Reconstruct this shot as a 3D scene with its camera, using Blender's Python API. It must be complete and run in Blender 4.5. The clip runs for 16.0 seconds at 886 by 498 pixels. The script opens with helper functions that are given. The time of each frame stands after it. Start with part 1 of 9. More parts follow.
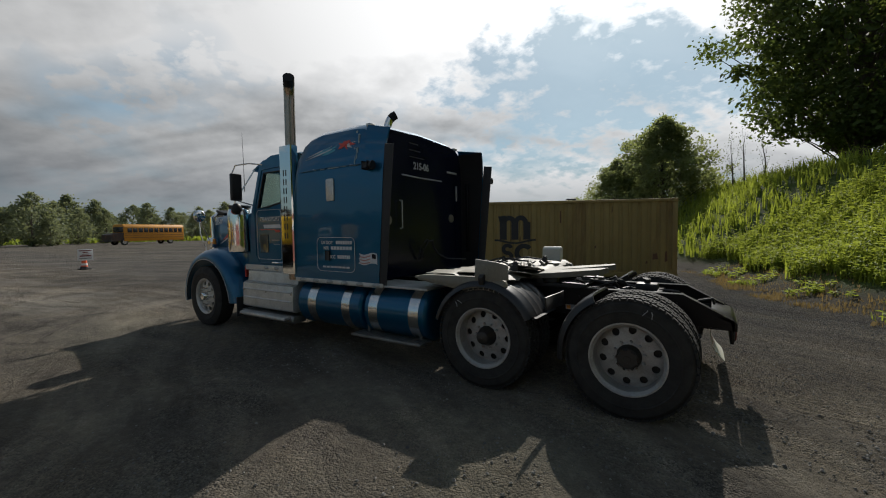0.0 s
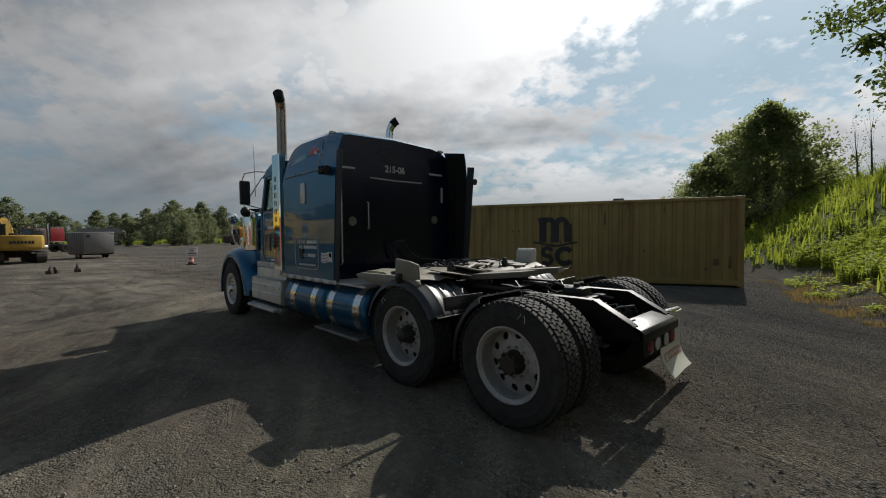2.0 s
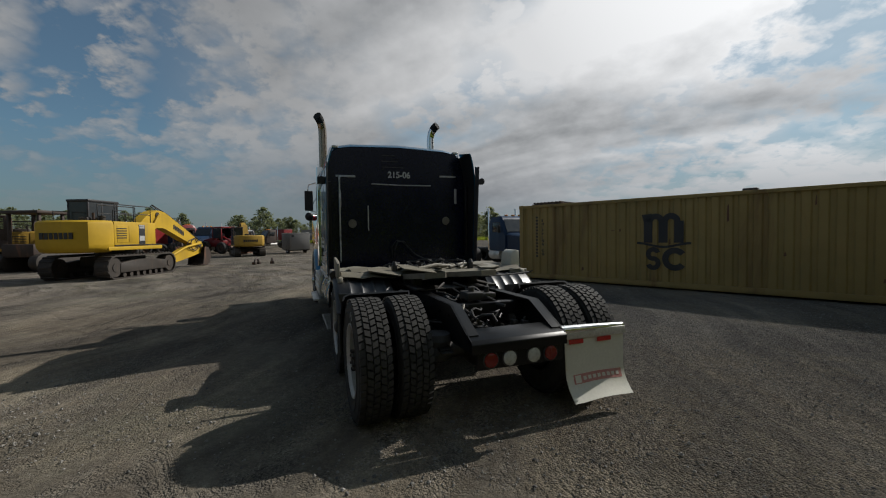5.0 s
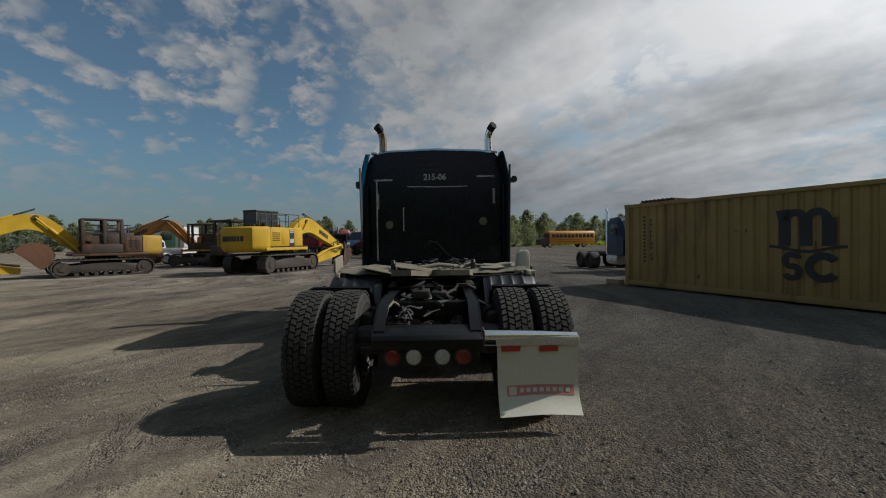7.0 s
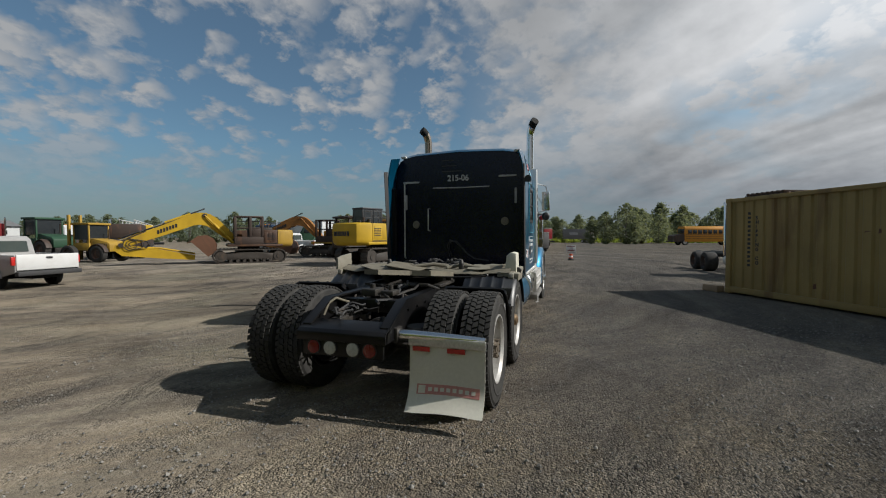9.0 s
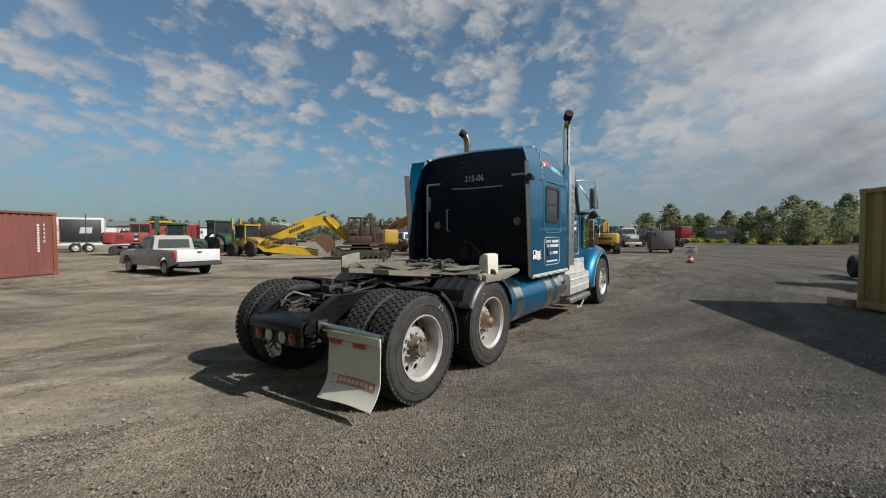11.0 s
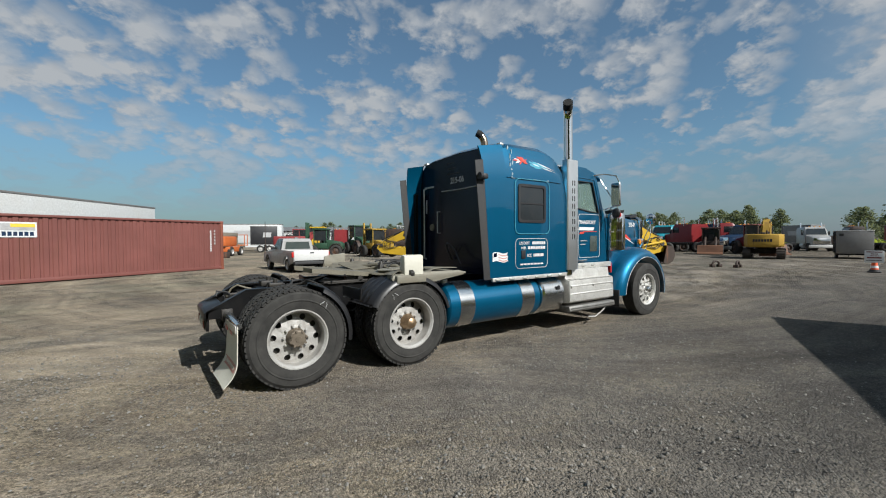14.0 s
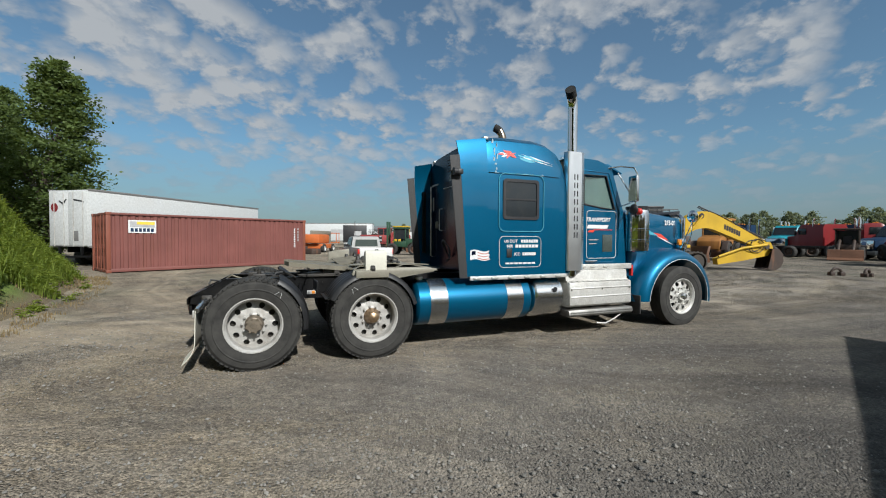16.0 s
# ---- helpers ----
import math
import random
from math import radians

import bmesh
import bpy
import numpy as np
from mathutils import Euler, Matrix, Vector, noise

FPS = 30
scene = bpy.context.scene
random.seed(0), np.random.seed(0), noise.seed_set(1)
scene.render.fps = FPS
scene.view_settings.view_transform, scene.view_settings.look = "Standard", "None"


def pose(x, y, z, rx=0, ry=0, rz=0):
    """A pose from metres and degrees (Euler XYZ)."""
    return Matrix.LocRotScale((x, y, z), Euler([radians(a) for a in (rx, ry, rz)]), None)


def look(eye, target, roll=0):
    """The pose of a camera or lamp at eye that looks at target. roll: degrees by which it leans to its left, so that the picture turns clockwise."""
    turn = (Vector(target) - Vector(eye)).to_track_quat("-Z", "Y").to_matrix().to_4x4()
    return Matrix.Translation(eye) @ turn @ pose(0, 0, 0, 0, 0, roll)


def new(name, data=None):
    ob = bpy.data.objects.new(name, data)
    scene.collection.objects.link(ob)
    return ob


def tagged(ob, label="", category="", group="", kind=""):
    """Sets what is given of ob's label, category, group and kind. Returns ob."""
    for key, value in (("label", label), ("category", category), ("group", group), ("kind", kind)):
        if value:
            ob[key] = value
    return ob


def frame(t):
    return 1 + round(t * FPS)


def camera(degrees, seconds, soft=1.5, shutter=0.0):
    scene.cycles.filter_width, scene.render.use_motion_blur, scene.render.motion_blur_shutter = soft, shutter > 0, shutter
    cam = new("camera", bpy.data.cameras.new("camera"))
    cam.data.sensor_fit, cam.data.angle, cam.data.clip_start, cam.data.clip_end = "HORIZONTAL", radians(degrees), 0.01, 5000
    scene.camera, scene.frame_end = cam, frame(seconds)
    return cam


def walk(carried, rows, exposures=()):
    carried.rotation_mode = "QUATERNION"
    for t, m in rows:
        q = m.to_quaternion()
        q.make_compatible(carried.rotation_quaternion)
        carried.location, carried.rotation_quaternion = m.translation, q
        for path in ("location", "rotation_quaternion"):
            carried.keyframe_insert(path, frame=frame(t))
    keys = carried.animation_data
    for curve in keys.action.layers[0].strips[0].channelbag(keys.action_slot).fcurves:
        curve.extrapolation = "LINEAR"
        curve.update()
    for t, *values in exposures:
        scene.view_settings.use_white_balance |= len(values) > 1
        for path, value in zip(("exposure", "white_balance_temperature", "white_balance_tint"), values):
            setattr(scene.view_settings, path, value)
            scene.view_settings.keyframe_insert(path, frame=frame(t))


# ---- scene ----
cam = camera(94.62, 16.0, 1.1)


def view(x, y, z, yaw, pitch, roll):
    """Camera pose: yaw to the left of +y, pitch up, roll lifting the right side, all in degrees."""
    return pose(x, y, z, 90 + pitch, -roll, yaw)


# seconds, place, yaw, pitch, roll
PATH = [
    (0.0, -4.687, -0.555, 1.569, -56.78, -2.70, -0.76),
    (0.5, -4.438, -0.912, 1.548, -54.19, -2.56, -0.71),
    (1.0, -4.176, -1.242, 1.521, -51.22, -2.34, -0.66),
    (1.5, -3.920, -1.576, 1.516, -47.82, -2.23, -0.64),
    (2.0, -3.677, -1.918, 1.522, -44.11, -2.17, -0.60),
    (2.5, -3.390, -2.235, 1.523, -40.18, -2.22, -0.41),
    (3.0, -3.084, -2.559, 1.519, -36.43, -2.11, -0.48),
    (3.5, -2.779, -2.846, 1.539, -33.53, -2.28, -0.35),
    (6.0, -0.699, -3.560, 1.467, -9.05, -1.39, -1.06),
    (6.5, -0.291, -3.620, 1.439, -3.93, -1.20, -0.91),
    (7.0, 0.132, -3.665, 1.430, 0.11, -1.11, -0.85),
    (7.5, 0.524, -3.700, 1.441, 3.49, -1.14, -0.78),
    (8.0, 0.927, -3.690, 1.448, 7.42, -1.32, -0.55),
    (8.5, 1.332, -3.650, 1.459, 12.12, -1.43, -0.41),
    (9.0, 1.759, -3.610, 1.497, 17.29, -1.74, -0.23),
    (9.5, 2.156, -3.500, 1.498, 21.93, -1.67, -0.08),
    (10.0, 2.533, -3.365, 1.502, 26.03, -1.70, 0.07),
    (12.5, 4.613, -2.117, 1.531, 46.15, -1.57, -0.69),
    (13.0, 4.870, -1.850, 1.513, 48.76, -1.40, -0.56),
    (13.5, 5.108, -1.519, 1.499, 51.83, -1.36, -0.40),
    (14.0, 5.319, -1.158, 1.491, 54.87, -1.38, -0.39),
    (14.5, 5.524, -0.827, 1.486, 58.02, -1.44, -0.30),
    (15.0, 5.718, -0.476, 1.456, 61.79, -1.13, 0.08),
    (15.5, 5.877, -0.136, 1.440, 65.04, -1.14, 0.28),
    (16.0, 6.024, 0.241, 1.448, 67.91, -1.38, 0.24),
]
EXPOSURES = [(0.0, 0.24, 6550, 10), (3.5, 0.17, 6500, 10), (6.0, 0.10, 6450, 10), (8.0, 0.22, 6400, 10), (10.0, 0.52, 6400, 10), (12.5, 0.65, 6280, 9), (16.0, 0.64, 6150, 8)]
walk(cam, [(r[0], view(*r[1:])) for r in PATH], EXPOSURES)

# ---- sky, sun and exposure ----
SUN_EL, SUN_AZ = 38.5, 79.0  # degrees above the horizon, degrees from +y towards +x


def build_world():
    world = bpy.data.worlds.new("sky")
    scene.world = world
    world.use_nodes = True
    nt = world.node_tree
    nd, ln = nt.nodes, nt.links
    bg = nd["Background"]
    bg.inputs[1].default_value = 0.06
    sky = nd.new("ShaderNodeTexSky")
    sky.sky_type, sky.sun_disc = "NISHITA", False
    sky.sun_elevation, sky.sun_rotation = radians(SUN_EL), radians(SUN_AZ)
    sky.air_density, sky.dust_density, sky.ozone_density = 1.0, 0.6, 2.5
    tc = nd.new("ShaderNodeTexCoord")
    sep = nd.new("ShaderNodeSeparateXYZ")
    ln.new(tc.outputs["Generated"], sep.inputs[0])

    def calc(op, a, b=0.0, clamp=False):
        n = nd.new("ShaderNodeMath")
        n.operation, n.use_clamp = op, clamp
        for k, q in enumerate((a, b)):
            if isinstance(q, (int, float)):
                n.inputs[k].default_value = q
            else:
                ln.new(q, n.inputs[k])
        return n.outputs[0]

    def ramp(fac, stops):
        n = nd.new("ShaderNodeValToRGB")
        el = n.color_ramp.elements
        while len(el) < len(stops):
            el.new(0.5)
        for e, (p, c) in zip(el, stops):
            e.position, e.color = p, (*c, 1) if len(c) == 3 else (c[0], c[0], c[0], 1)
        ln.new(fac, n.inputs[0])
        return n.outputs[0]

    def mix(fac, a, b):
        n = nd.new("ShaderNodeMix")
        n.data_type = "RGBA"
        for sock, q in ((n.inputs[0], fac), (n.inputs[6], a), (n.inputs[7], b)):
            if isinstance(q, (int, float)):
                sock.default_value = q
            elif isinstance(q, tuple):
                sock.default_value = (*q, 1)
            else:
                ln.new(q, sock)
        return n.outputs[2]

    # a flat sheet of cloud seen from below
    up = calc("MAXIMUM", calc("ADD", sep.outputs[2], 0.36), 0.12)
    u, v = calc("DIVIDE", sep.outputs[0], up), calc("DIVIDE", sep.outputs[1], up)
    com = nd.new("ShaderNodeCombineXYZ")
    ln.new(u, com.inputs[0])
    ln.new(v, com.inputs[1])

    def noise_at(scale, detail, rough, offset=(0, 0, 0), stretch=(1, 1, 1), turn=0.0, distort=0.0):
        mp = nd.new("ShaderNodeMapping")
        mp.inputs["Location"].default_value = offset
        mp.inputs["Rotation"].default_value = (0, 0, radians(turn))
        mp.inputs["Scale"].default_value = stretch
        ln.new(com.outputs[0], mp.inputs[0])
        n = nd.new("ShaderNodeTexNoise")
        n.inputs["Scale"].default_value, n.inputs["Detail"].default_value = scale, detail
        n.inputs["Roughness"].default_value, n.inputs["Distortion"].default_value = rough, distort
        ln.new(mp.outputs[0], n.inputs["Vector"])
        return n.outputs["Fac"]

    wide = noise_at(1.15, 3, 0.5, (3.1, 1.7, 0))
    puff = noise_at(7.5, 4, 0.52, (0.4, 5.2, 0), (1, 1, 1), 25, 0.1)
    fine = noise_at(19.0, 5, 0.6, (7, 2, 0), (1, 0.9, 1), 25, 0.2)
    # rounded cells of broken cloud, their edges pushed about by the finer noise
    push = nd.new("ShaderNodeVectorMath")
    push.operation = "ADD"
    jitter = nd.new("ShaderNodeCombineXYZ")
    ln.new(calc("MULTIPLY", calc("SUBTRACT", fine, 0.5), 0.16), jitter.inputs[0])
    ln.new(calc("MULTIPLY", calc("SUBTRACT", puff, 0.5), 0.30), jitter.inputs[1])
    ln.new(com.outputs[0], push.inputs[0])
    ln.new(jitter.outputs[0], push.inputs[1])
    cells = nd.new("ShaderNodeTexVoronoi")
    cells.feature = "SMOOTH_F1"
    cells.inputs["Scale"].default_value, cells.inputs["Smoothness"].default_value = 10.0, 0.35
    ln.new(push.outputs[0], cells.inputs["Vector"])
    cell = calc("SUBTRACT", 1.0, cells.outputs["Distance"])
    # broken puffs away from the sun, a closed sheet towards it (+x)
    side = calc("MULTIPLY", ramp(calc("ADD", sep.outputs[0], 0.3), [(0.1, (0.0,)), (0.9, (1.0,))]), 0.10)
    cover = calc("ADD", calc("ADD", calc("MULTIPLY", puff, 0.40), calc("MULTIPLY", fine, 0.20)),
                 calc("ADD", calc("ADD", calc("MULTIPLY", wide, 0.34), calc("MULTIPLY", cell, 0.24)), side))
    broken = ramp(cover, [(0.535, (0.0,)), (0.60, (0.55,)), (0.68, (0.95,))])
    low = ramp(sep.outputs[2], [(0.04, (0.10,)), (0.24, (1.0,))])
    # long bands lying across the way towards the brighter half of the sky
    along = calc("ADD", calc("MULTIPLY", u, 0.72), calc("MULTIPLY", v, 0.69))
    across = calc("SUBTRACT", calc("MULTIPLY", v, 0.72), calc("MULTIPLY", u, 0.69))
    turned = nd.new("ShaderNodeCombineXYZ")
    ln.new(calc("MULTIPLY", along, 1.5), turned.inputs[0])
    ln.new(calc("MULTIPLY", across, 0.45), turned.inputs[1])
    band = nd.new("ShaderNodeTexNoise")
    for key, val in (("Scale", 0.95), ("Detail", 4.0), ("Roughness", 0.52), ("Distortion", 0.6)):
        band.inputs[key].default_value = val
    ln.new(turned.outputs[0], band.inputs["Vector"])
    shade = band.outputs["Fac"]
    puff_tone = ramp(calc("ADD", calc("MULTIPLY", cover, 0.75), calc("MULTIPLY", fine, 0.25)), [(0.48, (4.2, 4.45, 4.75)), (0.64, (6.5, 6.6, 6.7))])
    sheet_tone = ramp(calc("ADD", calc("MULTIPLY", shade, 0.80), calc("ADD", calc("MULTIPLY", puff, 0.14), calc("MULTIPLY", fine, 0.06))), [(0.36, (2.6, 2.75, 2.9)), (0.48, (5.9, 6.05, 6.2)), (0.60, (9.0, 9.1, 9.2))])
    sheet = ramp(calc("ADD", sep.outputs[0], 0.3), [(0.04, (0.0,)), (0.50, (1.0,))])
    tone = mix(sheet, puff_tone, sheet_tone)
    closed = calc("MAXIMUM", ramp(wide, [(0.36, (0.12,)), (0.50, (1.0,))]), broken)
    # a ragged blue window in the sheet below the sun
    win = nd.new("ShaderNodeVectorMath")
    win.operation = "DOT_PRODUCT"
    win.inputs[1].default_value = Vector((0.925, 0.24, 0.29)).normalized()
    ln.new(tc.outputs["Generated"], win.inputs[0])
    rag = calc("ADD", calc("ADD", calc("MULTIPLY", calc("SUBTRACT", puff, 0.5), 0.14), calc("MULTIPLY", calc("SUBTRACT", fine, 0.5), 0.10)), calc("MULTIPLY", calc("SUBTRACT", shade, 0.5), 0.26))
    lean = calc("SUBTRACT", sep.outputs[2], 0.27)
    flat = calc("SUBTRACT", win.outputs["Value"], calc("MULTIPLY", calc("MULTIPLY", lean, lean), 2.6))
    gap = ramp(calc("ADD", flat, rag), [(0.955, (0.0,)), (0.99, (0.85,))])
    overhead = ramp(sep.outputs[2], [(0.50, (1.0,)), (0.74, (0.12,))])
    cloud = calc("MULTIPLY", calc("MULTIPLY", mix(sheet, broken, closed), calc("SUBTRACT", 1.0, gap)), overhead)
    # brighter cloud round the sun
    sunv = nd.new("ShaderNodeVectorMath")
    sunv.operation = "DOT_PRODUCT"
    el, az = radians(SUN_EL), radians(SUN_AZ)
    sunv.inputs[1].default_value = (math.sin(az) * math.cos(el), math.cos(az) * math.cos(el), math.sin(el))
    ln.new(tc.outputs["Generated"], sunv.inputs[0])
    glow = ramp(sunv.outputs["Value"], [(0.35, (0.75,)), (0.75, (1.2,)), (0.93, (1.7,)), (1.0, (2.4,))])
    bright = nd.new("ShaderNodeMix")
    bright.data_type, bright.blend_type = "RGBA", "MULTIPLY"
    bright.inputs[0].default_value = 1.0
    ln.new(tone, bright.inputs[6])
    ln.new(glow, bright.inputs[7])
    teal = nd.new("ShaderNodeMix")
    teal.data_type, teal.blend_type = "RGBA", "MULTIPLY"
    teal.inputs[0].default_value = 1.0
    teal.inputs[7].default_value = (0.72, 0.95, 0.95, 1)
    ln.new(sky.outputs[0], teal.inputs[6])
    low = mix(sheet, low, ramp(sep.outputs[2], [(0.0, (0.55,)), (0.10, (1.0,))]))
    base = mix(calc("MULTIPLY", cloud, low), mix(calc("ADD", 0.14, calc("MULTIPLY", sheet, 0.36)), teal.outputs[2], mix(sheet, (3.0, 3.4, 3.5), (5.8, 7.4, 8.5))), bright.outputs[2])
    haze = ramp(sep.outputs[2], [(0.0, (1.0,)), (0.05, (0.8,)), (0.20, (0.0,))])
    ln.new(mix(calc("MULTIPLY", haze, 0.7), base, (1.8, 2.15, 2.6)), bg.inputs[0])


build_world()
sun = new("sun", bpy.data.lights.new("sun", "SUN"))
sun.data.energy, sun.data.angle, sun.data.color = 4.0, radians(0.6), (1.0, 0.955, 0.885)
_e, _a = radians(SUN_EL), radians(SUN_AZ)
sun.matrix_world = look((0, 0, 30), (-math.sin(_a) * math.cos(_e), -math.cos(_a) * math.cos(_e), 30 - math.sin(_e)))
scene.view_settings.exposure = 0.0

# ---- materials ----


class Nodes:
    """Small wrapper to write node materials briefly."""

    def __init__(self, name):
        self.mat = bpy.data.materials.new(name)
        self.mat.use_nodes = True
        self.nt = self.mat.node_tree
        self.bsdf = self.nt.nodes["Principled BSDF"]
        self.coord = self.nt.nodes.new("ShaderNodeTexCoord").outputs["Object"]

    def link(self, a, b):
        self.nt.links.new(a, b)

    def feed(self, sock, value):
        if isinstance(value, (int, float)):
            sock.default_value = value
        elif isinstance(value, tuple):
            sock.default_value = (*value, 1) if len(value) == 3 else value
        else:
            self.link(value, sock)

    def noise(self, scale, detail=4, rough=0.55, stretch=(1, 1, 1), offset=(0, 0, 0), distort=0.0, coord=None):
        mp = self.nt.nodes.new("ShaderNodeMapping")
        mp.inputs["Scale"].default_value, mp.inputs["Location"].default_value = stretch, offset
        self.link(coord or self.coord, mp.inputs[0])
        n = self.nt.nodes.new("ShaderNodeTexNoise")
        for key, val in (("Scale", scale), ("Detail", detail), ("Roughness", rough), ("Distortion", distort)):
            n.inputs[key].default_value = val
        self.link(mp.outputs[0], n.inputs["Vector"])
        return n.outputs["Fac"]

    def voronoi(self, scale, feature="F1", stretch=(1, 1, 1), out="Distance", rand=1.0):
        mp = self.nt.nodes.new("ShaderNodeMapping")
        mp.inputs["Scale"].default_value = stretch
        self.link(self.coord, mp.inputs[0])
        n = self.nt.nodes.new("ShaderNodeTexVoronoi")
        n.feature = feature
        n.inputs["Scale"].default_value, n.inputs["Randomness"].default_value = scale, rand
        self.link(mp.outputs[0], n.inputs["Vector"])
        return n.outputs[out]

    def ramp(self, fac, a, b, ca=(0, 0, 0), cb=(1, 1, 1)):
        n = self.nt.nodes.new("ShaderNodeValToRGB")
        e = n.color_ramp.elements
        e[0].position, e[0].color = a, (*ca, 1)
        e[1].position, e[1].color = b, (*cb, 1)
        self.link(fac, n.inputs[0])
        return n.outputs[0]

    def mix(self, fac, a, b, blend="MIX"):
        n = self.nt.nodes.new("ShaderNodeMix")
        n.data_type, n.blend_type = "RGBA", blend
        self.feed(n.inputs[0], fac)
        self.feed(n.inputs[6], a)
        self.feed(n.inputs[7], b)
        return n.outputs[2]

    def calc(self, op, a, b=0.0):
        n = self.nt.nodes.new("ShaderNodeMath")
        n.operation = op
        self.feed(n.inputs[0], a)
        self.feed(n.inputs[1], b)
        return n.outputs[0]

    def bump(self, height, strength, distance):
        n = self.nt.nodes.new("ShaderNodeBump")
        n.inputs["Strength"].default_value, n.inputs["Distance"].default_value = strength, distance
        self.link(height, n.inputs["Height"])
        self.link(n.outputs[0], self.bsdf.inputs["Normal"])

    def island(self):
        return self.nt.nodes.new("ShaderNodeNewGeometry").outputs["Random Per Island"]

    def chance(self):
        return self.nt.nodes.new("ShaderNodeObjectInfo").outputs["Random"]

    def set(self, **kw):
        for key, val in kw.items():
            self.feed(self.bsdf.inputs[{"color": "Base Color", "rough": "Roughness", "metal": "Metallic", "coat": "Coat Weight",
                                        "coat_rough": "Coat Roughness", "spec": "Specular IOR Level", "trans": "Transmission Weight",
                                        "glow": "Emission Color", "power": "Emission Strength", "ior": "IOR",
                                        "sub": "Subsurface Weight", "matt": "Diffuse Roughness"}[key]], val)
        return self.mat


def scaled(c, k):
    return tuple(min(1.0, q * k) for q in c)


def plain(name, color, rough=0.5, metal=0.0, coat=0.0, spec=0.5, dirt=(0.10, 0.085, 0.065), amount=0.35, scale=3.0, grain=0.15, bump=0.1, low=0.45):
    """Painted or bare surface with broad stains, fine grain and faint relief."""
    n = Nodes(name)
    fine = n.noise(scale * 14, 3, 0.6)
    broad = n.noise(scale, 5, 0.62, distort=0.4)
    col = n.mix(n.ramp(fine, 0.3, 0.7), scaled(color, 1 - grain), scaled(color, 1 + grain))
    stain = n.calc("MULTIPLY", n.ramp(broad, low, low + 0.33), amount)
    col = n.mix(stain, col, dirt)
    n.set(color=col, metal=metal, coat=coat, spec=spec, rough=n.calc("ADD", n.calc("MULTIPLY", broad, 0.25), max(0.02, rough - 0.12)))
    if bump:
        n.bump(fine, bump, 0.004)
    return n.mat


def glass(name, tint, rough=0.03):
    n = Nodes(name)
    smear = n.noise(6, 4, 0.6)
    return n.set(color=tint, trans=0.92, ior=1.25, rough=n.calc("ADD", n.calc("MULTIPLY", smear, 0.06), rough))


def metal(name, color, rough, streak=0.2, dirt=0.25):
    n = Nodes(name)
    broad = n.noise(5, 4, 0.6)
    brush = n.noise(40, 3, 0.5, (1, 1, 0.08))
    col = n.mix(n.calc("MULTIPLY", n.ramp(broad, 0.45, 0.8), dirt), color, (0.13, 0.11, 0.09))
    n.set(color=col, metal=1.0, rough=n.calc("ADD", n.calc("MULTIPLY", brush, streak), rough))
    return n.mat


def blue_paint():
    n = Nodes("blue_metallic_paint")
    fleck = n.noise(260, 2, 0.5)
    broad = n.noise(1.3, 5, 0.6)
    fade = n.noise(4.0, 5, 0.65, (1, 1, 0.35), distort=0.8)
    col = n.mix(fleck, (0.001, 0.064, 0.132), (0.002, 0.124, 0.245))
    col = n.mix(n.calc("MULTIPLY", n.ramp(broad, 0.4, 0.75), 0.35), col, (0.002, 0.086, 0.180))
    col = n.mix(n.calc("MULTIPLY", n.ramp(fade, 0.60, 0.8), 0.16), col, (0.03, 0.16, 0.25))
    n.set(color=col, metal=0.62, spec=0.25, rough=n.calc("ADD", n.calc("MULTIPLY", broad, 0.2), 0.30), coat=0.7, coat_rough=0.04)
    n.bump(n.noise(1.6, 2, 0.4), 0.12, 0.02)
    return n.mat


def tyre_rubber():
    n = Nodes("tyre_rubber")
    dust = n.noise(7, 5, 0.65)
    fine = n.noise(90, 3, 0.6)
    col = n.mix(n.calc("ADD", n.calc("MULTIPLY", n.ramp(dust, 0.35, 0.75), 0.36), 0.12), (0.014, 0.0138, 0.0134), (0.082, 0.078, 0.071))
    n.set(color=col, rough=0.82, spec=0.3)
    n.bump(fine, 0.2, 0.003)
    return n.mat


LUG_OFF = -1.45  # how far the lug-marked strip lies from the origin, across its run


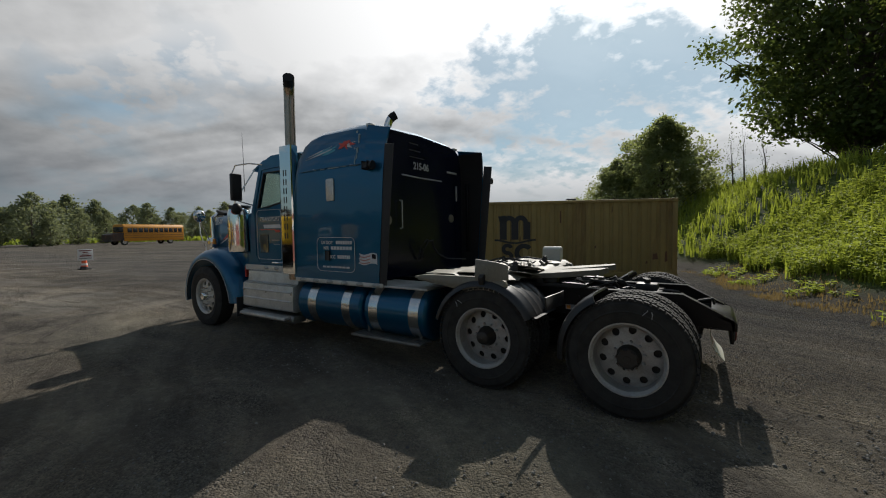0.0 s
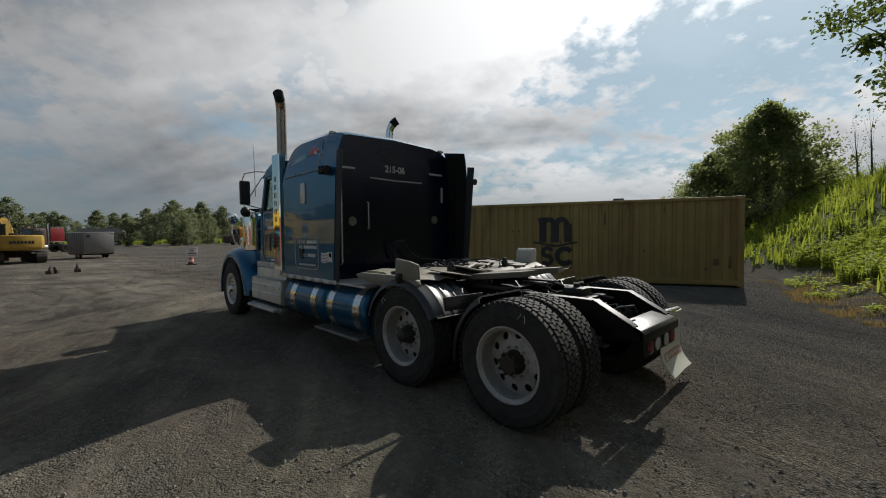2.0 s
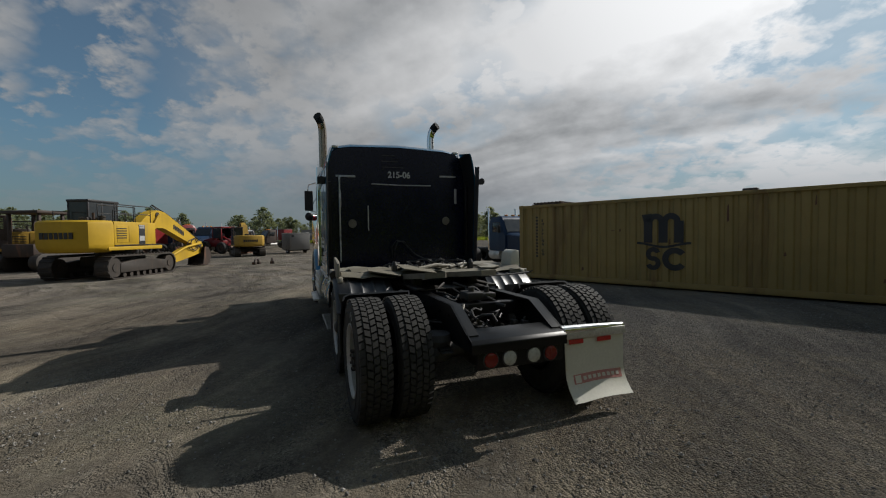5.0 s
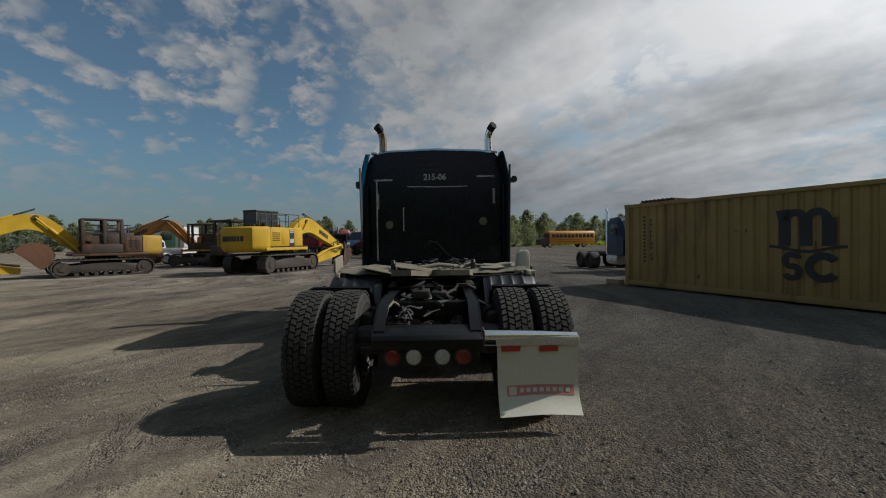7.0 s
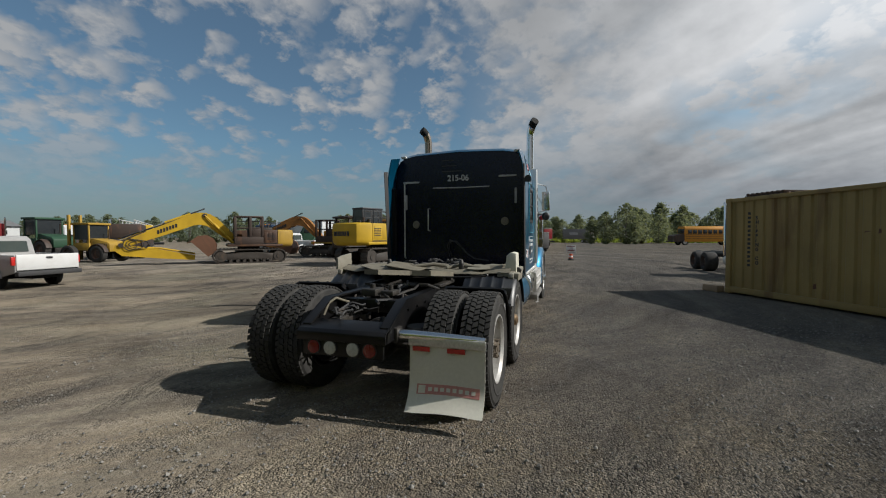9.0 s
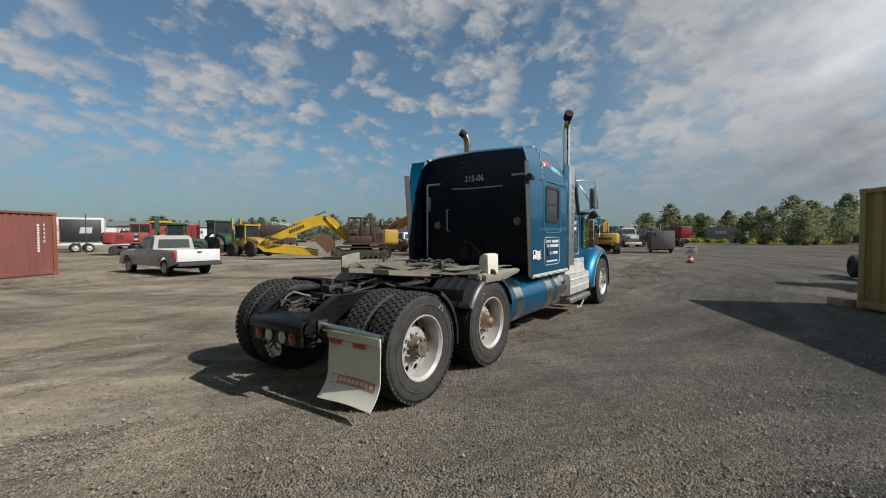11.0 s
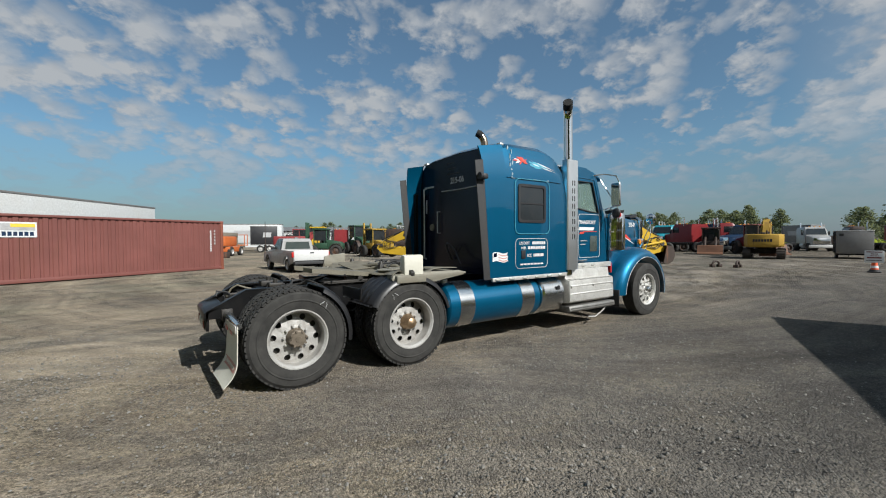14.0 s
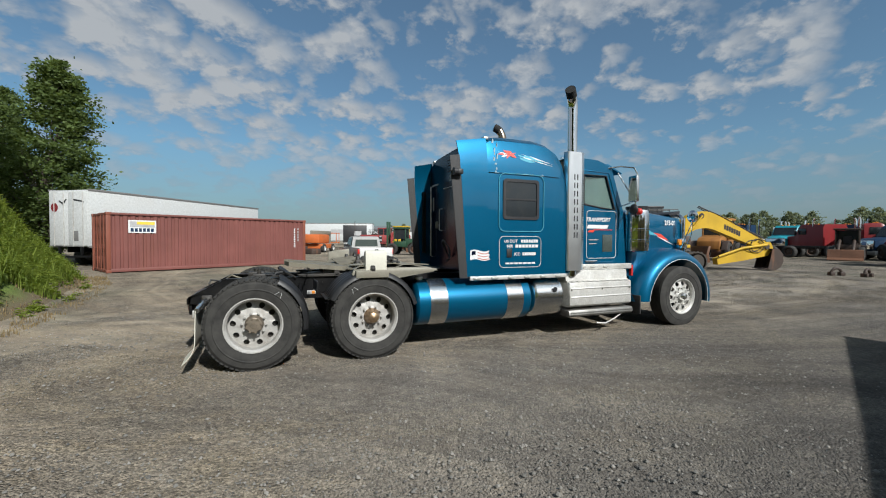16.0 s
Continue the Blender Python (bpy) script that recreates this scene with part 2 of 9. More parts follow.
def gravel_ground():
    n = Nodes("gravel_yard")
    big = n.noise(0.07, 5, 0.6, distort=0.6)
    mid = n.noise(0.6, 6, 0.65, distort=0.5)
    track = n.noise(0.35, 4, 0.6, (1.0, 0.16, 1), distort=1.0)
    lane = n.noise(0.3, 5, 0.6, (0.12, 1.0, 1), (4, 9, 0), distort=1.4)
    grit = n.noise(60, 4, 0.7)
    stone = n.voronoi(78, "F1")
    tint = n.voronoi(78, "F1", out="Color")
    # turning tracks: rings round a far point, broken up along the way
    arm = n.nt.nodes.new("ShaderNodeVectorMath")
    arm.operation = "DISTANCE"
    arm.inputs[1].default_value = (-14.0, 11.0, 0.0)
    wob = n.noise(0.25, 3, 0.5)
    n.link(n.coord, arm.inputs[0])
    rad = n.calc("ADD", arm.outputs["Value"], n.calc("MULTIPLY", wob, 2.2))
    ring = n.nt.nodes.new("ShaderNodeCombineXYZ")
    n.link(rad, ring.inputs[0])
    arcs = n.noise(1.5, 4, 0.6, coord=ring.outputs[0])
    # gravel lies loose on the side of the bank and the yellow container, dust on the other
    east = n.nt.nodes.new("ShaderNodeSeparateXYZ")
    n.link(n.coord, east.inputs[0])
    heap = n.calc("MULTIPLY", n.ramp(n.calc("ADD", n.calc("MULTIPLY", east.outputs[0], 0.12), n.calc("MULTIPLY", big, 0.8)), 0.2, 1.0), 0.24)
    loose = n.ramp(n.calc("ADD", n.calc("ADD", n.calc("MULTIPLY", mid, 0.6), n.calc("MULTIPLY", arcs, 0.4)), heap), 0.46, 0.66)
    col = n.mix(n.ramp(big, 0.35, 0.7), (0.098, 0.084, 0.066), (0.166, 0.142, 0.106))
    # pale worn roadway across the yard beyond the truck
    way = n.calc("ADD", n.calc("ADD", east.outputs[1], n.calc("MULTIPLY", east.outputs[0], 0.1)), n.calc("MULTIPLY", mid, 3.0))
    road = n.calc("MULTIPLY", n.ramp(n.calc("MULTIPLY", way, 0.05), 0.34, 0.62), n.ramp(n.calc("MULTIPLY", way, 0.01), 0.30, 0.45, (1, 1, 1), (0, 0, 0)))
    col = n.mix(n.calc("MULTIPLY", road, 0.75), col, (0.215, 0.200, 0.180))
    col = n.mix(n.calc("MULTIPLY", n.ramp(mid, 0.42, 0.7), 0.5), col, (0.158, 0.134, 0.102))
    col = n.mix(n.calc("MULTIPLY", n.ramp(lane, 0.52, 0.64), 0.5), col, (0.182, 0.157, 0.124))
    col = n.mix(n.calc("MULTIPLY", n.ramp(arcs, 0.50, 0.60), 0.75), col, (0.190, 0.168, 0.134))
    col = n.mix(n.calc("MULTIPLY", n.ramp(arcs, 0.36, 0.47, (1, 1, 1), (0, 0, 0)), 0.6), col, (0.074, 0.066, 0.056))
    col = n.mix(n.calc("MULTIPLY", n.ramp(track, 0.5, 0.62), 0.55), col, (0.066, 0.062, 0.057))
    # fine beige dust between drifts of loose blue-grey gravel
    patch = n.noise(0.9, 6, 0.68, (1.0, 0.6, 1), (2, 5, 0), distort=1.2)
    drift = n.ramp(n.calc("ADD", n.calc("ADD", n.calc("MULTIPLY", patch, 0.6), n.calc("MULTIPLY", arcs, 0.4)), n.calc("MULTIPLY", heap, 0.5)), 0.50, 0.60)
    col = n.mix(n.calc("MULTIPLY", drift, 0.55), col, (0.104, 0.101, 0.095))
    col = n.mix(n.calc("MULTIPLY", n.ramp(patch, 0.36, 0.50, (1, 1, 1), (0, 0, 0)), 0.5), col, (0.168, 0.153, 0.120))
    # a strip of trodden silt lies along one side of the truck, with little loose stone on it
    trod = n.calc("MULTIPLY", n.ramp(n.calc("ADD", n.calc("MULTIPLY", east.outputs[0], 0.1), n.calc("MULTIPLY", mid, 0.12)), 0.11, 0.26), n.ramp(n.calc("ADD", n.calc("MULTIPLY", east.outputs[1], 0.1), n.calc("ADD", n.calc("MULTIPLY", patch, 0.2), 0.4)), 0.40, 0.66))
    loose = n.calc("MULTIPLY", n.calc("MAXIMUM", loose, drift), n.calc("SUBTRACT", 1.0, n.calc("MULTIPLY", trod, 0.55)))
    trod = n.calc("MULTIPLY", trod, n.ramp(n.calc("MULTIPLY", east.outputs[0], 0.1), 0.46, 0.70, (1, 1, 1), (0, 0, 0)))
    col = n.mix(n.calc("MULTIPLY", trod, 0.5), col, (0.094, 0.092, 0.089))
    # single stones, lighter and darker, thick where the gravel lies loose
    one = n.ramp(tint, 0.1, 0.95, (0.42, 0.42, 0.42), (1.75, 1.72, 1.66))
    col = n.mix(n.calc("ADD", n.calc("MULTIPLY", loose, 0.85), 0.10), col, one, "MULTIPLY")
    lump = n.ramp(n.voronoi(40, "F1", out="Color"), 0.1, 0.95, (0.58, 0.58, 0.59), (1.55, 1.53, 1.48))
    col = n.mix(n.calc("ADD", n.calc("MULTIPLY", loose, 0.55), 0.10), col, lump, "MULTIPLY")
    col = n.mix(n.ramp(grit, 0.35, 0.7), n.mix(0.35, col, (0.040, 0.037, 0.033)), col)
    clod = n.noise(11, 5, 0.65)
    col = n.mix(n.calc("MULTIPLY", n.ramp(clod, 0.52, 0.68), 0.35), col, (0.055, 0.052, 0.048))
    col = n.mix(n.calc("MULTIPLY", n.ramp(clod, 0.34, 0.46, (1, 1, 1), (0, 0, 0)), 0.30), col, (0.195, 0.180, 0.155))
    # dry olive dust in broad patches on the open side
    dust = n.calc("MULTIPLY", n.ramp(n.noise(0.22, 5, 0.6, offset=(7, 3, 0)), 0.48, 0.64), n.ramp(n.calc("MULTIPLY", east.outputs[0], -0.2), 0.0, 0.6))
    col = n.mix(n.calc("MULTIPLY", dust, 0.55), col, (0.098, 0.097, 0.074))
    # worn wheel paths sweep round in wide bows; damp and dry patches lie between
    bow = n.nt.nodes.new("ShaderNodeCombineXYZ")
    n.link(n.calc("ADD", arm.outputs["Value"], n.calc("MULTIPLY", n.noise(0.12, 3, 0.5, offset=(3, 8, 0)), 5.0)), bow.inputs[0])
    n.link(n.calc("MULTIPLY", east.outputs[1], 0.05), bow.inputs[1])
    path = n.noise(0.75, 5, 0.62, coord=bow.outputs[0])
    col = n.mix(1.0, col, n.ramp(path, 0.36, 0.64, (0.74, 0.74, 0.75), (1.30, 1.28, 1.24)), "MULTIPLY")
    blot = n.noise(0.42, 6, 0.66, offset=(11, 4, 0), distort=0.8)
    col = n.mix(1.0, col, n.ramp(blot, 0.34, 0.68, (0.80, 0.80, 0.81), (1.24, 1.22, 1.18)), "MULTIPLY")
    streak = n.noise(5.0, 4, 0.6, coord=bow.outputs[0], offset=(2, 0, 0))
    col = n.mix(1.0, col, n.ramp(streak, 0.34, 0.66, (0.88, 0.88, 0.88), (1.13, 1.12, 1.10)), "MULTIPLY")
    # the whole yard turns about a sixth darker towards -x
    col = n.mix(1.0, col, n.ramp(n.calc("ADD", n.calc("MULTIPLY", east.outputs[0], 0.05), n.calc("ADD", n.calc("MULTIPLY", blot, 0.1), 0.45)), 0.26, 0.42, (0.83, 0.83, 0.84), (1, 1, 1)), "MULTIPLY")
    col = n.mix(1.0, col, (1.43, 1.42, 1.43), "MULTIPLY")
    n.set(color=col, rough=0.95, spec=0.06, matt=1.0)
    h = n.calc("ADD", n.calc("MULTIPLY", n.calc("ADD", n.calc("MULTIPLY", stone, -1.3), n.calc("MULTIPLY", n.voronoi(40, "F1"), -1.5)), loose), n.calc("ADD", n.calc("MULTIPLY", grit, 0.55), n.calc("MULTIPLY", clod, 1.1)))
    # lug marks of a tyre, pressed in a strip
    run = n.calc("SUBTRACT", n.calc("MULTIPLY", east.outputs[0], 0.99), n.calc("MULTIPLY", east.outputs[1], 0.1))
    off = n.calc("ADD", n.calc("MULTIPLY", east.outputs[1], 0.99), n.calc("MULTIPLY", east.outputs[0], 0.1))
    lug = n.calc("SINE", n.calc("ADD", n.calc("MULTIPLY", run, 75.0), n.calc("MULTIPLY", mid, 14.0)))
    strip = n.ramp(n.calc("ADD", n.calc("ABSOLUTE", n.calc("SUBTRACT", off, LUG_OFF)), n.calc("MULTIPLY", patch, 0.3)), 0.36, 0.50, (1, 1, 1), (0, 0, 0))
    h = n.calc("ADD", h, n.calc("MULTIPLY", n.calc("MULTIPLY", lug, strip), n.calc("MULTIPLY", n.ramp(n.calc("ABSOLUTE", n.calc("SUBTRACT", run, 0.7)), 0.9, 1.7, (1, 1, 1), (0, 0, 0)), n.calc("MULTIPLY", n.ramp(clod, 0.4, 0.6), 0.26))))
    n.bump(n.calc("ADD", h, n.calc("MULTIPLY", n.calc("ADD", n.calc("ADD", mid, n.calc("MULTIPLY", arcs, 0.8)), n.calc("MULTIPLY", streak, 0.9)), 0.9)), 0.85, 0.03)
    return n.mat


M = {
    "blue": blue_paint(),
    "tyre": tyre_rubber(),
    "stack_dark": metal("sooted_exhaust_pipe", (0.30, 0.25, 0.20), 0.16, 0.2, 0.5),
    "shield": metal("polished_steel_shield", (0.84, 0.84, 0.83), 0.24, 0.2, 0.1),
    "mirror": metal("mirror_polished_steel", (0.74, 0.74, 0.72), 0.02, 0.06, 0.1),
    "olive": plain("dusty_olive_plate", (0.15, 0.135, 0.10), 0.6, amount=0.6, scale=5, dirt=(0.05, 0.043, 0.033)),
    "ground": gravel_ground(),
    "black": plain("black_frame_paint", (0.006, 0.006, 0.0065), 0.36, spec=0.22, amount=0.3, dirt=(0.022, 0.019, 0.015)),
    "plastic": plain("black_fender_plastic", (0.010, 0.010, 0.011), 0.40, spec=0.6, amount=0.35, dirt=(0.035, 0.032, 0.028)),
    "rubber": plain("grey_black_rubber", (0.038, 0.038, 0.039), 0.7, spec=0.3, amount=0.4, dirt=(0.06, 0.054, 0.046)),
    "grease": plain("greasy_iron", (0.018, 0.016, 0.014), 0.55, amount=0.6, dirt=(0.052, 0.043, 0.031)),
    "navy": plain("dark_navy_back_panel", (0.003, 0.005, 0.016), 0.20, coat=0.0, spec=0.3, amount=0.2, dirt=(0.012, 0.014, 0.02)),
    "chrome": metal("chrome", (0.78, 0.78, 0.77), 0.05, 0.08, 0.15),
    "steel": metal("polished_steel", (0.72, 0.72, 0.70), 0.12, 0.2, 0.2),
    "alloy": plain("white_painted_wheel", (0.40, 0.39, 0.37), 0.45, 0.25, amount=0.6, scale=7, dirt=(0.16, 0.13, 0.10)),
    "alu": plain("worn_aluminium", (0.58, 0.57, 0.54), 0.42, 0.5, amount=0.5, scale=4, dirt=(0.20, 0.175, 0.14)),
    "hubrust": plain("greasy_grey_hub", (0.17, 0.14, 0.105), 0.55, 0.4, amount=0.6, dirt=(0.06, 0.048, 0.035), scale=12),
    "brass": plain("tarnished_brass_cap", (0.36, 0.25, 0.15), 0.35, 0.8, amount=0.4, dirt=(0.10, 0.07, 0.05), scale=10),
    "cream": plain("cream_painted_deck", (0.20, 0.188, 0.15), 0.55, amount=0.6, scale=5, dirt=(0.16, 0.13, 0.09)),
    "white": plain("white_paint", (0.55, 0.55, 0.535), 0.4, amount=0.25, dirt=(0.35, 0.32, 0.28)),
    "flap": plain("white_rubber_flap", (0.54, 0.525, 0.45), 0.5, amount=0.2, grain=0.05, bump=0.03, dirt=(0.36, 0.32, 0.25)),
    "red": plain("red_plastic", (0.42, 0.018, 0.014), 0.3, amount=0.25, bump=0.02),
    "lamp_red": plain("dark_red_lens", (0.15, 0.006, 0.006), 0.25, amount=0.25, bump=0.02),
    "hub_dark": plain("dark_hub_metal", (0.035, 0.030, 0.026), 0.55, 0.2, amount=0.5, dirt=(0.07, 0.055, 0.04), scale=12),
    "faded": plain("faded_red_print", (0.42, 0.17, 0.15), 0.55, amount=0.3, dirt=(0.5, 0.42, 0.36)),
    "lens": plain("white_lamp_lens", (0.38, 0.38, 0.35), 0.2, amount=0.2, bump=0.02),
    "amber": plain("amber_lens", (0.60, 0.20, 0.02), 0.25, amount=0.1, bump=0.02),
    "letter": plain("white_lettering", (0.60, 0.61, 0.61), 0.5, amount=0.1, bump=0),
    "letter_grey": plain("weathered_grey_lettering", (0.36, 0.36, 0.36), 0.5, amount=0.3, bump=0),
    "ink": plain("black_print", (0.012, 0.012, 0.014), 0.5, amount=0.1, bump=0),
    "teal": plain("teal_graphic", (0.06, 0.30, 0.40), 0.4, amount=0.1, bump=0),
    "decal_red": plain("red_graphic", (0.55, 0.05, 0.03), 0.4, amount=0.1, bump=0),
    "glass": glass("dark_tinted_glass", (0.52, 0.62, 0.56)),
    "inner": plain("dark_cab_lining", (0.035, 0.035, 0.037), 0.8, amount=0.2),
    "scuff": plain("scuffed_primer", (0.30, 0.36, 0.38), 0.6, amount=0.5, scale=20, dirt=(0.05, 0.15, 0.22), bump=0),
    "tread": plain("dirty_tread_plate", (0.26, 0.255, 0.24), 0.45, 0.7, amount=0.6, scale=6, dirt=(0.07, 0.06, 0.05), bump=0.5),
    "soot": plain("sooty_pipe_mouth", (0.008, 0.008, 0.008), 0.9, amount=0.1),
}

# ---- mesh builders ----


def box(bm, x0, x1, y0, y1, z0, z1, bev=0.0, seg=2, m=None):
    made = bmesh.ops.create_cube(bm, size=1)["verts"]
    for v in made:
        v.co = Vector(((x0 + x1) / 2 + v.co.x * (x1 - x0), (y0 + y1) / 2 + v.co.y * (y1 - y0), (z0 + z1) / 2 + v.co.z * (z1 - z0)))
    if m is not None:
        bmesh.ops.transform(bm, matrix=m, verts=made)
    if bev:
        edges = list({e for v in made for e in v.link_edges})
        bmesh.ops.bevel(bm, geom=edges, offset=bev, segments=seg, profile=0.5, affect="EDGES")
    return bm


def cyl(bm, p0, p1, r0, r1=None, seg=20, cap=True):
    p0, p1 = Vector(p0), Vector(p1)
    d = p1 - p0
    q = d.to_track_quat("Z", "Y").to_matrix().to_4x4()
    bmesh.ops.create_cone(bm, cap_ends=cap, segments=seg, radius1=r0, radius2=r0 if r1 is None else r1, depth=d.length,
                          matrix=Matrix.Translation((p0 + p1) / 2) @ q)
    return bm


def loft(bm, rings, cap=True, close=True):
    rows = [[bm.verts.new(p) for p in ring] for ring in rings]
    n = len(rows[0])
    for a, b in zip(rows, rows[1:]):
        for i in range(n if close else n - 1):
            j = (i + 1) % n
            bm.faces.new((a[i], a[j], b[j], b[i]))
    if cap:
        bm.faces.new(rows[0][::-1])
        bm.faces.new(rows[-1])
    return rows


def lathe(bm, profile, seg=36, centre=(0, 0, 0), cap=False):
    """Turns (x, radius) round the x axis through centre."""
    c = Vector(centre)
    rings = [[c + Vector((x, r * math.cos(2 * math.pi * k / seg), r * math.sin(2 * math.pi * k / seg))) for k in range(seg)] for x, r in profile]
    loft(bm, rings, cap=cap)
    return bm


def prism(bm, pts, axis, a0, a1, bev=0.0):
    """Polygon of the two other axes, drawn along axis from a0 to a1."""
    def at(p, a):
        return {"x": Vector((a, p[0], p[1])), "y": Vector((p[0], a, p[1])), "z": Vector((p[0], p[1], a))}[axis]
    before = set(bm.verts)
    loft(bm, [[at(p, a0) for p in pts], [at(p, a1) for p in pts]])
    if bev:
        fresh = [v for v in bm.verts if v not in before]
        edges = list({e for v in fresh for e in v.link_edges})
        bmesh.ops.bevel(bm, geom=edges, offset=bev, segments=2, profile=0.5, affect="EDGES")
    return bm


def tube(bm, pts, r, seg=8, cap=True):
    pts = [Vector(p) for p in pts]
    rings, side = [], None
    for i, p in enumerate(pts):
        d = (pts[min(i + 1, len(pts) - 1)] - pts[max(i - 1, 0)]).normalized()
        if side is None:
            side = d.orthogonal().normalized()
        side = (side - d * side.dot(d)).normalized()
        other = d.cross(side)
        rr = r[i] if isinstance(r, (list, tuple)) else r
        rings.append([p + rr * (math.cos(2 * math.pi * k / seg) * side + math.sin(2 * math.pi * k / seg) * other) for k in range(seg)])
    loft(bm, rings, cap=cap)
    return bm


def arc(c, r, a0, a1, n):
    return [(c[0] + r * math.cos(radians(a0 + (a1 - a0) * k / n)), c[1] + r * math.sin(radians(a0 + (a1 - a0) * k / n))) for k in range(n + 1)]


def rounded(x0, x1, y0, y1, r, n=4):
    """Corner-rounded rectangle as a list of points."""
    return (arc((x1 - r, y1 - r), r, 0, 90, n) + arc((x0 + r, y1 - r), r, 90, 180, n)
            + arc((x0 + r, y0 + r), r, 180, 270, n) + arc((x1 - r, y0 + r), r, 270, 360, n))


def mesh_of(name, bm, material, sharp=35):
    bmesh.ops.recalc_face_normals(bm, faces=bm.faces)
    me = bpy.data.meshes.new(name)
    bm.to_mesh(me)
    bm.free()
    me.materials.append(material)
    if sharp:
        me.shade_smooth()
        me.set_sharp_from_angle(angle=radians(sharp))
    return me


def part(name, bm, material, parent, label="", sharp=35):
    """One mesh object under a thing or under a part."""
    ob = new(name, mesh_of(name, bm, material, sharp) if isinstance(bm, bmesh.types.BMesh) else bm)
    ob.parent = parent
    if label:
        ob["label"] = label
    return ob


def thing(name, label, category, group="", kind=""):
    return tagged(new(name), label, category, group, kind)


def solid(name, bm, material, label, category, group="", kind="", sharp=35):
    return tagged(new(name, mesh_of(name, bm, material, sharp)), label, category, group, kind)


def lettering(text, height, material, m, bold=0.0, shear=0.0, gap=1.0):
    """Mesh of flat raised letters, lower left at the origin of m, reading along its x."""
    cu = bpy.data.curves.new("text", "FONT")
    cu.body, cu.size, cu.extrude, cu.offset, cu.shear, cu.space_character = text, height * 1.4, 0.001, bold, shear, gap
    tmp = bpy.data.objects.new("text", cu)
    me = bpy.data.meshes.new_from_object(tmp)
    bpy.data.objects.remove(tmp)
    me.transform(m)
    me.materials.clear()
    me.materials.append(material)
    return me


def quad_grid(bm, us, vs, at, holes=()):
    """Grid of quads over us x vs with the listed (i, j) cells left out."""
    vv = [[bm.verts.new(at(u, v)) for v in vs] for u in us]
    for i in range(len(us) - 1):
        for j in range(len(vs) - 1):
            if (i, j) not in holes:
                bm.faces.new((vv[i][j], vv[i + 1][j], vv[i + 1][j + 1], vv[i][j + 1]))
    return vv


def rust_paint(name, color, rust, amount, scale=1.2, rough=0.6, metal_=0.0, streak=(1, 1, 0.25)):
    """Weathered paint with rust runs."""
    n = Nodes(name)
    broad = n.noise(scale, 6, 0.65, streak, distort=0.6)
    fade = n.noise(scale * 0.5, 4, 0.6)
    fine = n.noise(scale * 30, 3, 0.6)
    col = n.mix(n.ramp(fade, 0.3, 0.7), scaled(color, 0.82), scaled(color, 1.15))
    col = n.mix(n.calc("MULTIPLY", n.ramp(broad, 0.56, 0.74), amount), col, rust)
    col = n.mix(n.calc("MULTIPLY", fine, 0.18), col, scaled(color, 0.5))
    n.set(color=col, rough=rough, metal=metal_, spec=0.32)
    n.bump(n.calc("ADD", fine, n.calc("MULTIPLY", broad, 0.8)), 0.15, 0.006)
    return n.mat


def foliage(name, dark, light, glowthrough):
    """Leaves that also let light through; each leaf has its own shade."""
    n = Nodes(name)
    nt = n.nt
    col = n.mix(n.island(), dark, light)
    big = n.noise(0.35, 3, 0.5)
    col = n.mix(n.calc("MULTIPLY", n.ramp(big, 0.35, 0.7), 0.4), col, scaled(light, 1.1))
    n.set(color=col, rough=0.6, spec=0.25)
    tr = nt.nodes.new("ShaderNodeBsdfTranslucent")
    n.link(n.mix(0.5, col, (light[0] * 1.7, light[1] * 1.5, light[2] * 0.7)), tr.inputs[0])
    mx = nt.nodes.new("ShaderNodeMixShader")
    mx.inputs[0].default_value = glowthrough
    n.link(n.bsdf.outputs[0], mx.inputs[1])
    n.link(tr.outputs[0], mx.inputs[2])
    n.link(mx.outputs[0], nt.nodes["Material Output"].inputs[0])
    return n.mat


def soil():
    n = Nodes("weedy_soil")
    a, b = n.noise(1.2, 6, 0.65), n.noise(20, 4, 0.6)
    col = n.mix(n.ramp(a, 0.35, 0.7), (0.075, 0.120, 0.024), (0.115, 0.145, 0.042))
    # bare earth along the foot, green above
    pos = n.nt.nodes.new("ShaderNodeSeparateXYZ")
    n.link(n.coord, pos.inputs[0])
    foot = n.ramp(n.calc("ADD", pos.outputs[2], n.calc("MULTIPLY", a, 0.5)), 0.36, 0.66, (1, 1, 1), (0, 0, 0))
    col = n.mix(foot, col, n.mix(a, (0.075, 0.058, 0.040), (0.155, 0.125, 0.085)))
    n.set(color=n.mix(n.calc("MULTIPLY", b, 0.5), col, (0.03, 0.032, 0.014)), rough=0.95, spec=0.1, matt=1.0)
    n.bump(b, 0.6, 0.05)
    return n.mat


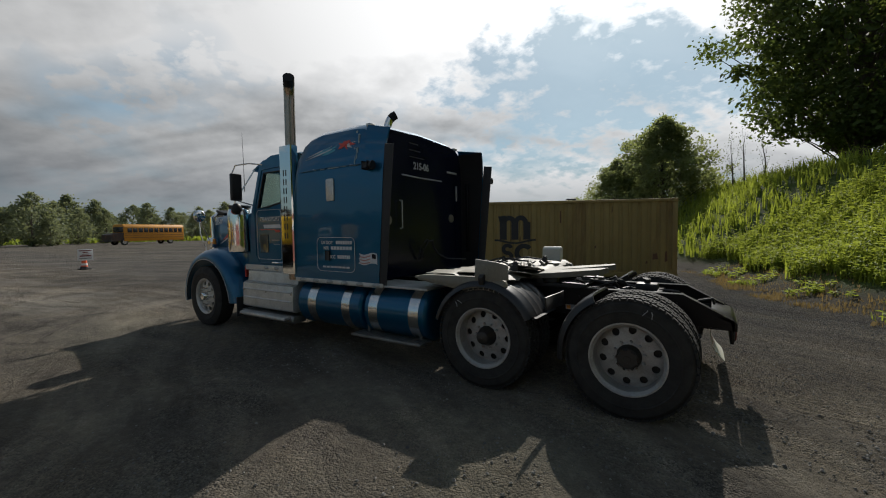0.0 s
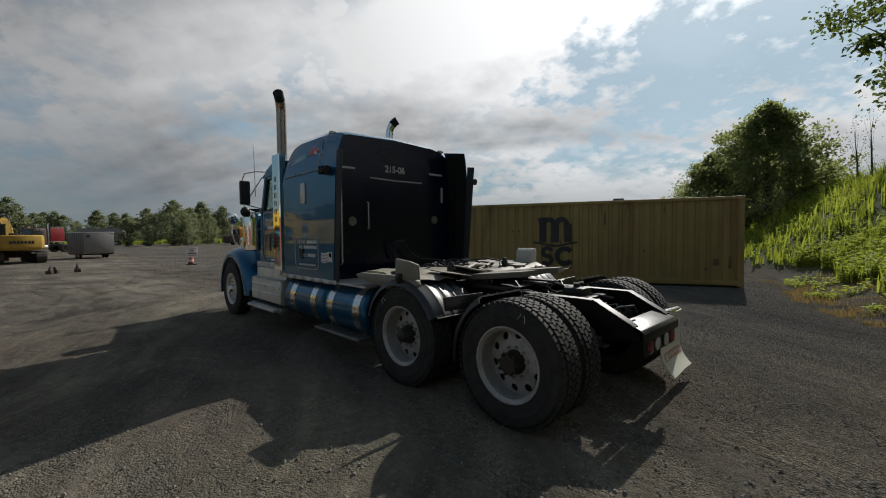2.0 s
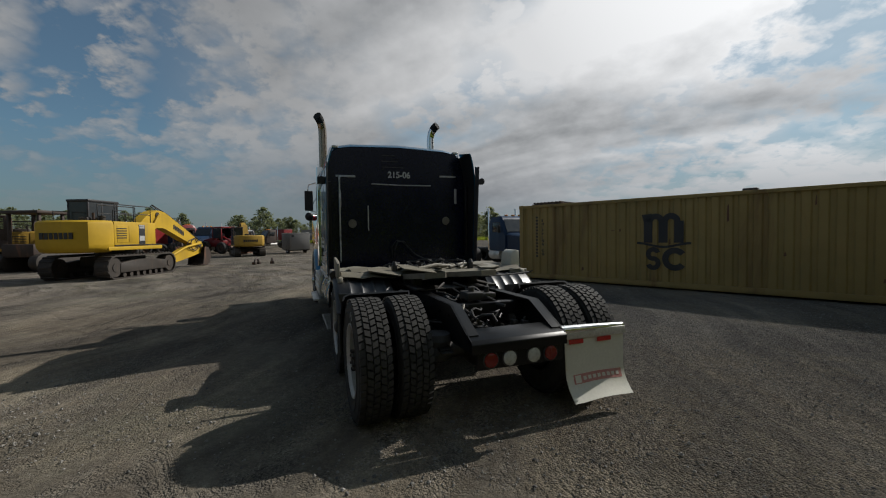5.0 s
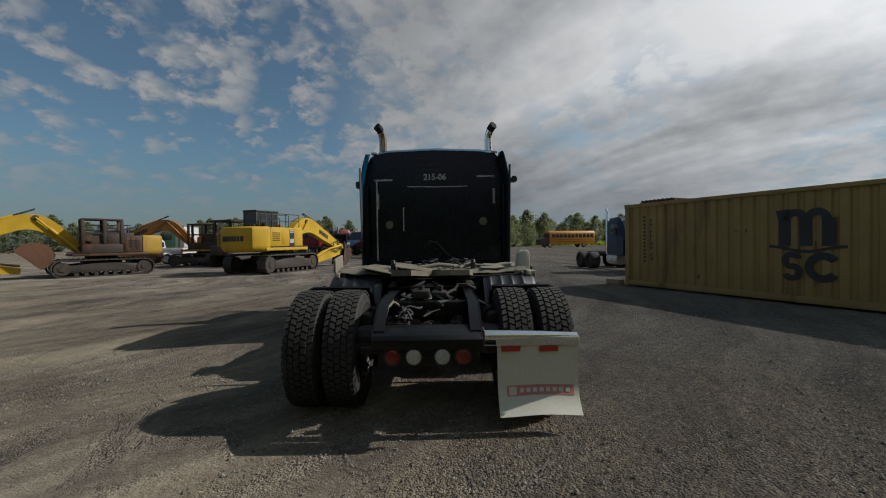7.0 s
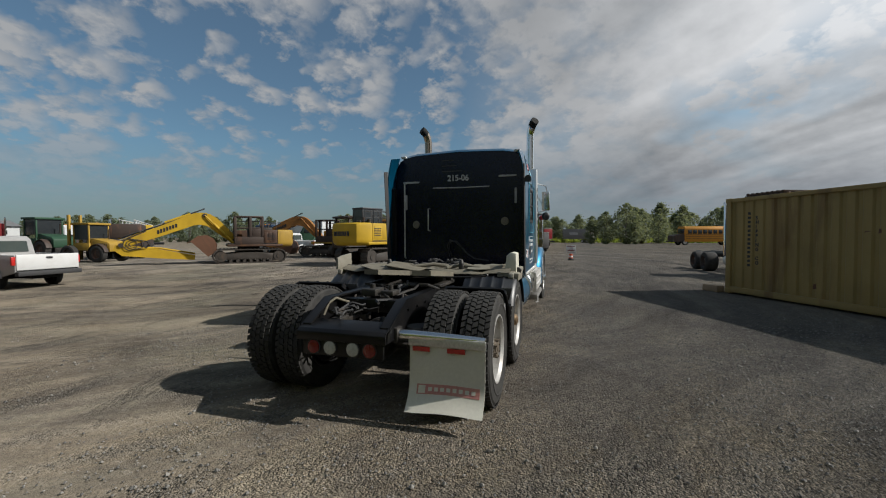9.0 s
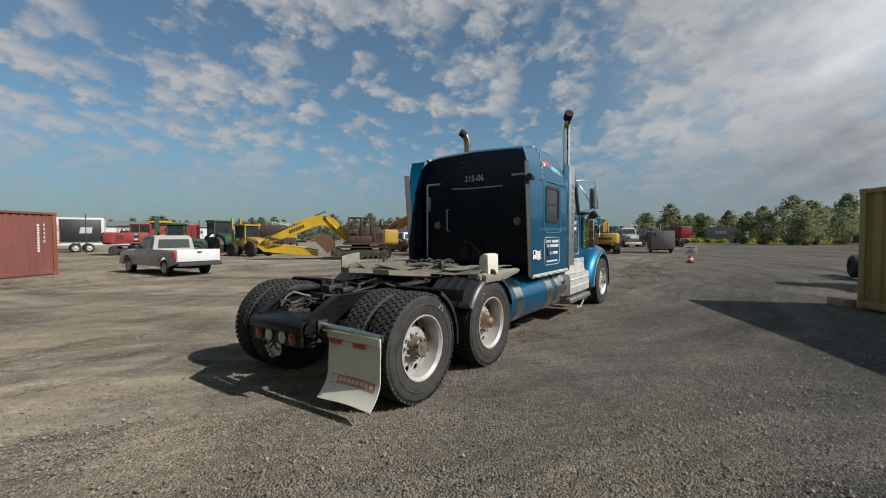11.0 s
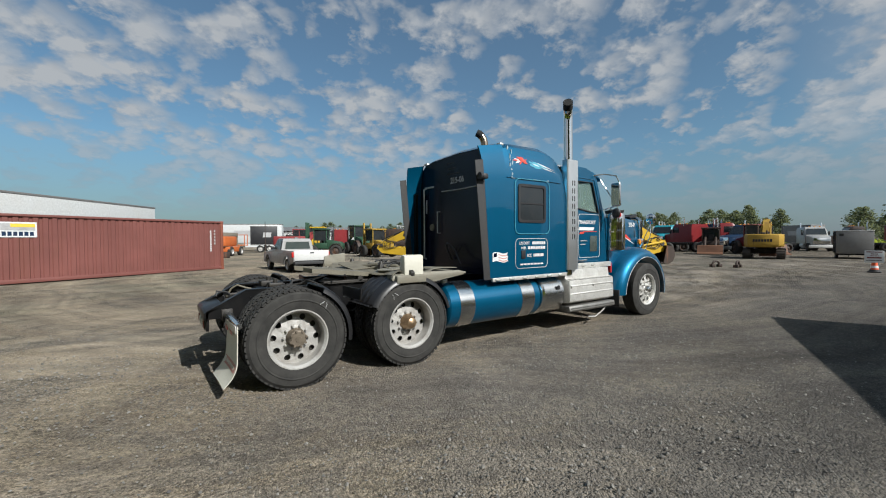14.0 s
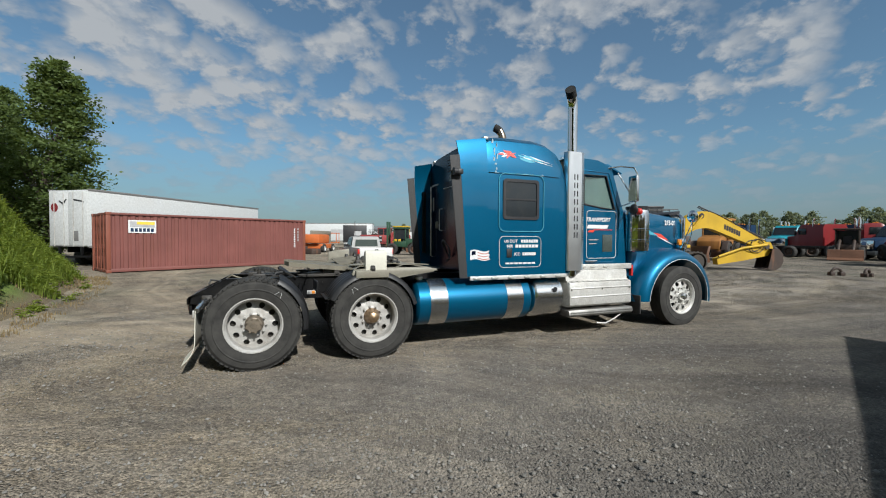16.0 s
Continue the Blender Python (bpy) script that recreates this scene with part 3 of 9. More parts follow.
M.update({
    "mustard": rust_paint("mustard_container_paint", (0.292, 0.208, 0.074), (0.125, 0.06, 0.028), 0.8, 1.3, streak=(1, 1, 0.16)),
    "oxide": rust_paint("red_oxide_container_paint", (0.17, 0.062, 0.052), (0.15, 0.06, 0.04), 0.5, 1.3),
    "oxide_dark": rust_paint("brown_container_end", (0.20, 0.065, 0.04), (0.10, 0.05, 0.03), 0.5, 1.3),
    "digger": rust_paint("yellow_machine_paint", (0.47, 0.295, 0.016), (0.20, 0.12, 0.05), 0.45, 1.6),
    "digger_old": rust_paint("burnt_orange_machine_paint", (0.26, 0.115, 0.028), (0.16, 0.06, 0.025), 0.9, 1.6),
    "burnt": rust_paint("burnt_rusty_steel", (0.05, 0.035, 0.028), (0.20, 0.085, 0.04), 0.8, 2.2),
    "track": rust_paint("dirty_track_steel", (0.045, 0.038, 0.032), (0.125, 0.082, 0.052), 0.7, 4.0),
    "bucket": rust_paint("rusty_bucket_steel", (0.125, 0.060, 0.034), (0.06, 0.035, 0.025), 0.8, 2.0),
    "pink": rust_paint("faded_red_machine_paint", (0.27, 0.045, 0.045), (0.2, 0.10, 0.07), 0.4, 1.6),
    "rust_house": rust_paint("burnt_brown_house_paint", (0.075, 0.042, 0.028), (0.21, 0.10, 0.04), 0.8, 1.4),
    "dull_yellow": rust_paint("weathered_yellow_machine_paint", (0.33, 0.205, 0.030), (0.13, 0.075, 0.035), 0.8, 1.8),
    "scarlet": rust_paint("red_vehicle_paint", (0.17, 0.014, 0.016), (0.12, 0.04, 0.03), 0.3, 1.4, 0.4),
    "lift": rust_paint("orange_lift_paint", (0.48, 0.12, 0.03), (0.3, 0.12, 0.05), 0.35, 1.6),
    "green": rust_paint("green_machine_paint", (0.022, 0.062, 0.034), (0.08, 0.07, 0.04), 0.4, 1.6),
    "navyblue": rust_paint("dark_blue_vehicle_paint", (0.007, 0.024, 0.06), (0.08, 0.06, 0.05), 0.3, 1.4, 0.4),
    "teal_cab": rust_paint("teal_vehicle_paint", (0.02, 0.22, 0.27), (0.08, 0.06, 0.05), 0.2, 1.4, 0.4),
    "bus": rust_paint("school_bus_paint", (0.46, 0.20, 0.02), (0.3, 0.15, 0.04), 0.3, 0.8, 0.45),
    "silver": plain("silver_grey_paint", (0.31, 0.305, 0.295), 0.4, 0.1, coat=0.3, amount=0.35, dirt=(0.2, 0.18, 0.15)),
    "greybox": plain("grey_trailer_skin", (0.17, 0.167, 0.163), 0.5, 0.2, amount=0.4),
    "trailer_white": plain("white_trailer_skin", (0.47, 0.48, 0.475), 0.45, amount=0.3, scale=0.8, dirt=(0.42, 0.40, 0.36)),
    "clear_window": plain("pale_vehicle_glass", (0.05, 0.063, 0.058), 0.1, amount=0.15, bump=0),
    "window": plain("dark_vehicle_glass", (0.02, 0.024, 0.027), 0.12, amount=0.15, bump=0),
    "sticker_yellow": plain("yellow_sticker", (0.7, 0.48, 0.05), 0.5, amount=0.1, bump=0),
    "wood": plain("weathered_timber", (0.28, 0.20, 0.12), 0.8, amount=0.5, dirt=(0.12, 0.10, 0.08)),
    "cone": plain("orange_cone_plastic", (0.62, 0.10, 0.03), 0.5, amount=0.3),
    "leaf": foliage("poplar_leaves", (0.038, 0.062, 0.018), (0.110, 0.155, 0.045), 0.42),
    "leaf_pale": foliage("pale_willow_leaves", (0.100, 0.130, 0.066), (0.210, 0.255, 0.125), 0.62),
    # far leaves are paler and greyer: distance haze is put into their colour
    "leaf_far": foliage("hazed_far_leaves", (0.094, 0.118, 0.080), (0.185, 0.218, 0.140), 0.48),
    "grass": foliage("tall_weeds", (0.092, 0.145, 0.026), (0.250, 0.310, 0.058), 0.55),
    "dry": foliage("dry_straw", (0.14, 0.10, 0.05), (0.26, 0.20, 0.11), 0.3),
    "bark": plain("grey_brown_bark", (0.085, 0.068, 0.052), 0.9, amount=0.5, scale=8, bump=0.5),
    "soil": soil(),
})

# ---- ground ----


def build_ground():
    bm = bmesh.new()
    cuts = [-2000, -600, -200, -90, -50] + [-30 + 1.5 * k for k in range(41)] + [50, 90, 200, 600, 2000]

    def height(x, y):
        near = max(0.0, 1 - math.hypot(x, y - 1.5) / 45)
        h = 0.035 * noise.noise((x * 0.18, y * 0.18, 0.5)) + 0.02 * noise.noise((x * 0.6, y * 0.6, 3.5))
        quiet = min(1.0, max(0.0, (max(abs(x) - 1.6, (0 if -1.5 < y < 7.5 else 1) * 2, 0)) / 2))
        return h * near * quiet
    quad_grid(bm, cuts, cuts, lambda x, y: Vector((x, y, height(x, y))))
    return solid("ground", bm, M["ground"], "flat grey gravel yard with tyre marks", "ground", kind="structure", sharp=0)


build_ground()

# ---- the tractor unit: front towards +y, rear axle at y = 0 ----
HUB, TYRE_R = 0.495, 0.508


def tyre_mesh(width, blocks=True, rows=5, count=54):
    """Tyre round the x axis with raised tread blocks."""
    bm = bmesh.new()
    w = width / 2
    rt = TYRE_R - (0.022 if blocks else 0.004)
    lathe(bm, [(-w * 0.72, 0.285), (-w * 0.86, 0.30), (-w * 0.99, 0.36), (-w, 0.41), (-w * 0.95, 0.46), (-w * 0.80, rt), (-w * 0.4, rt + 0.003),
               (w * 0.4, rt + 0.003), (w * 0.80, rt), (w * 0.95, 0.46), (w, 0.41), (w * 0.99, 0.36), (w * 0.86, 0.30), (w * 0.72, 0.285)], 54)
    if blocks:
        span = w * 1.88
        for k in range(rows):
            xa, xb = -span / 2 + span * k / rows + 0.005, -span / 2 + span * (k + 1) / rows - 0.005
            off = 0.5 * (k % 2)
            lean = 0.12 * (1 if k % 2 else -1)
            for i in range(count):
                a0 = 2 * math.pi * (i + off + 0.13) / count
                a1 = 2 * math.pi * (i + off + 0.87) / count
                sh = lean * 2 * math.pi / count
                co = []
                for r in (rt - 0.002, TYRE_R - (0.007 if k in (0, rows - 1) else 0)):
                    for x, a in ((xa, a0 - sh), (xb, a0 + sh), (xb, a1 + sh), (xa, a1 - sh)):
                        co.append(bm.verts.new((x, r * math.cos(a), r * math.sin(a))))
                for f in ((4, 5, 6, 7), (0, 1, 5, 4), (1, 2, 6, 5), (2, 3, 7, 6), (3, 0, 4, 7)):
                    bm.faces.new([co[q] for q in f])
    # raised rings on the sidewall
    for s in (-1, 1):
        lathe(bm, [(s * (w + 0.001), 0.385), (s * (w + 0.006), 0.392), (s * (w + 0.006), 0.398), (s * (w + 0.001), 0.405)], 54)
    return mesh_of("tyre", bm, M["tyre"], 30)


def disc_with_holes(bm, r0, r1, x_in, x_out, holes, hr, rc):
    """Wheel disc between radii r0 and r1 with round hand holes; x runs from x_in at r0 to x_out at r1."""
    per = 8
    n = holes * per

    def at(r, a):
        f = (r - r0) / (r1 - r0)
        return Vector((x_in + (x_out - x_in) * f ** 2, r * math.cos(a), r * math.sin(a)))
    inner = [at(r0, 2 * math.pi * k / n) for k in range(n)]
    outer = [at(r1, 2 * math.pi * k / n) for k in range(n)]
    vi = [bm.verts.new(p) for p in inner]
    vo = [bm.verts.new(p) for p in outer]
    for h in range(holes):
        mid = 2 * math.pi * (h + 0.5) / holes
        ring = []
        m = 2 * per + 4
        for k in range(m):
            t = 2 * math.pi * k / m
            r, a = rc + hr * math.cos(t), mid + hr * math.sin(t) / rc
            ring.append(bm.verts.new(at(r, a)))
        back = [bm.verts.new(v.co + Vector((-0.012, 0, 0))) for v in ring]
        for k in range(m):
            bm.faces.new((ring[k], ring[(k + 1) % m], back[(k + 1) % m], back[k]))
        edge = [vi[(h * per + k) % n] for k in range(per + 1)] + [vo[(h * per + k) % n] for k in range(per, -1, -1)]
        # join the hole's ring to the sector's border by nearest points
        border = [(e, math.atan2((math.atan2(e.co.z, e.co.y) - mid + math.pi) % (2 * math.pi) - math.pi, (math.hypot(e.co.y, e.co.z) - rc) / rc)) for e in edge]
        border.sort(key=lambda q: q[1])
        bl = [b[0] for b in border]
        ang = [b[1] for b in border]
        rl = sorted(ring, key=lambda v: math.atan2(((math.atan2(v.co.z, v.co.y) - mid + math.pi) % (2 * math.pi) - math.pi), (math.hypot(v.co.y, v.co.z) - rc) / rc))
        ra = [math.atan2(((math.atan2(v.co.z, v.co.y) - mid + math.pi) % (2 * math.pi) - math.pi), (math.hypot(v.co.y, v.co.z) - rc) / rc) for v in rl]
        i = j = 0
        nb, nr = len(bl), len(rl)
        while i < nb or j < nr:
            ta = ang[i] if i < nb else 1e9
            tb = ra[j] if j < nr else 1e9
            try:
                if ta <= tb:
                    bm.faces.new((bl[i % nb], bl[(i + 1) % nb], rl[j % nr]))
                    i += 1
                else:
                    bm.faces.new((rl[j % nr], bl[i % nb], rl[(j + 1) % nr]))
                    j += 1
            except ValueError:
                if ta <= tb:
                    i += 1
                else:
                    j += 1
    return bm


def rim_mesh(dish, bright):
    """Steel disc wheel, outside towards +x. dish: how far the disc sits inwards of the tyre's outer face."""
    bm = bmesh.new()
    w = 0.115
    lathe(bm, [(-w, 0.292), (-w, 0.30), (-w + 0.02, 0.282), (w - 0.02, 0.282), (w, 0.302), (w + 0.012, 0.302), (w + 0.012, 0.29), (w - 0.015, 0.268), (-w, 0.268), (-w, 0.292)], 80)
    disc_with_holes(bm, 0.12, 0.268, w - dish, w - dish - 0.035, 10, 0.036 if bright else 0.032, 0.216)
    lathe(bm, [(w - dish, 0.12), (w - dish + 0.004, 0.11), (w - dish + 0.004, 0.02)], 40, cap=False)
    return mesh_of("rim", bm, M["alu" if bright else "alloy"], 30)


def nut_mesh():
    bm = bmesh.new()
    cyl(bm, (0, 0, 0), (0.024, 0, 0), 0.0145, seg=6)
    cyl(bm, (0.024, 0, 0), (0.040, 0, 0), 0.009, seg=8)
    return mesh_of("lug_nut", bm, M["alloy"], 30)


def front_nut_mesh():
    bm = bmesh.new()
    cyl(bm, (0, 0, 0), (0.045, 0, 0), 0.015, 0.011, seg=10)
    return mesh_of("lug_nut", bm, M["steel"], 30)


def build_wheels(truck):
    drive, steer = tyre_mesh(0.275), tyre_mesh(0.28, False)
    bm = bmesh.new()
    bm.from_mesh(steer)
    for x in (-0.07, -0.025, 0.025, 0.07):  # ribs of the steering tyre
        lathe(bm, [(x - 0.018, TYRE_R - 0.006), (x - 0.016, TYRE_R), (x + 0.016, TYRE_R), (x + 0.018, TYRE_R - 0.006)], 54)
    steer = mesh_of("tyre", bm, M["tyre"], 30)
    deep, flush = rim_mesh(0.12, False), rim_mesh(0.02, True)
    # inner dual rims go black: the shade they stand in is put into the colour
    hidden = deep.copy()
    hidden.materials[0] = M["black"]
    nut, front_nut = nut_mesh(), front_nut_mesh()
    hubs = []
    for kind in range(2):
        bm = bmesh.new()
        if kind == 0:
            lathe(bm, [(-0.01, 0.10), (0.02, 0.098), (0.05, 0.085), (0.10, 0.083), (0.105, 0.075), (0.118, 0.072), (0.12, 0.03), (0.125, 0.028), (0.125, 0.0005)], 24)
            for k in range(8):
                a = 2 * math.pi * k / 8
                cyl(bm, (0.10, 0.078 * math.cos(a), 0.078 * math.sin(a)), (0.13, 0.078 * math.cos(a), 0.078 * math.sin(a)), 0.012, seg=6)
        else:
            lathe(bm, [(-0.01, 0.10), (0.02, 0.098), (0.06, 0.08), (0.09, 0.075), (0.125, 0.06), (0.14, 0.035), (0.145, 0.0005)], 24)
        hubs.append(mesh_of("hub", bm, M["brass" if kind else "hubrust"], 35))
    bm = bmesh.new()
    lathe(bm, [(-0.01, 0.075), (0.03, 0.072), (0.075, 0.055), (0.085, 0.03), (0.088, 0.0005)], 24)
    front_hub = mesh_of("hub", bm, M["steel"], 35)
    bm = bmesh.new()
    lathe(bm, [(-0.02, 0.262), (0.02, 0.262), (0.02, 0.02)], 32)
    drum = mesh_of("brake_drum", bm, M["grease"], 35)
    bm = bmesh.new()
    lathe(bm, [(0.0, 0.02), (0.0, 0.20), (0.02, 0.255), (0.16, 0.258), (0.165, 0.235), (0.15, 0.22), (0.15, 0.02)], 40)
    # inner drum black as well, with its shade painted in
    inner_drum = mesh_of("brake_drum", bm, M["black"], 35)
    # darker copies of the hubs for the -x side
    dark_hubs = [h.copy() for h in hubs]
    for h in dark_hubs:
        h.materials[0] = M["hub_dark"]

    def wheel(x, y, side, tyre, rim, hub, bolt, bolts, bolt_x, bolt_r, label):
        w = part("wheel", rim, None, truck, label)
        w.matrix_local = pose(x, y, HUB, random.uniform(0, 36), 0, 0) if side > 0 else pose(x, y, HUB, random.uniform(0, 36), 0, 180)
        part("tyre", tyre, None, w)
        if hub:
            part("hub", hub, None, w).location.x = bolt_x
        for k in range(bolts):
            a = 2 * math.pi * (k + 0.5) / bolts
            part("lug_nut", bolt, None, w).location = (bolt_x, bolt_r * math.cos(a), bolt_r * math.sin(a))
        if hub and bolts and tyre is drive:
            for a, tilt in ((0.6, 0.5), (0.72, -0.4)):  # chalk scrawl on the sidewall
                b = bmesh.new()
                ca, sa = math.cos(a + y), math.sin(a + y)
                c = Vector((0.141, 0.42 * ca, 0.42 * sa))
                d = Vector((0, math.cos(a + y + tilt), math.sin(a + y + tilt))) * 0.03
                tube(b, [c - d, c + d * 0.3 + Vector((0.001, 0.008, 0)), c + d], 0.0035, 5)
                part("chalk_mark", b, M["letter_grey"], w)
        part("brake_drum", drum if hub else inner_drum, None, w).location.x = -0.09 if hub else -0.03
        return w

    for s in (-1, 1):
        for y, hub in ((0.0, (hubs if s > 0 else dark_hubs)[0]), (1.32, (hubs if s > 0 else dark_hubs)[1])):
            wheel(s * 1.075, y, s, drive, deep, hub, nut, 10, -0.003, 0.122, "white-painted steel wheel with rusty hub" if s > 0 else "white-painted steel wheel with dark hub")
            wheel(s * 0.745, y, -s, drive, hidden, None, nut, 0, 0, 0, "inner dual wheel, black for the shade between the tyres")
        wheel(s * 1.06, 6.62, s, steer, flush, front_hub, front_nut, 10, 0.10, 0.145, "polished aluminium steering wheel rim")
    for y in (0.0, 1.32):
        bm = bmesh.new()
        cyl(bm, (-0.95, y, HUB), (0.95, y, HUB), 0.075, seg=16)
        bmesh.ops.create_uvsphere(bm, u_segments=18, v_segments=12, radius=0.2, matrix=Matrix.Translation((0.0, y, HUB + 0.02)) @ Matrix.Diagonal((1, 1.1, 1, 1)))
        part("drive_axle", bm, M["grease"], truck)
    bm = bmesh.new()
    tube(bm, [(-0.95, 6.62, HUB), (-0.6, 6.62, HUB - 0.04), (-0.4, 6.62, HUB - 0.12), (0.4, 6.62, HUB - 0.12), (0.6, 6.62, HUB - 0.04), (0.95, 6.62, HUB)], 0.06, 8)
    part("front_axle", bm, M["grease"], truck)


def build_chassis(truck):
    for s in (-1, 1):
        bm = bmesh.new()
        prof = [(-0.35, 0.95), (6.9, 0.95), (6.9, 0.70), (-0.62, 0.66), (-0.74, 0.66), (-0.74, 0.745), (-0.68, 0.775)]
        prism(bm, prof, "x", s * 0.41, s * 0.42)
        prism(bm, [(-0.35, 0.95), (6.9, 0.95), (6.9, 0.935), (-0.35, 0.935), (-0.68, 0.76), (-0.68, 0.775)], "x", s * 0.33, s * 0.425)
        prism(bm, [(-0.62, 0.66), (6.9, 0.70), (6.9, 0.712), (-0.62, 0.672)], "x", s * 0.33, s * 0.425)
        for k in range(14):  # bolts along the rail
            cyl(bm, (s * 0.42, -0.3 + k * 0.22, 0.86), (s * 0.435, -0.3 + k * 0.22, 0.86), 0.014, seg=6)
        part("frame_rail", bm, M["black"], truck)
    bm = bmesh.new()  # rear cross-member with sloping top
    prism(bm, [(-0.76, 0.655), (-0.76, 0.725), (-0.73, 0.75), (-0.57, 0.80), (-0.57, 0.785), (-0.72, 0.735), (-0.72, 0.655)], "x", -0.42, 0.42, 0.006)
    part("rear_crossmember", bm, M["black"], truck, "black painted steel end beam")
    for y, z in ((-0.1, 0.86), (0.62, 0.85), (2.1, 0.83), (3.2, 0.8), (4.6, 0.8)):
        bm = bmesh.new()
        box(bm, -0.41, 0.41, y - 0.05, y + 0.05, z - 0.07, z + 0.05, 0.01)
        for x in (-0.3, -0.1, 0.1, 0.3):
            cyl(bm, (x, y - 0.05, z), (x, y - 0.065, z), 0.014, seg=6)
        part("crossmember", bm, M["black"], truck)
    bm = bmesh.new()
    box(bm, -0.37, 0.39, -0.74, -0.71, 0.53, 0.665, 0.008)
    panel = part("lamp_panel", bm, M["black"], truck, "black panel under the end beam")
    for x, mat, nm in ((-0.26, "lamp_red", "tail_lamp"), (-0.10, "lens", "reversing_lamp"), (0.115, "lens", "reversing_lamp"), (0.27, "lamp_red", "tail_lamp")):
        bm = bmesh.new()
        cyl(bm, (x, -0.735, 0.60), (x, -0.755, 0.60), 0.058, 0.054, seg=28)
        cyl(bm, (x, -0.755, 0.60), (x, -0.762, 0.60), 0.050, 0.035, seg=28)
        part(nm, bm, M[mat], panel, "round dark red lamp" if mat == "lamp_red" else "round white lamp")
        bm = bmesh.new()
        tube(bm, [(x + 0.061 * math.cos(a), -0.745, 0.60 + 0.061 * math.sin(a)) for a in [2 * math.pi * k / 24 for k in range(25)]], 0.006, 6)
        part("lamp_grommet", bm, M["rubber"], panel)
    # springs, air bags, hoses between the rails
    for s in (-1, 1):
        for y in (-0.28, 1.05):
            bm = bmesh.new()
            lathe(bm, [(-0.11, 0.05), (-0.10, 0.11), (-0.05, 0.125), (0.0, 0.105), (0.05, 0.125), (0.10, 0.11), (0.11, 0.05)], 20, cap=True)
            bmesh.ops.transform(bm, matrix=pose(s * 0.52, y, 0.62, 0, 90, 0), verts=bm.verts)
            part("air_spring", bm, M["rubber"], truck)
        for y in (0.0, 1.32):
            bm = bmesh.new()
            for k in range(5):
                box(bm, s * 0.50 - 0.05, s * 0.50 + 0.05, y - 0.5 + k * 0.06, y + 0.5 - k * 0.06, 0.60 + k * 0.014, 0.612 + k * 0.014, 0.003, 1)
            part("leaf_spring", bm, M["grease"], truck)
        for y in (-0.12, 0.2, 1.1, 1.5):
            bm = bmesh.new()
            cyl(bm, (s * 0.60, y, 0.72), (s * 0.60, y + 0.17, 0.72), 0.08, seg=18)
            part("brake_chamber", bm, M["grease"], truck)
    rng = random.Random(4)
    for k in range(20):
        x, y = rng.uniform(-0.3, 0.3), rng.uniform(-0.62, 0.45)
        p = Vector((x, y, 0.84 if y < -0.3 else 0.9))
        pts = [p]
        for j in range(7):
            p = p + Vector((rng.uniform(-0.1, 0.1), rng.uniform(0.0, 0.16), rng.uniform(-0.06, 0.06)))
            p.z = min(max(p.z, 0.76), 0.90 if p.y < -0.3 else 1.0)
            pts.append(p)
        bm = bmesh.new()
        tube(bm, pts, rng.choice((0.008, 0.011, 0.014)), 6)
        part("air_hose", bm, M[("rubber", "grease", "black", "rubber", "hub_dark")[k % 5]], truck)
    bm = bmesh.new()
    box(bm, -0.16, 0.0, -0.12, 0.08, 0.93, 1.0, 0.012)
    box(bm, 0.02, 0.16, -0.06, 0.1, 0.93, 0.98, 0.012)
    cyl(bm, (-0.08, -0.02, 1.0), (-0.08, -0.02, 1.04), 0.03, seg=12)
    cyl(bm, (0.1, 0.02, 0.98), (0.1, 0.02, 1.03), 0.025, seg=12)
    part("valve_block", bm, M["grease"], truck, "greasy air valves between the rails")
    for k in range(9):  # fittings and brackets behind the end beam
        bm = bmesh.new()
        x, y, z = rng.uniform(-0.31, 0.31), rng.uniform(-0.45, 0.05), rng.uniform(0.70, 0.77)
        w = rng.uniform(0.02, 0.05)
        box(bm, x - w, x + w, y - w * 1.3, y + w * 1.3, z - 0.03, z + 0.03, 0.008)
        cyl(bm, (x, y, z + 0.03), (x + 0.01, y, z + 0.06), w * 0.5, seg=10)
        part("valve_fitting", bm, M["grease"], truck)
    bm = bmesh.new()
    tube(bm, [(-0.36, -0.45, 0.80), (-0.34, -0.40, 0.90), (-0.30, -0.34, 0.94), (-0.27, -0.24, 0.90), (-0.28, -0.1, 0.86)], 0.012, 8)
    part("pale_hose", bm, M["olive"], truck, "dusty olive air hose")
    bm = bmesh.new()
    box(bm, -0.33, 0.33, -0.58, -0.50, 0.70, 0.73, 0.006)
    part("crossmember", bm, M["black"], truck)
    for s in (-1, 1):
        bm = bmesh.new()
        box(bm, s * 0.428, s * 0.436, 0.60, 0.71, 0.72, 0.77, 0.002)
        tag = part("reflector_plate", bm, M["letter_grey"], truck, "small white and amber plate on the rail")
        bm = bmesh.new()
        box(bm, s * 0.436, s * 0.440, 0.66, 0.70, 0.727, 0.763, 0.001)
        part("amber_reflector", bm, M["amber"], tag)
    # drive shaft and gearbox seen from below
    bm = bmesh.new()
    cyl(bm, (0, 1.5, 0.55), (0, 4.2, 0.62), 0.05, seg=14)
    box(bm, -0.3, 0.3, 4.2, 5.6, 0.42, 0.9, 0.06)
    part("gearbox", bm, M["grease"], truck)


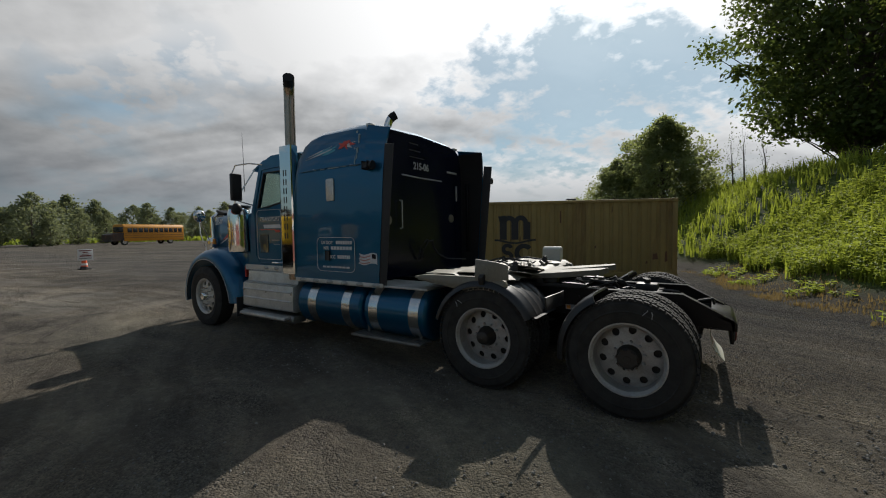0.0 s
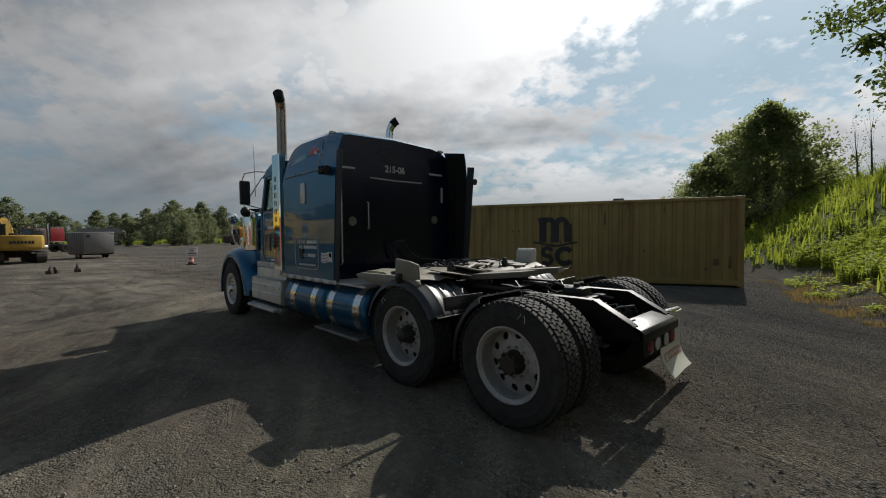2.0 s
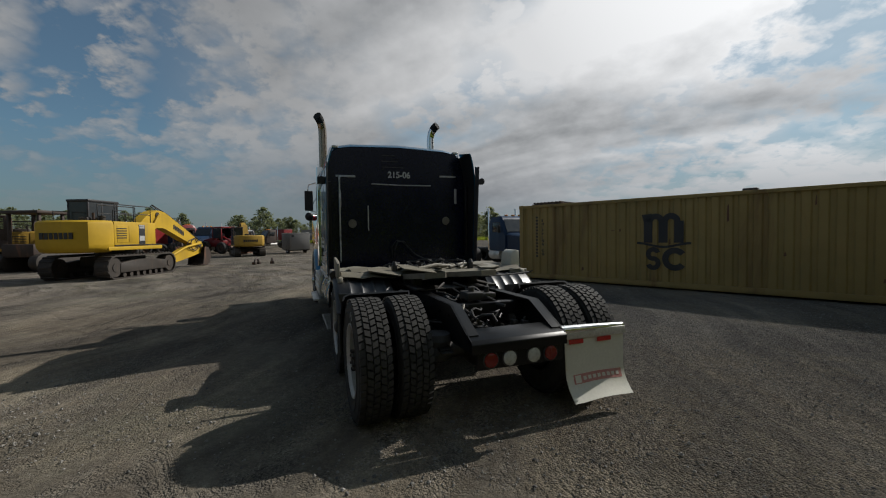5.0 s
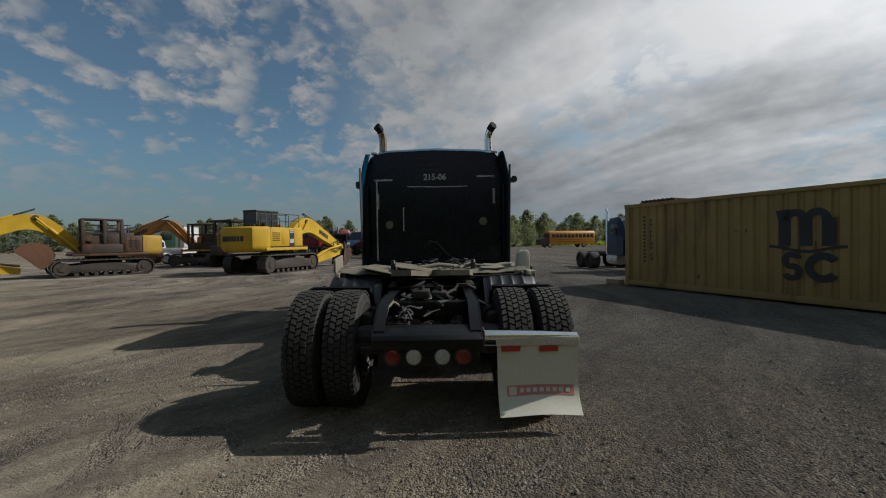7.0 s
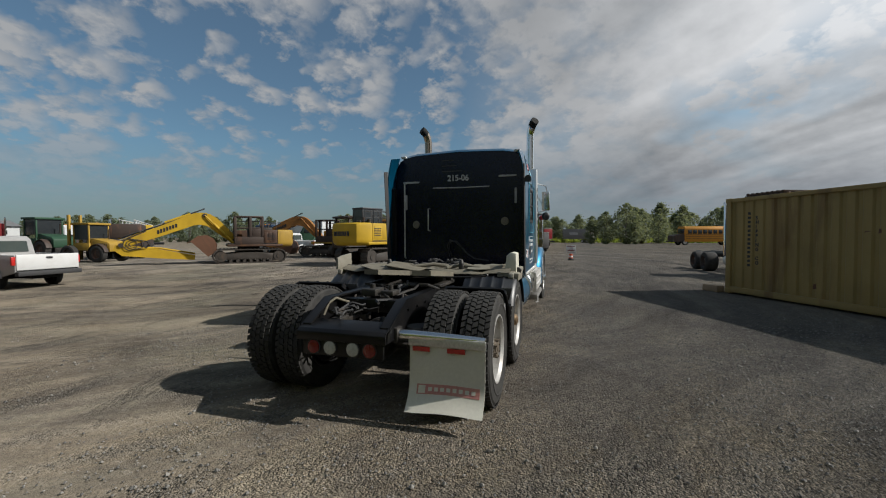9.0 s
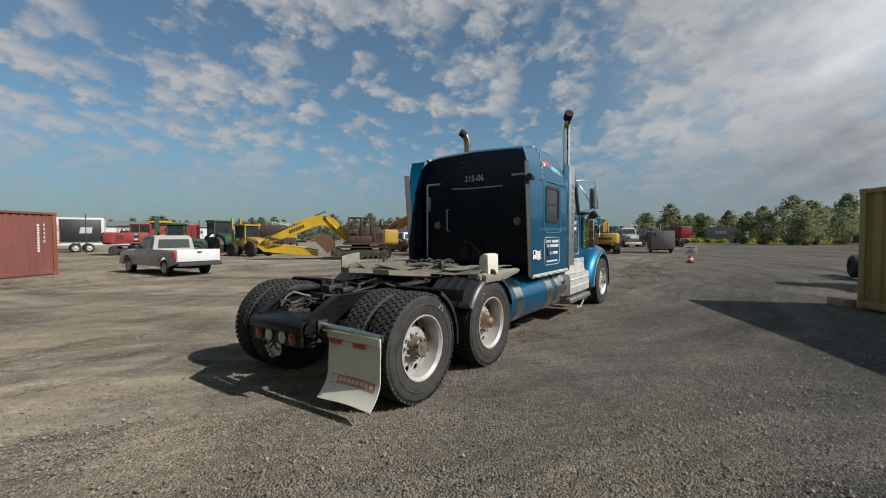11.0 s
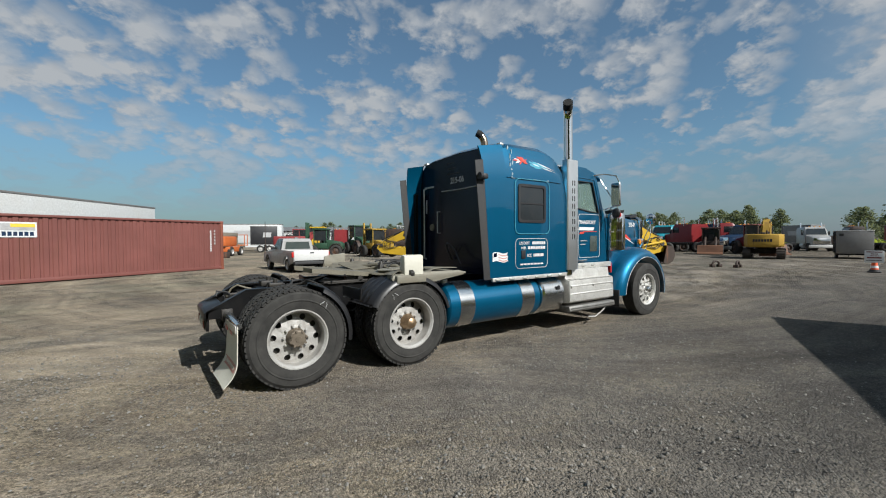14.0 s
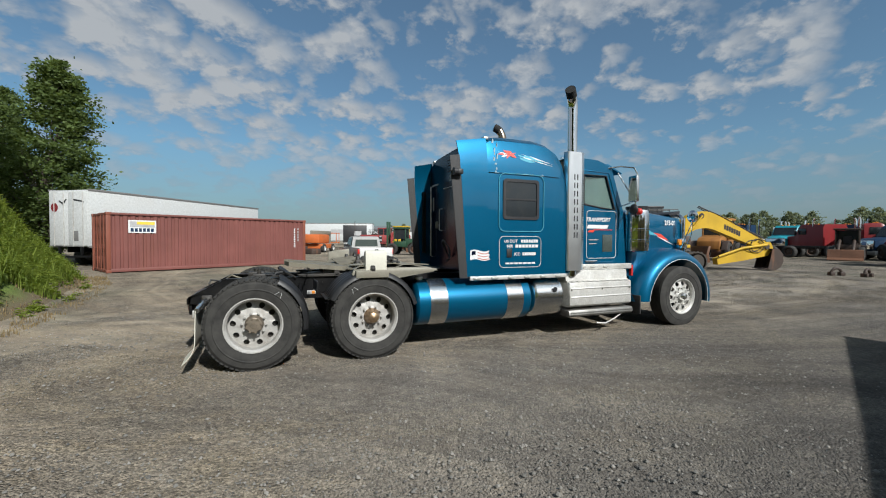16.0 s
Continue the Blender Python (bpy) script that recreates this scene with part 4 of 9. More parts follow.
def build_fifth_wheel(truck):
    bm = bmesh.new()
    left = [(0.46 * math.cos(radians(a)), 0.98 + 0.42 * math.sin(radians(a))) for a in range(0, 181, 15)]
    outline = left + [(-0.46, 0.75), (-0.40, 0.38), (-0.20, 0.33), (-0.08, 0.62), (-0.045, 0.86), (0.0, 0.90), (0.045, 0.86), (0.08, 0.62), (0.20, 0.33), (0.40, 0.38), (0.46, 0.75)]
    loft(bm, [[Vector((x, y, z + (0.98 - y) * 0.10)) for x, y in outline] for z in (1.03, 1.085)])
    plate = part("fifth_wheel", bm, M["olive"], truck, "greasy coupling plate with a throat, tilted back")
    for s in (-1, 1):
        bm = bmesh.new()
        box(bm, s * 0.34 - 0.05, s * 0.34 + 0.05, 0.82, 1.14, 0.94, 1.05, 0.01)
        cyl(bm, (s * 0.25, 0.98, 1.0), (s * 0.46, 0.98, 1.0), 0.035, seg=12)
        part("pivot_bracket", bm, M["grease"], plate)
    bm = bmesh.new()
    box(bm, -0.46, 0.46, 0.55, 1.45, 0.95, 0.965, 0.004)
    box(bm, -0.46, -0.38, 0.5, 1.5, 0.96, 0.985, 0.004)
    box(bm, 0.38, 0.46, 0.5, 1.5, 0.96, 0.985, 0.004)
    part("mounting_plate", bm, M["grease"], plate)
    bm = bmesh.new()
    tube(bm, [(0.2, 0.6, 1.06), (0.6, 0.62, 1.06), (0.95, 0.6, 1.08), (0.98, 0.57, 1.10)], 0.009, 6)
    part("release_handle", bm, M["grease"], plate)


def build_deck(truck):
    """Cream-painted shelf behind the cab with a box at one end and an upright plate at the other."""
    bm = bmesh.new()
    box(bm, -1.18, 1.18, 1.52, 2.15, 1.065, 1.09, 0.006)
    for s in (-1, 1):
        prism(bm, [(1.06, 1.04), (1.14, 0.97), (1.45, 0.96), (2.10, 1.05), (2.12, 1.08), (2.05, 1.11), (1.3, 1.12), (1.08, 1.09)], "x", s * 1.13, s * 1.19, 0.008)
    deck = part("rear_deck", bm, M["cream"], truck, "cream-painted dented metal shelf")
    deck.location.z = -0.02
    bm = bmesh.new()
    prism(bm, [(1.04, 1.10), (1.40, 1.08), (1.39, 1.295), (1.16, 1.27), (1.05, 1.245)], "x", -1.195, -1.165, 0.006)
    part("end_plate", bm, M["cream"], deck, "upright cream plate with a bent edge")
    bm = bmesh.new()
    prism(bm, [(1.06, 1.09), (1.205, 1.09), (1.20, 1.315), (1.14, 1.33), (1.085, 1.29)], "y", 1.22, 1.48, 0.01)
    hatch = part("deck_box", bm, M["flap"], deck, "white metal box with bevelled edges")
    bm = bmesh.new()
    prism(bm, [(0.98, 1.02), (1.24, 1.00), (1.25, 1.09), (1.0, 1.11)], "y", 1.10, 1.50, 0.01)
    part("box_foot", bm, M["cream"], hatch)
    # loose plates and bars heaped over the middle
    rng = random.Random(31)
    for k in range(5):
        bm = bmesh.new()
        w, d = rng.uniform(0.10, 0.26), rng.uniform(0.08, 0.2)
        prism(bm, [(-w, -d), (w * 0.7, -d * 1.1), (w, d * 0.4), (w * 0.3, d), (-w * 0.9, d * 0.8)], "z", -0.005, 0.005)
        o = part("loose_plate", bm, M["olive" if k % 3 else "cream"], deck, "bent loose sheet metal")
        o.matrix_local = pose(rng.uniform(-0.8, 0.8), rng.uniform(1.15, 1.55), 1.115 + 0.007 * k, rng.uniform(-10, 10), rng.uniform(-9, 9), rng.uniform(0, 360))
    for k in range(4):
        bm = bmesh.new()
        x, y = rng.uniform(-0.7, 0.6), rng.uniform(1.1, 1.4)
        tube(bm, [(x, y, 1.13), (x + rng.uniform(0.1, 0.3), y + 0.1, 1.16), (x + rng.uniform(0.3, 0.5), y + rng.uniform(-0.1, 0.2), 1.13)], rng.uniform(0.012, 0.026), 10)
        part("loose_pipe", bm, M["olive"], deck)
    for s in (-1, 1):
        bm = bmesh.new()
        prism(bm, [(s * 0.52, 1.03), (s * 0.60, 1.09), (s * 1.22, 1.15), (s * 1.26, 1.12), (s * 1.24, 1.05), (s * 0.9, 1.0)], "y", 1.28, 1.33, 0.006)
        part("deck_lip", bm, M["grease"], deck)
        # long bent apron sheets running out from the middle, ragged at the inner end
        rng = random.Random(10 + s)
        for n_sheet, (y0, y1, x0, x1, z0) in enumerate(((1.08, 1.40, 0.10, 1.14, 1.088), (1.30, 1.72, 0.16, 1.0, 1.112), (1.62, 2.06, 0.06, 1.1, 1.095))):
            bm = bmesh.new()
            us = [x0 + (x1 - x0) * k / 9 for k in range(10)]
            vs = [y0 + (y1 - y0) * k / 4 for k in range(5)]
            wave = [rng.uniform(-0.012, 0.014) for _ in us]
            ragged = [rng.uniform(-0.04, 0.04) for _ in us]

            def at(u, v):
                i = min(9, int(round((u - x0) / (x1 - x0) * 9)))
                f = (v - y0) / (y1 - y0)
                return Vector((s * u, v + ragged[i] * (1 - f), z0 + 0.030 * (u - x0) + wave[i] + 0.03 * f * (1 - f) - (0.035 if f < 0.05 else 0.0)))
            quad_grid(bm, us, vs, at)
            geo = bmesh.ops.extrude_face_region(bm, geom=bm.faces[:])
            bmesh.ops.translate(bm, vec=(0, 0, 0.007), verts=[e for e in geo["geom"] if isinstance(e, bmesh.types.BMVert)])
            part("cover_sheet", bm, M["cream" if n_sheet == 2 else "olive"], deck, "bent dusty sheet metal")
        bm = bmesh.new()
        box(bm, s * 0.50 - 0.03, s * 0.50 + 0.03, 1.22, 1.30, 1.02, 1.19, 0.012)
        cyl(bm, (s * 0.50, 1.25, 1.19), (s * 0.50, 1.25, 1.23), 0.035, 0.02, seg=10)
        part("clamp", bm, M["grease"], deck)
    bm = bmesh.new()
    cyl(bm, (-1.12, 1.62, 1.0), (-0.35, 1.62, 1.0), 0.055, seg=16)
    part("air_tank", bm, M["black"], deck)
    rng = random.Random(21)
    for k in range(7):  # loose air lines on the shelf
        p = Vector((rng.uniform(-0.2, 0.25), 1.9, 1.13))
        pts = [p.copy()]
        for j in range(12):
            p += Vector((rng.uniform(-0.09, 0.09), rng.uniform(-0.12, 0.05), rng.uniform(-0.03, 0.035)))
            p.z = min(max(p.z, 1.12), 1.22)
            pts.append(p.copy())
        bm = bmesh.new()
        tube(bm, pts, 0.011, 6)
        part("air_line", bm, M["rubber"], deck)
    # coiled lines hanging on the back wall
    bm = bmesh.new()
    tube(bm, [(-0.10, 2.84, 1.16), (-0.12, 2.76, 1.30), (-0.08, 2.70, 1.42), (0.02, 2.70, 1.42), (0.10, 2.74, 1.33), (0.20, 2.72, 1.22), (0.34, 2.66, 1.15), (0.6, 2.5, 1.13)], 0.012, 6)
    tube(bm, [(-0.14, 2.84, 1.16), (-0.16, 2.78, 1.34), (-0.10, 2.72, 1.44), (0.0, 2.72, 1.41), (0.14, 2.75, 1.28), (0.26, 2.7, 1.18)], 0.010, 6)
    part("coiled_line", bm, M["rubber"], truck, "air line looped behind the sleeper")


def build_fenders(truck):
    def fender(s, y, a0, a1, label):
        bm = bmesh.new()
        r, n = 0.575, 16
        rings = []
        for k in range(n + 1):
            a = radians(a0 + (a1 - a0) * k / n)
            ring = []
            ribs = [q for x in (0.68, 0.81, 0.94, 1.07) for q in ((x - 0.022, 0.004), (x - 0.012, 0.010), (x, 0.013), (x + 0.012, 0.010), (x + 0.022, 0.004))]
            for x, dr in ((0.60, -0.05), (0.60, 0.0), *ribs, (1.18, 0.002), (1.225, -0.02), (1.235, -0.06), (1.222, -0.06), (1.21, -0.028), (1.17, -0.010), (0.615, -0.012), (0.612, -0.05)):
                ring.append(Vector((s * x, y + (r + dr) * math.cos(a), HUB + (r + dr) * math.sin(a))))
            rings.append(ring)
        loft(bm, rings)
        fen = part("rear_fender", bm, M["plastic"], truck, label, 55)
        if a1 > 100:
            e = radians(a1)
            c, d = Vector((0, y + r * math.cos(e), HUB + r * math.sin(e))), Vector((0, -math.sin(e), math.cos(e)))
            bm = bmesh.new()
            pts = [c + d * 0.02 + Vector((0, 0, 0.012)), c + d * -0.005 + Vector((0, 0, 0.014)), c + d * 0.0, c + Vector((0, -0.05, 0.004)), c + Vector((0, -0.05, -0.004)), c + d * 0.0 - Vector((0, -0.004, 0.012))]
            prism(bm, [(p.y, p.z) for p in pts], "x", min(s * 0.62, s * 1.2), max(s * 0.62, s * 1.2))
            part("fender_lip", bm, M["plastic"], fen)
        bm = bmesh.new()
        a = radians((a0 + a1) / 2)
        tube(bm, [(s * 0.42, y + r * math.cos(a), 0.85), (s * 0.62, y + r * math.cos(a), HUB + (r - 0.03) * math.sin(a))], 0.02, 8)
        part("fender_bracket", bm, M["black"], truck)
    for s in (-1, 1):
        fender(s, 1.32, 15, 154, "black ribbed plastic half fender")
        fender(s, 0.0, -8, 62, "black ribbed plastic quarter fender")
        bm = bmesh.new()
        prism(bm, [(s * 0.66, 0.81), (s * 1.20, 0.83), (s * 1.23, 0.955), (s * 0.67, 0.945)], "y", 0.66, 0.675, 0.003)
        part("splash_plate", bm, M["plastic"], truck, "flat black plate between the axles")
    # hanger bar and mud flap on one side only
    bm = bmesh.new()
    tube(bm, [(0.40, -0.54, 0.74), (0.80, -0.54, 0.737), (1.17, -0.54, 0.73)], [0.044, 0.038, 0.028], 14)
    hanger = part("flap_hanger", bm, M["steel"], truck, "dull tapered steel tube")
    hanger.location = (0.02, 0, -0.04)
    bm = bmesh.new()
    tube(bm, [(0.36, -0.54, 0.74), (0.46, -0.54, 0.74)], 0.04, 12)
    box(bm, 0.38, 0.43, -0.60, -0.49, 0.68, 0.80, 0.008)
    part("hanger_socket", bm, M["grease"], hanger)
    bm = bmesh.new()
    us = [0.53 + 0.64 * k / 8 for k in range(9)]
    vs = [k / 14 for k in range(15)]

    def flap_at(u, v):
        return Vector((u, -0.555 - 0.015 * math.sin(3 * u) * v - 0.11 * max(0.0, v - 0.62) ** 2 / 0.144 - 0.02 * v, 0.73 - 0.55 * v + 0.008 * math.sin(9 * u) * v))
    quad_grid(bm, us, vs, flap_at)
    geo = bmesh.ops.extrude_face_region(bm, geom=bm.faces[:])
    bmesh.ops.translate(bm, vec=(0, 0.008, 0), verts=[e for e in geo["geom"] if isinstance(e, bmesh.types.BMVert)])
    flap = part("mud_flap", bm, M["flap"], hanger, "white rubber mud flap with a curled lower edge")
    bm = bmesh.new()
    box(bm, 0.52, 1.18, -0.575, -0.562, 0.665, 0.735, 0.004)
    part("clamp_bar", bm, M["alu"], flap, "aluminium clamp bar")
    for x in (0.56, 0.86):
        bm = bmesh.new()
        box(bm, x, x + 0.15, -0.580, -0.576, 0.625, 0.662)
        part("reflector", bm, M["red"], flap, "red reflective strip")

    def on_flap(x0, x1, v0, v1, nm, mat, lift):
        b = bmesh.new()
        quad_grid(b, [x0 + (x1 - x0) * k / 6 for k in range(7)], [v0 + (v1 - v0) * k / 3 for k in range(4)], lambda u, v: flap_at(u, v) + Vector((0, -lift, 0)))
        g = bmesh.ops.extrude_face_region(b, geom=b.faces[:])
        bmesh.ops.translate(b, vec=(0, 0.002, 0), verts=[e for e in g["geom"] if isinstance(e, bmesh.types.BMVert)])
        part(nm, b, M[mat], flap)
    on_flap(0.60, 1.13, 0.66, 0.79, "printed_band", "faded", 0.003)
    on_flap(0.615, 0.675, 0.675, 0.775, "printed_emblem", "flap", 0.007)
    for k in range(8):
        on_flap(0.70 + 0.052 * k, 0.732 + 0.052 * k, 0.70, 0.75, "printed_bar", "flap", 0.006)


def build_tanks(truck):
    def tank(s, y0, y1, mat, nm, label, straps, r=0.305, x=0.87, z=0.605):
        bm = bmesh.new()
        n = 40
        rings = []
        for y, k in ((y0, 0.80), (y0 + 0.015, 0.93), (y0 + 0.04, 1.0), (y1 - 0.04, 1.0), (y1 - 0.015, 0.93), (y1, 0.80)):
            rings.append([Vector((s * x + r * k * math.cos(2 * math.pi * q / n), y, z + r * k * math.sin(2 * math.pi * q / n))) for q in range(n)])
        loft(bm, rings)
        t = part(nm, bm, M[mat], truck, label, 40)
        for ya, yb in straps:
            bm = bmesh.new()
            lo = [[Vector((s * x + rr * math.cos(2 * math.pi * q / n), y, z + rr * math.sin(2 * math.pi * q / n))) for q in range(n)]
                  for y, rr in ((ya, r), (ya, r + 0.006), (yb, r + 0.006), (yb, r))]
            loft(bm, lo, cap=False)
            part("tank_strap", bm, M["steel"], t, "wide polished steel strap")
        return t
    t = tank(1, 1.88, 3.62, "blue", "fuel_tank", "long blue cylindrical fuel tank", ((2.07, 2.31), (3.20, 3.46)))
    bm = bmesh.new()
    cyl(bm, (0.87, 2.0, 0.90), (0.87, 2.0, 0.95), 0.055, 0.05, seg=20)
    part("filler_cap", bm, M["alu"], t)
    t = tank(1, 3.66, 4.18, "steel", "hydraulic_tank", "polished aluminium cylindrical tank", ())
    bm = bmesh.new()
    cyl(bm, (1.168, 4.0, 0.72), (1.182, 4.0, 0.72), 0.035, seg=18)
    part("sight_cap", bm, M["ink"], t)
    tank(-1, 2.02, 2.96, "blue", "fuel_tank", "short blue cylindrical fuel tank", ((2.12, 2.26), (2.72, 2.86)))
    tank(-1, 2.99, 4.2, "blue", "fuel_tank", "blue cylindrical fuel tank", ((3.18, 3.32), (3.80, 3.96)))
    bm = bmesh.new()
    box(bm, -1.24, -1.0, 2.05, 3.1, 0.30, 0.33, 0.008)
    for k in range(20):
        box(bm, -1.23, -1.01, 2.08 + 0.05 * k, 2.095 + 0.05 * k, 0.33, 0.337)
    for y in (2.15, 2.95):
        box(bm, -1.06, -1.02, y, y + 0.03, 0.31, 0.62, 0.005)
    part("tank_step", bm, M["tread"], truck, "dirty tread step below the tank")
    bm = bmesh.new()
    box(bm, -1.16, -0.6, 2.0, 2.9, 0.905, 0.93, 0.006)
    part("catwalk", bm, M["alu"], truck, "worn aluminium tread plate")


def build_steps(truck):
    for s in (-1, 1):
        bm = bmesh.new()
        prism(bm, [(s * 0.75, 0.98), (s * 1.10, 0.98), (s * 1.10, 0.83), (s * 1.20, 0.81), (s * 1.21, 0.47), (s * 1.16, 0.44), (s * 0.75, 0.44)], "y", 4.24, 5.44, 0.01)
        stp = part("step_box", bm, M["alu"], truck, "dented aluminium battery and step box")
        bm = bmesh.new()
        for k in range(10):
            box(bm, s * 1.105 if s > 0 else -1.205, s * 1.205 if s > 0 else -1.105, 4.28 + k * 0.115, 4.36 + k * 0.115, 0.818, 0.828, 0.003)
        part("step_tread", bm, M["alu"], stp)
        bm = bmesh.new()
        prism(bm, [(s * 1.0, 0.40), (s * 1.21, 0.40), (s * 1.23, 0.33), (s * 1.2, 0.30), (s * 1.0, 0.31)], "y", 4.22, 5.46, 0.006)
        for k in range(40):
            cyl(bm, (s * 1.222, 4.26 + 0.03 * k, 0.362), (s * 1.232, 4.26 + 0.03 * k, 0.358), 0.009, seg=6)
        part("lower_step", bm, M["tread"], stp, "dirty punched lower step")
        if s < 0:
            bm = bmesh.new()
            prism(bm, [(-1.20, 0.40), (-1.31, 0.385), (-1.315, 0.35), (-1.20, 0.355)], "y", 4.30, 5.38, 0.006)
            part("step_ledge", bm, M["alu"], stp, "worn aluminium tread ledge")
        for z in (0.58, 0.71):  # pressed ridges along the face
            bm = bmesh.new()
            prism(bm, [(s * 1.203, z), (s * 1.222, z + 0.012), (s * 1.204, z + 0.03)], "y", 4.26, 5.42, 0.003)
            part("pressed_ridge", bm, M["alu"], stp)
        for x, y in ((s * 1.18, 4.27), (s * 1.18, 5.40), (s * 1.18, 4.85)):
            bm = bmesh.new()
            cyl(bm, (x, y, 0.70), (x + s * 0.035, y, 0.70), 0.012, seg=8)
            part("step_bolt", bm, M["steel"], stp)


def build_sleeper(truck):
    ys = [2.88, 2.96, 3.13, 3.68, 3.76, 3.92, 4.05, 4.14, 4.20, 4.23]
    tops = [2.865, 2.915, 2.935, 2.935, 2.925, 2.885, 2.805, 2.675, 2.47, 2.12]

    def section(y, top):
        hw = 1.17
        side = [(hw, 0.95), (hw, 1.74 if top > 2.5 else 0.95 + (top - 0.95) * 0.41), (hw, 2.27 if top > 2.5 else 0.95 + (top - 0.95) * 0.72)]
        k = top - 2.27 if top > 2.5 else (top - 0.95) * 0.28
        b = top - k
        curve = [(hw - 0.015, b + 0.30 * k), (hw - 0.05, b + 0.62 * k), (hw - 0.10, b + 0.82 * k), (hw - 0.19, b + 0.92 * k), (hw - 0.40, b + 0.98 * k)]
        right = side + curve
        return [Vector((x, y, z)) for x, z in right] + [Vector((0, y, top + 0.015))] + [Vector((-x, y, z)) for x, z in right[::-1]]
    bm = bmesh.new()
    rows = loft(bm, [section(y, t) for y, t in zip(ys, tops)], cap=False)
    bm.faces.new(rows[-1])
    bm.faces.ensure_lookup_table()
    gone = [f for f in bm.faces if f.calc_center_median().x > 1.1 and 1.74 < f.calc_center_median().z < 2.27 and 3.13 < f.calc_center_median().y < 3.68]
    bmesh.ops.delete(bm, geom=gone, context="FACES")
    sleeper = part("sleeper", bm, M["blue"], truck, "tall blue metallic sleeper cab with scuffed paint", 30)
    bm = bmesh.new()
    hull = section(2.875, 2.855)
    loft(bm, [[Vector((p.x * 0.995, 2.872, p.z)) for p in hull], [Vector((p.x * 0.995, 2.895, p.z)) for p in hull]])
    back = part("back_wall", bm, M["navy"], sleeper, "dark navy rear wall with raised door seam")
    bm = bmesh.new()  # pressed seams on the back wall
    tube(bm, [(-0.45, 2.868, 2.305), (0.0, 2.866, 2.295), (0.54, 2.868, 2.30)], 0.009, 6)
    part("seam", bm, M["letter_grey"], back)
    for x0, x1, z0, z1 in ((-1.00, -0.70, 2.395, 2.425), (0.70, 0.99, 2.44, 2.47), (-0.965, -0.925, 1.95, 2.20), (0.96, 1.00, 2.02, 2.26)):
        bm = bmesh.new()
        box(bm, x0, x1, 2.862, 2.872, z0, z1, 0.003)
        part("reflective_strip", bm, M["letter_grey"], back, "worn grey reflective strip")
    for x, z in ((-0.76, 1.70), (0.80, 1.74)):
        bm = bmesh.new()
        cyl(bm, (x, 2.873, z), (x, 2.85, z), 0.065, 0.06, seg=24)
        part("round_marker", bm, M["olive"], back, "round grey lamp")
    bm = bmesh.new()
    tube(bm, [(-0.505, 2.87, 1.965), (-0.52, 2.82, 1.96), (-0.52, 2.82, 1.60), (-0.505, 2.87, 1.595)], 0.009, 8)
    tube(bm, [(-0.93, 2.86, 2.40), (-0.955, 2.82, 2.38), (-0.955, 2.82, 1.15), (-0.95, 2.86, 1.13)], 0.013, 8)
    part("grab_handle", bm, M["alu"], back, "thin metal grab rail")
    part("fleet_number", lettering("215-06", 0.095, M["letter_grey"], Matrix.Translation((-0.185, 2.869, 2.41)) @ Matrix.Rotation(radians(90), 4, "X"), 0.004), None, back)
    rng = random.Random(3)
    for k in range(5):  # worn traces of old lettering near the roof
        bm = bmesh.new()
        box(bm, -0.28, -0.28 + rng.uniform(0.12, 0.5), 2.866, 2.870, 2.74 - 0.045 * k, 2.755 - 0.045 * k)
        part("worn_print", bm, M["navy"] if k % 2 else M["rubber"], back)
    # bottom trim with marker lights
    for s in (-1, 1):
        bm = bmesh.new()
        box(bm, s * 1.16 - 0.02, s * 1.16 + 0.02, 2.62, 4.2, 0.895, 0.95, 0.008)
        trim = part("side_skirt", bm, M["alu"], sleeper, "aluminium strip with marker lamps")
        for k in range(6):
            bm = bmesh.new()
            bmesh.ops.create_uvsphere(bm, u_segments=12, v_segments=8, radius=0.06, matrix=Matrix.Translation((s * 1.18, 2.72 + 0.265 * k, 0.924)) @ Matrix.Diagonal((0.4, 1, 0.42, 1)))
            part("marker_lamp", bm, M["lens"], trim)
    # bunk window on one side, a small pale hatch on the other
    for s in (1,):
        bm = bmesh.new()
        loop = [Vector((s * 1.182, y, z)) for y, z in rounded(3.05, 3.78, 1.56, 2.355, 0.09)]
        tube(bm, loop + loop[:1], 0.005, 6)
        w = part("window", bm, M["teal"], sleeper, "pressed outline round the bunk window")
        bm = bmesh.new()
        outer = rounded(3.115, 3.70, 1.725, 2.285, 0.05)
        inner = rounded(3.155, 3.66, 1.765, 2.245, 0.04)
        rows = [[bm.verts.new((s * x, y, z)) for y, z in pts] for x, pts in ((1.165, outer), (1.185, outer), (1.185, inner), (1.165, inner), (1.165, outer))]
        for a, b in zip(rows, rows[1:]):
            for i in range(len(a)):
                bm.faces.new((a[i], a[(i + 1) % len(a)], b[(i + 1) % len(a)], b[i]))
        box(bm, s * 1.175 - 0.008, s * 1.175 + 0.008, 3.15, 3.665, 1.995, 2.015)
        part("window_frame", bm, M["ink"], w, "black rubber frame")
        bm = bmesh.new()
        box(bm, s * 1.17 - 0.002, s * 1.17 + 0.002, 3.14, 3.67, 1.75, 2.26)
        part("pane", bm, M["window"], w, "dark tinted glass")
    bm = bmesh.new()
    prism(bm, rounded(3.40, 3.54, 1.95, 2.23, 0.025), "x", -1.186, -1.165, 0.004)
    part("side_hatch", bm, M["alu"], sleeper, "small bare metal rounded plate")
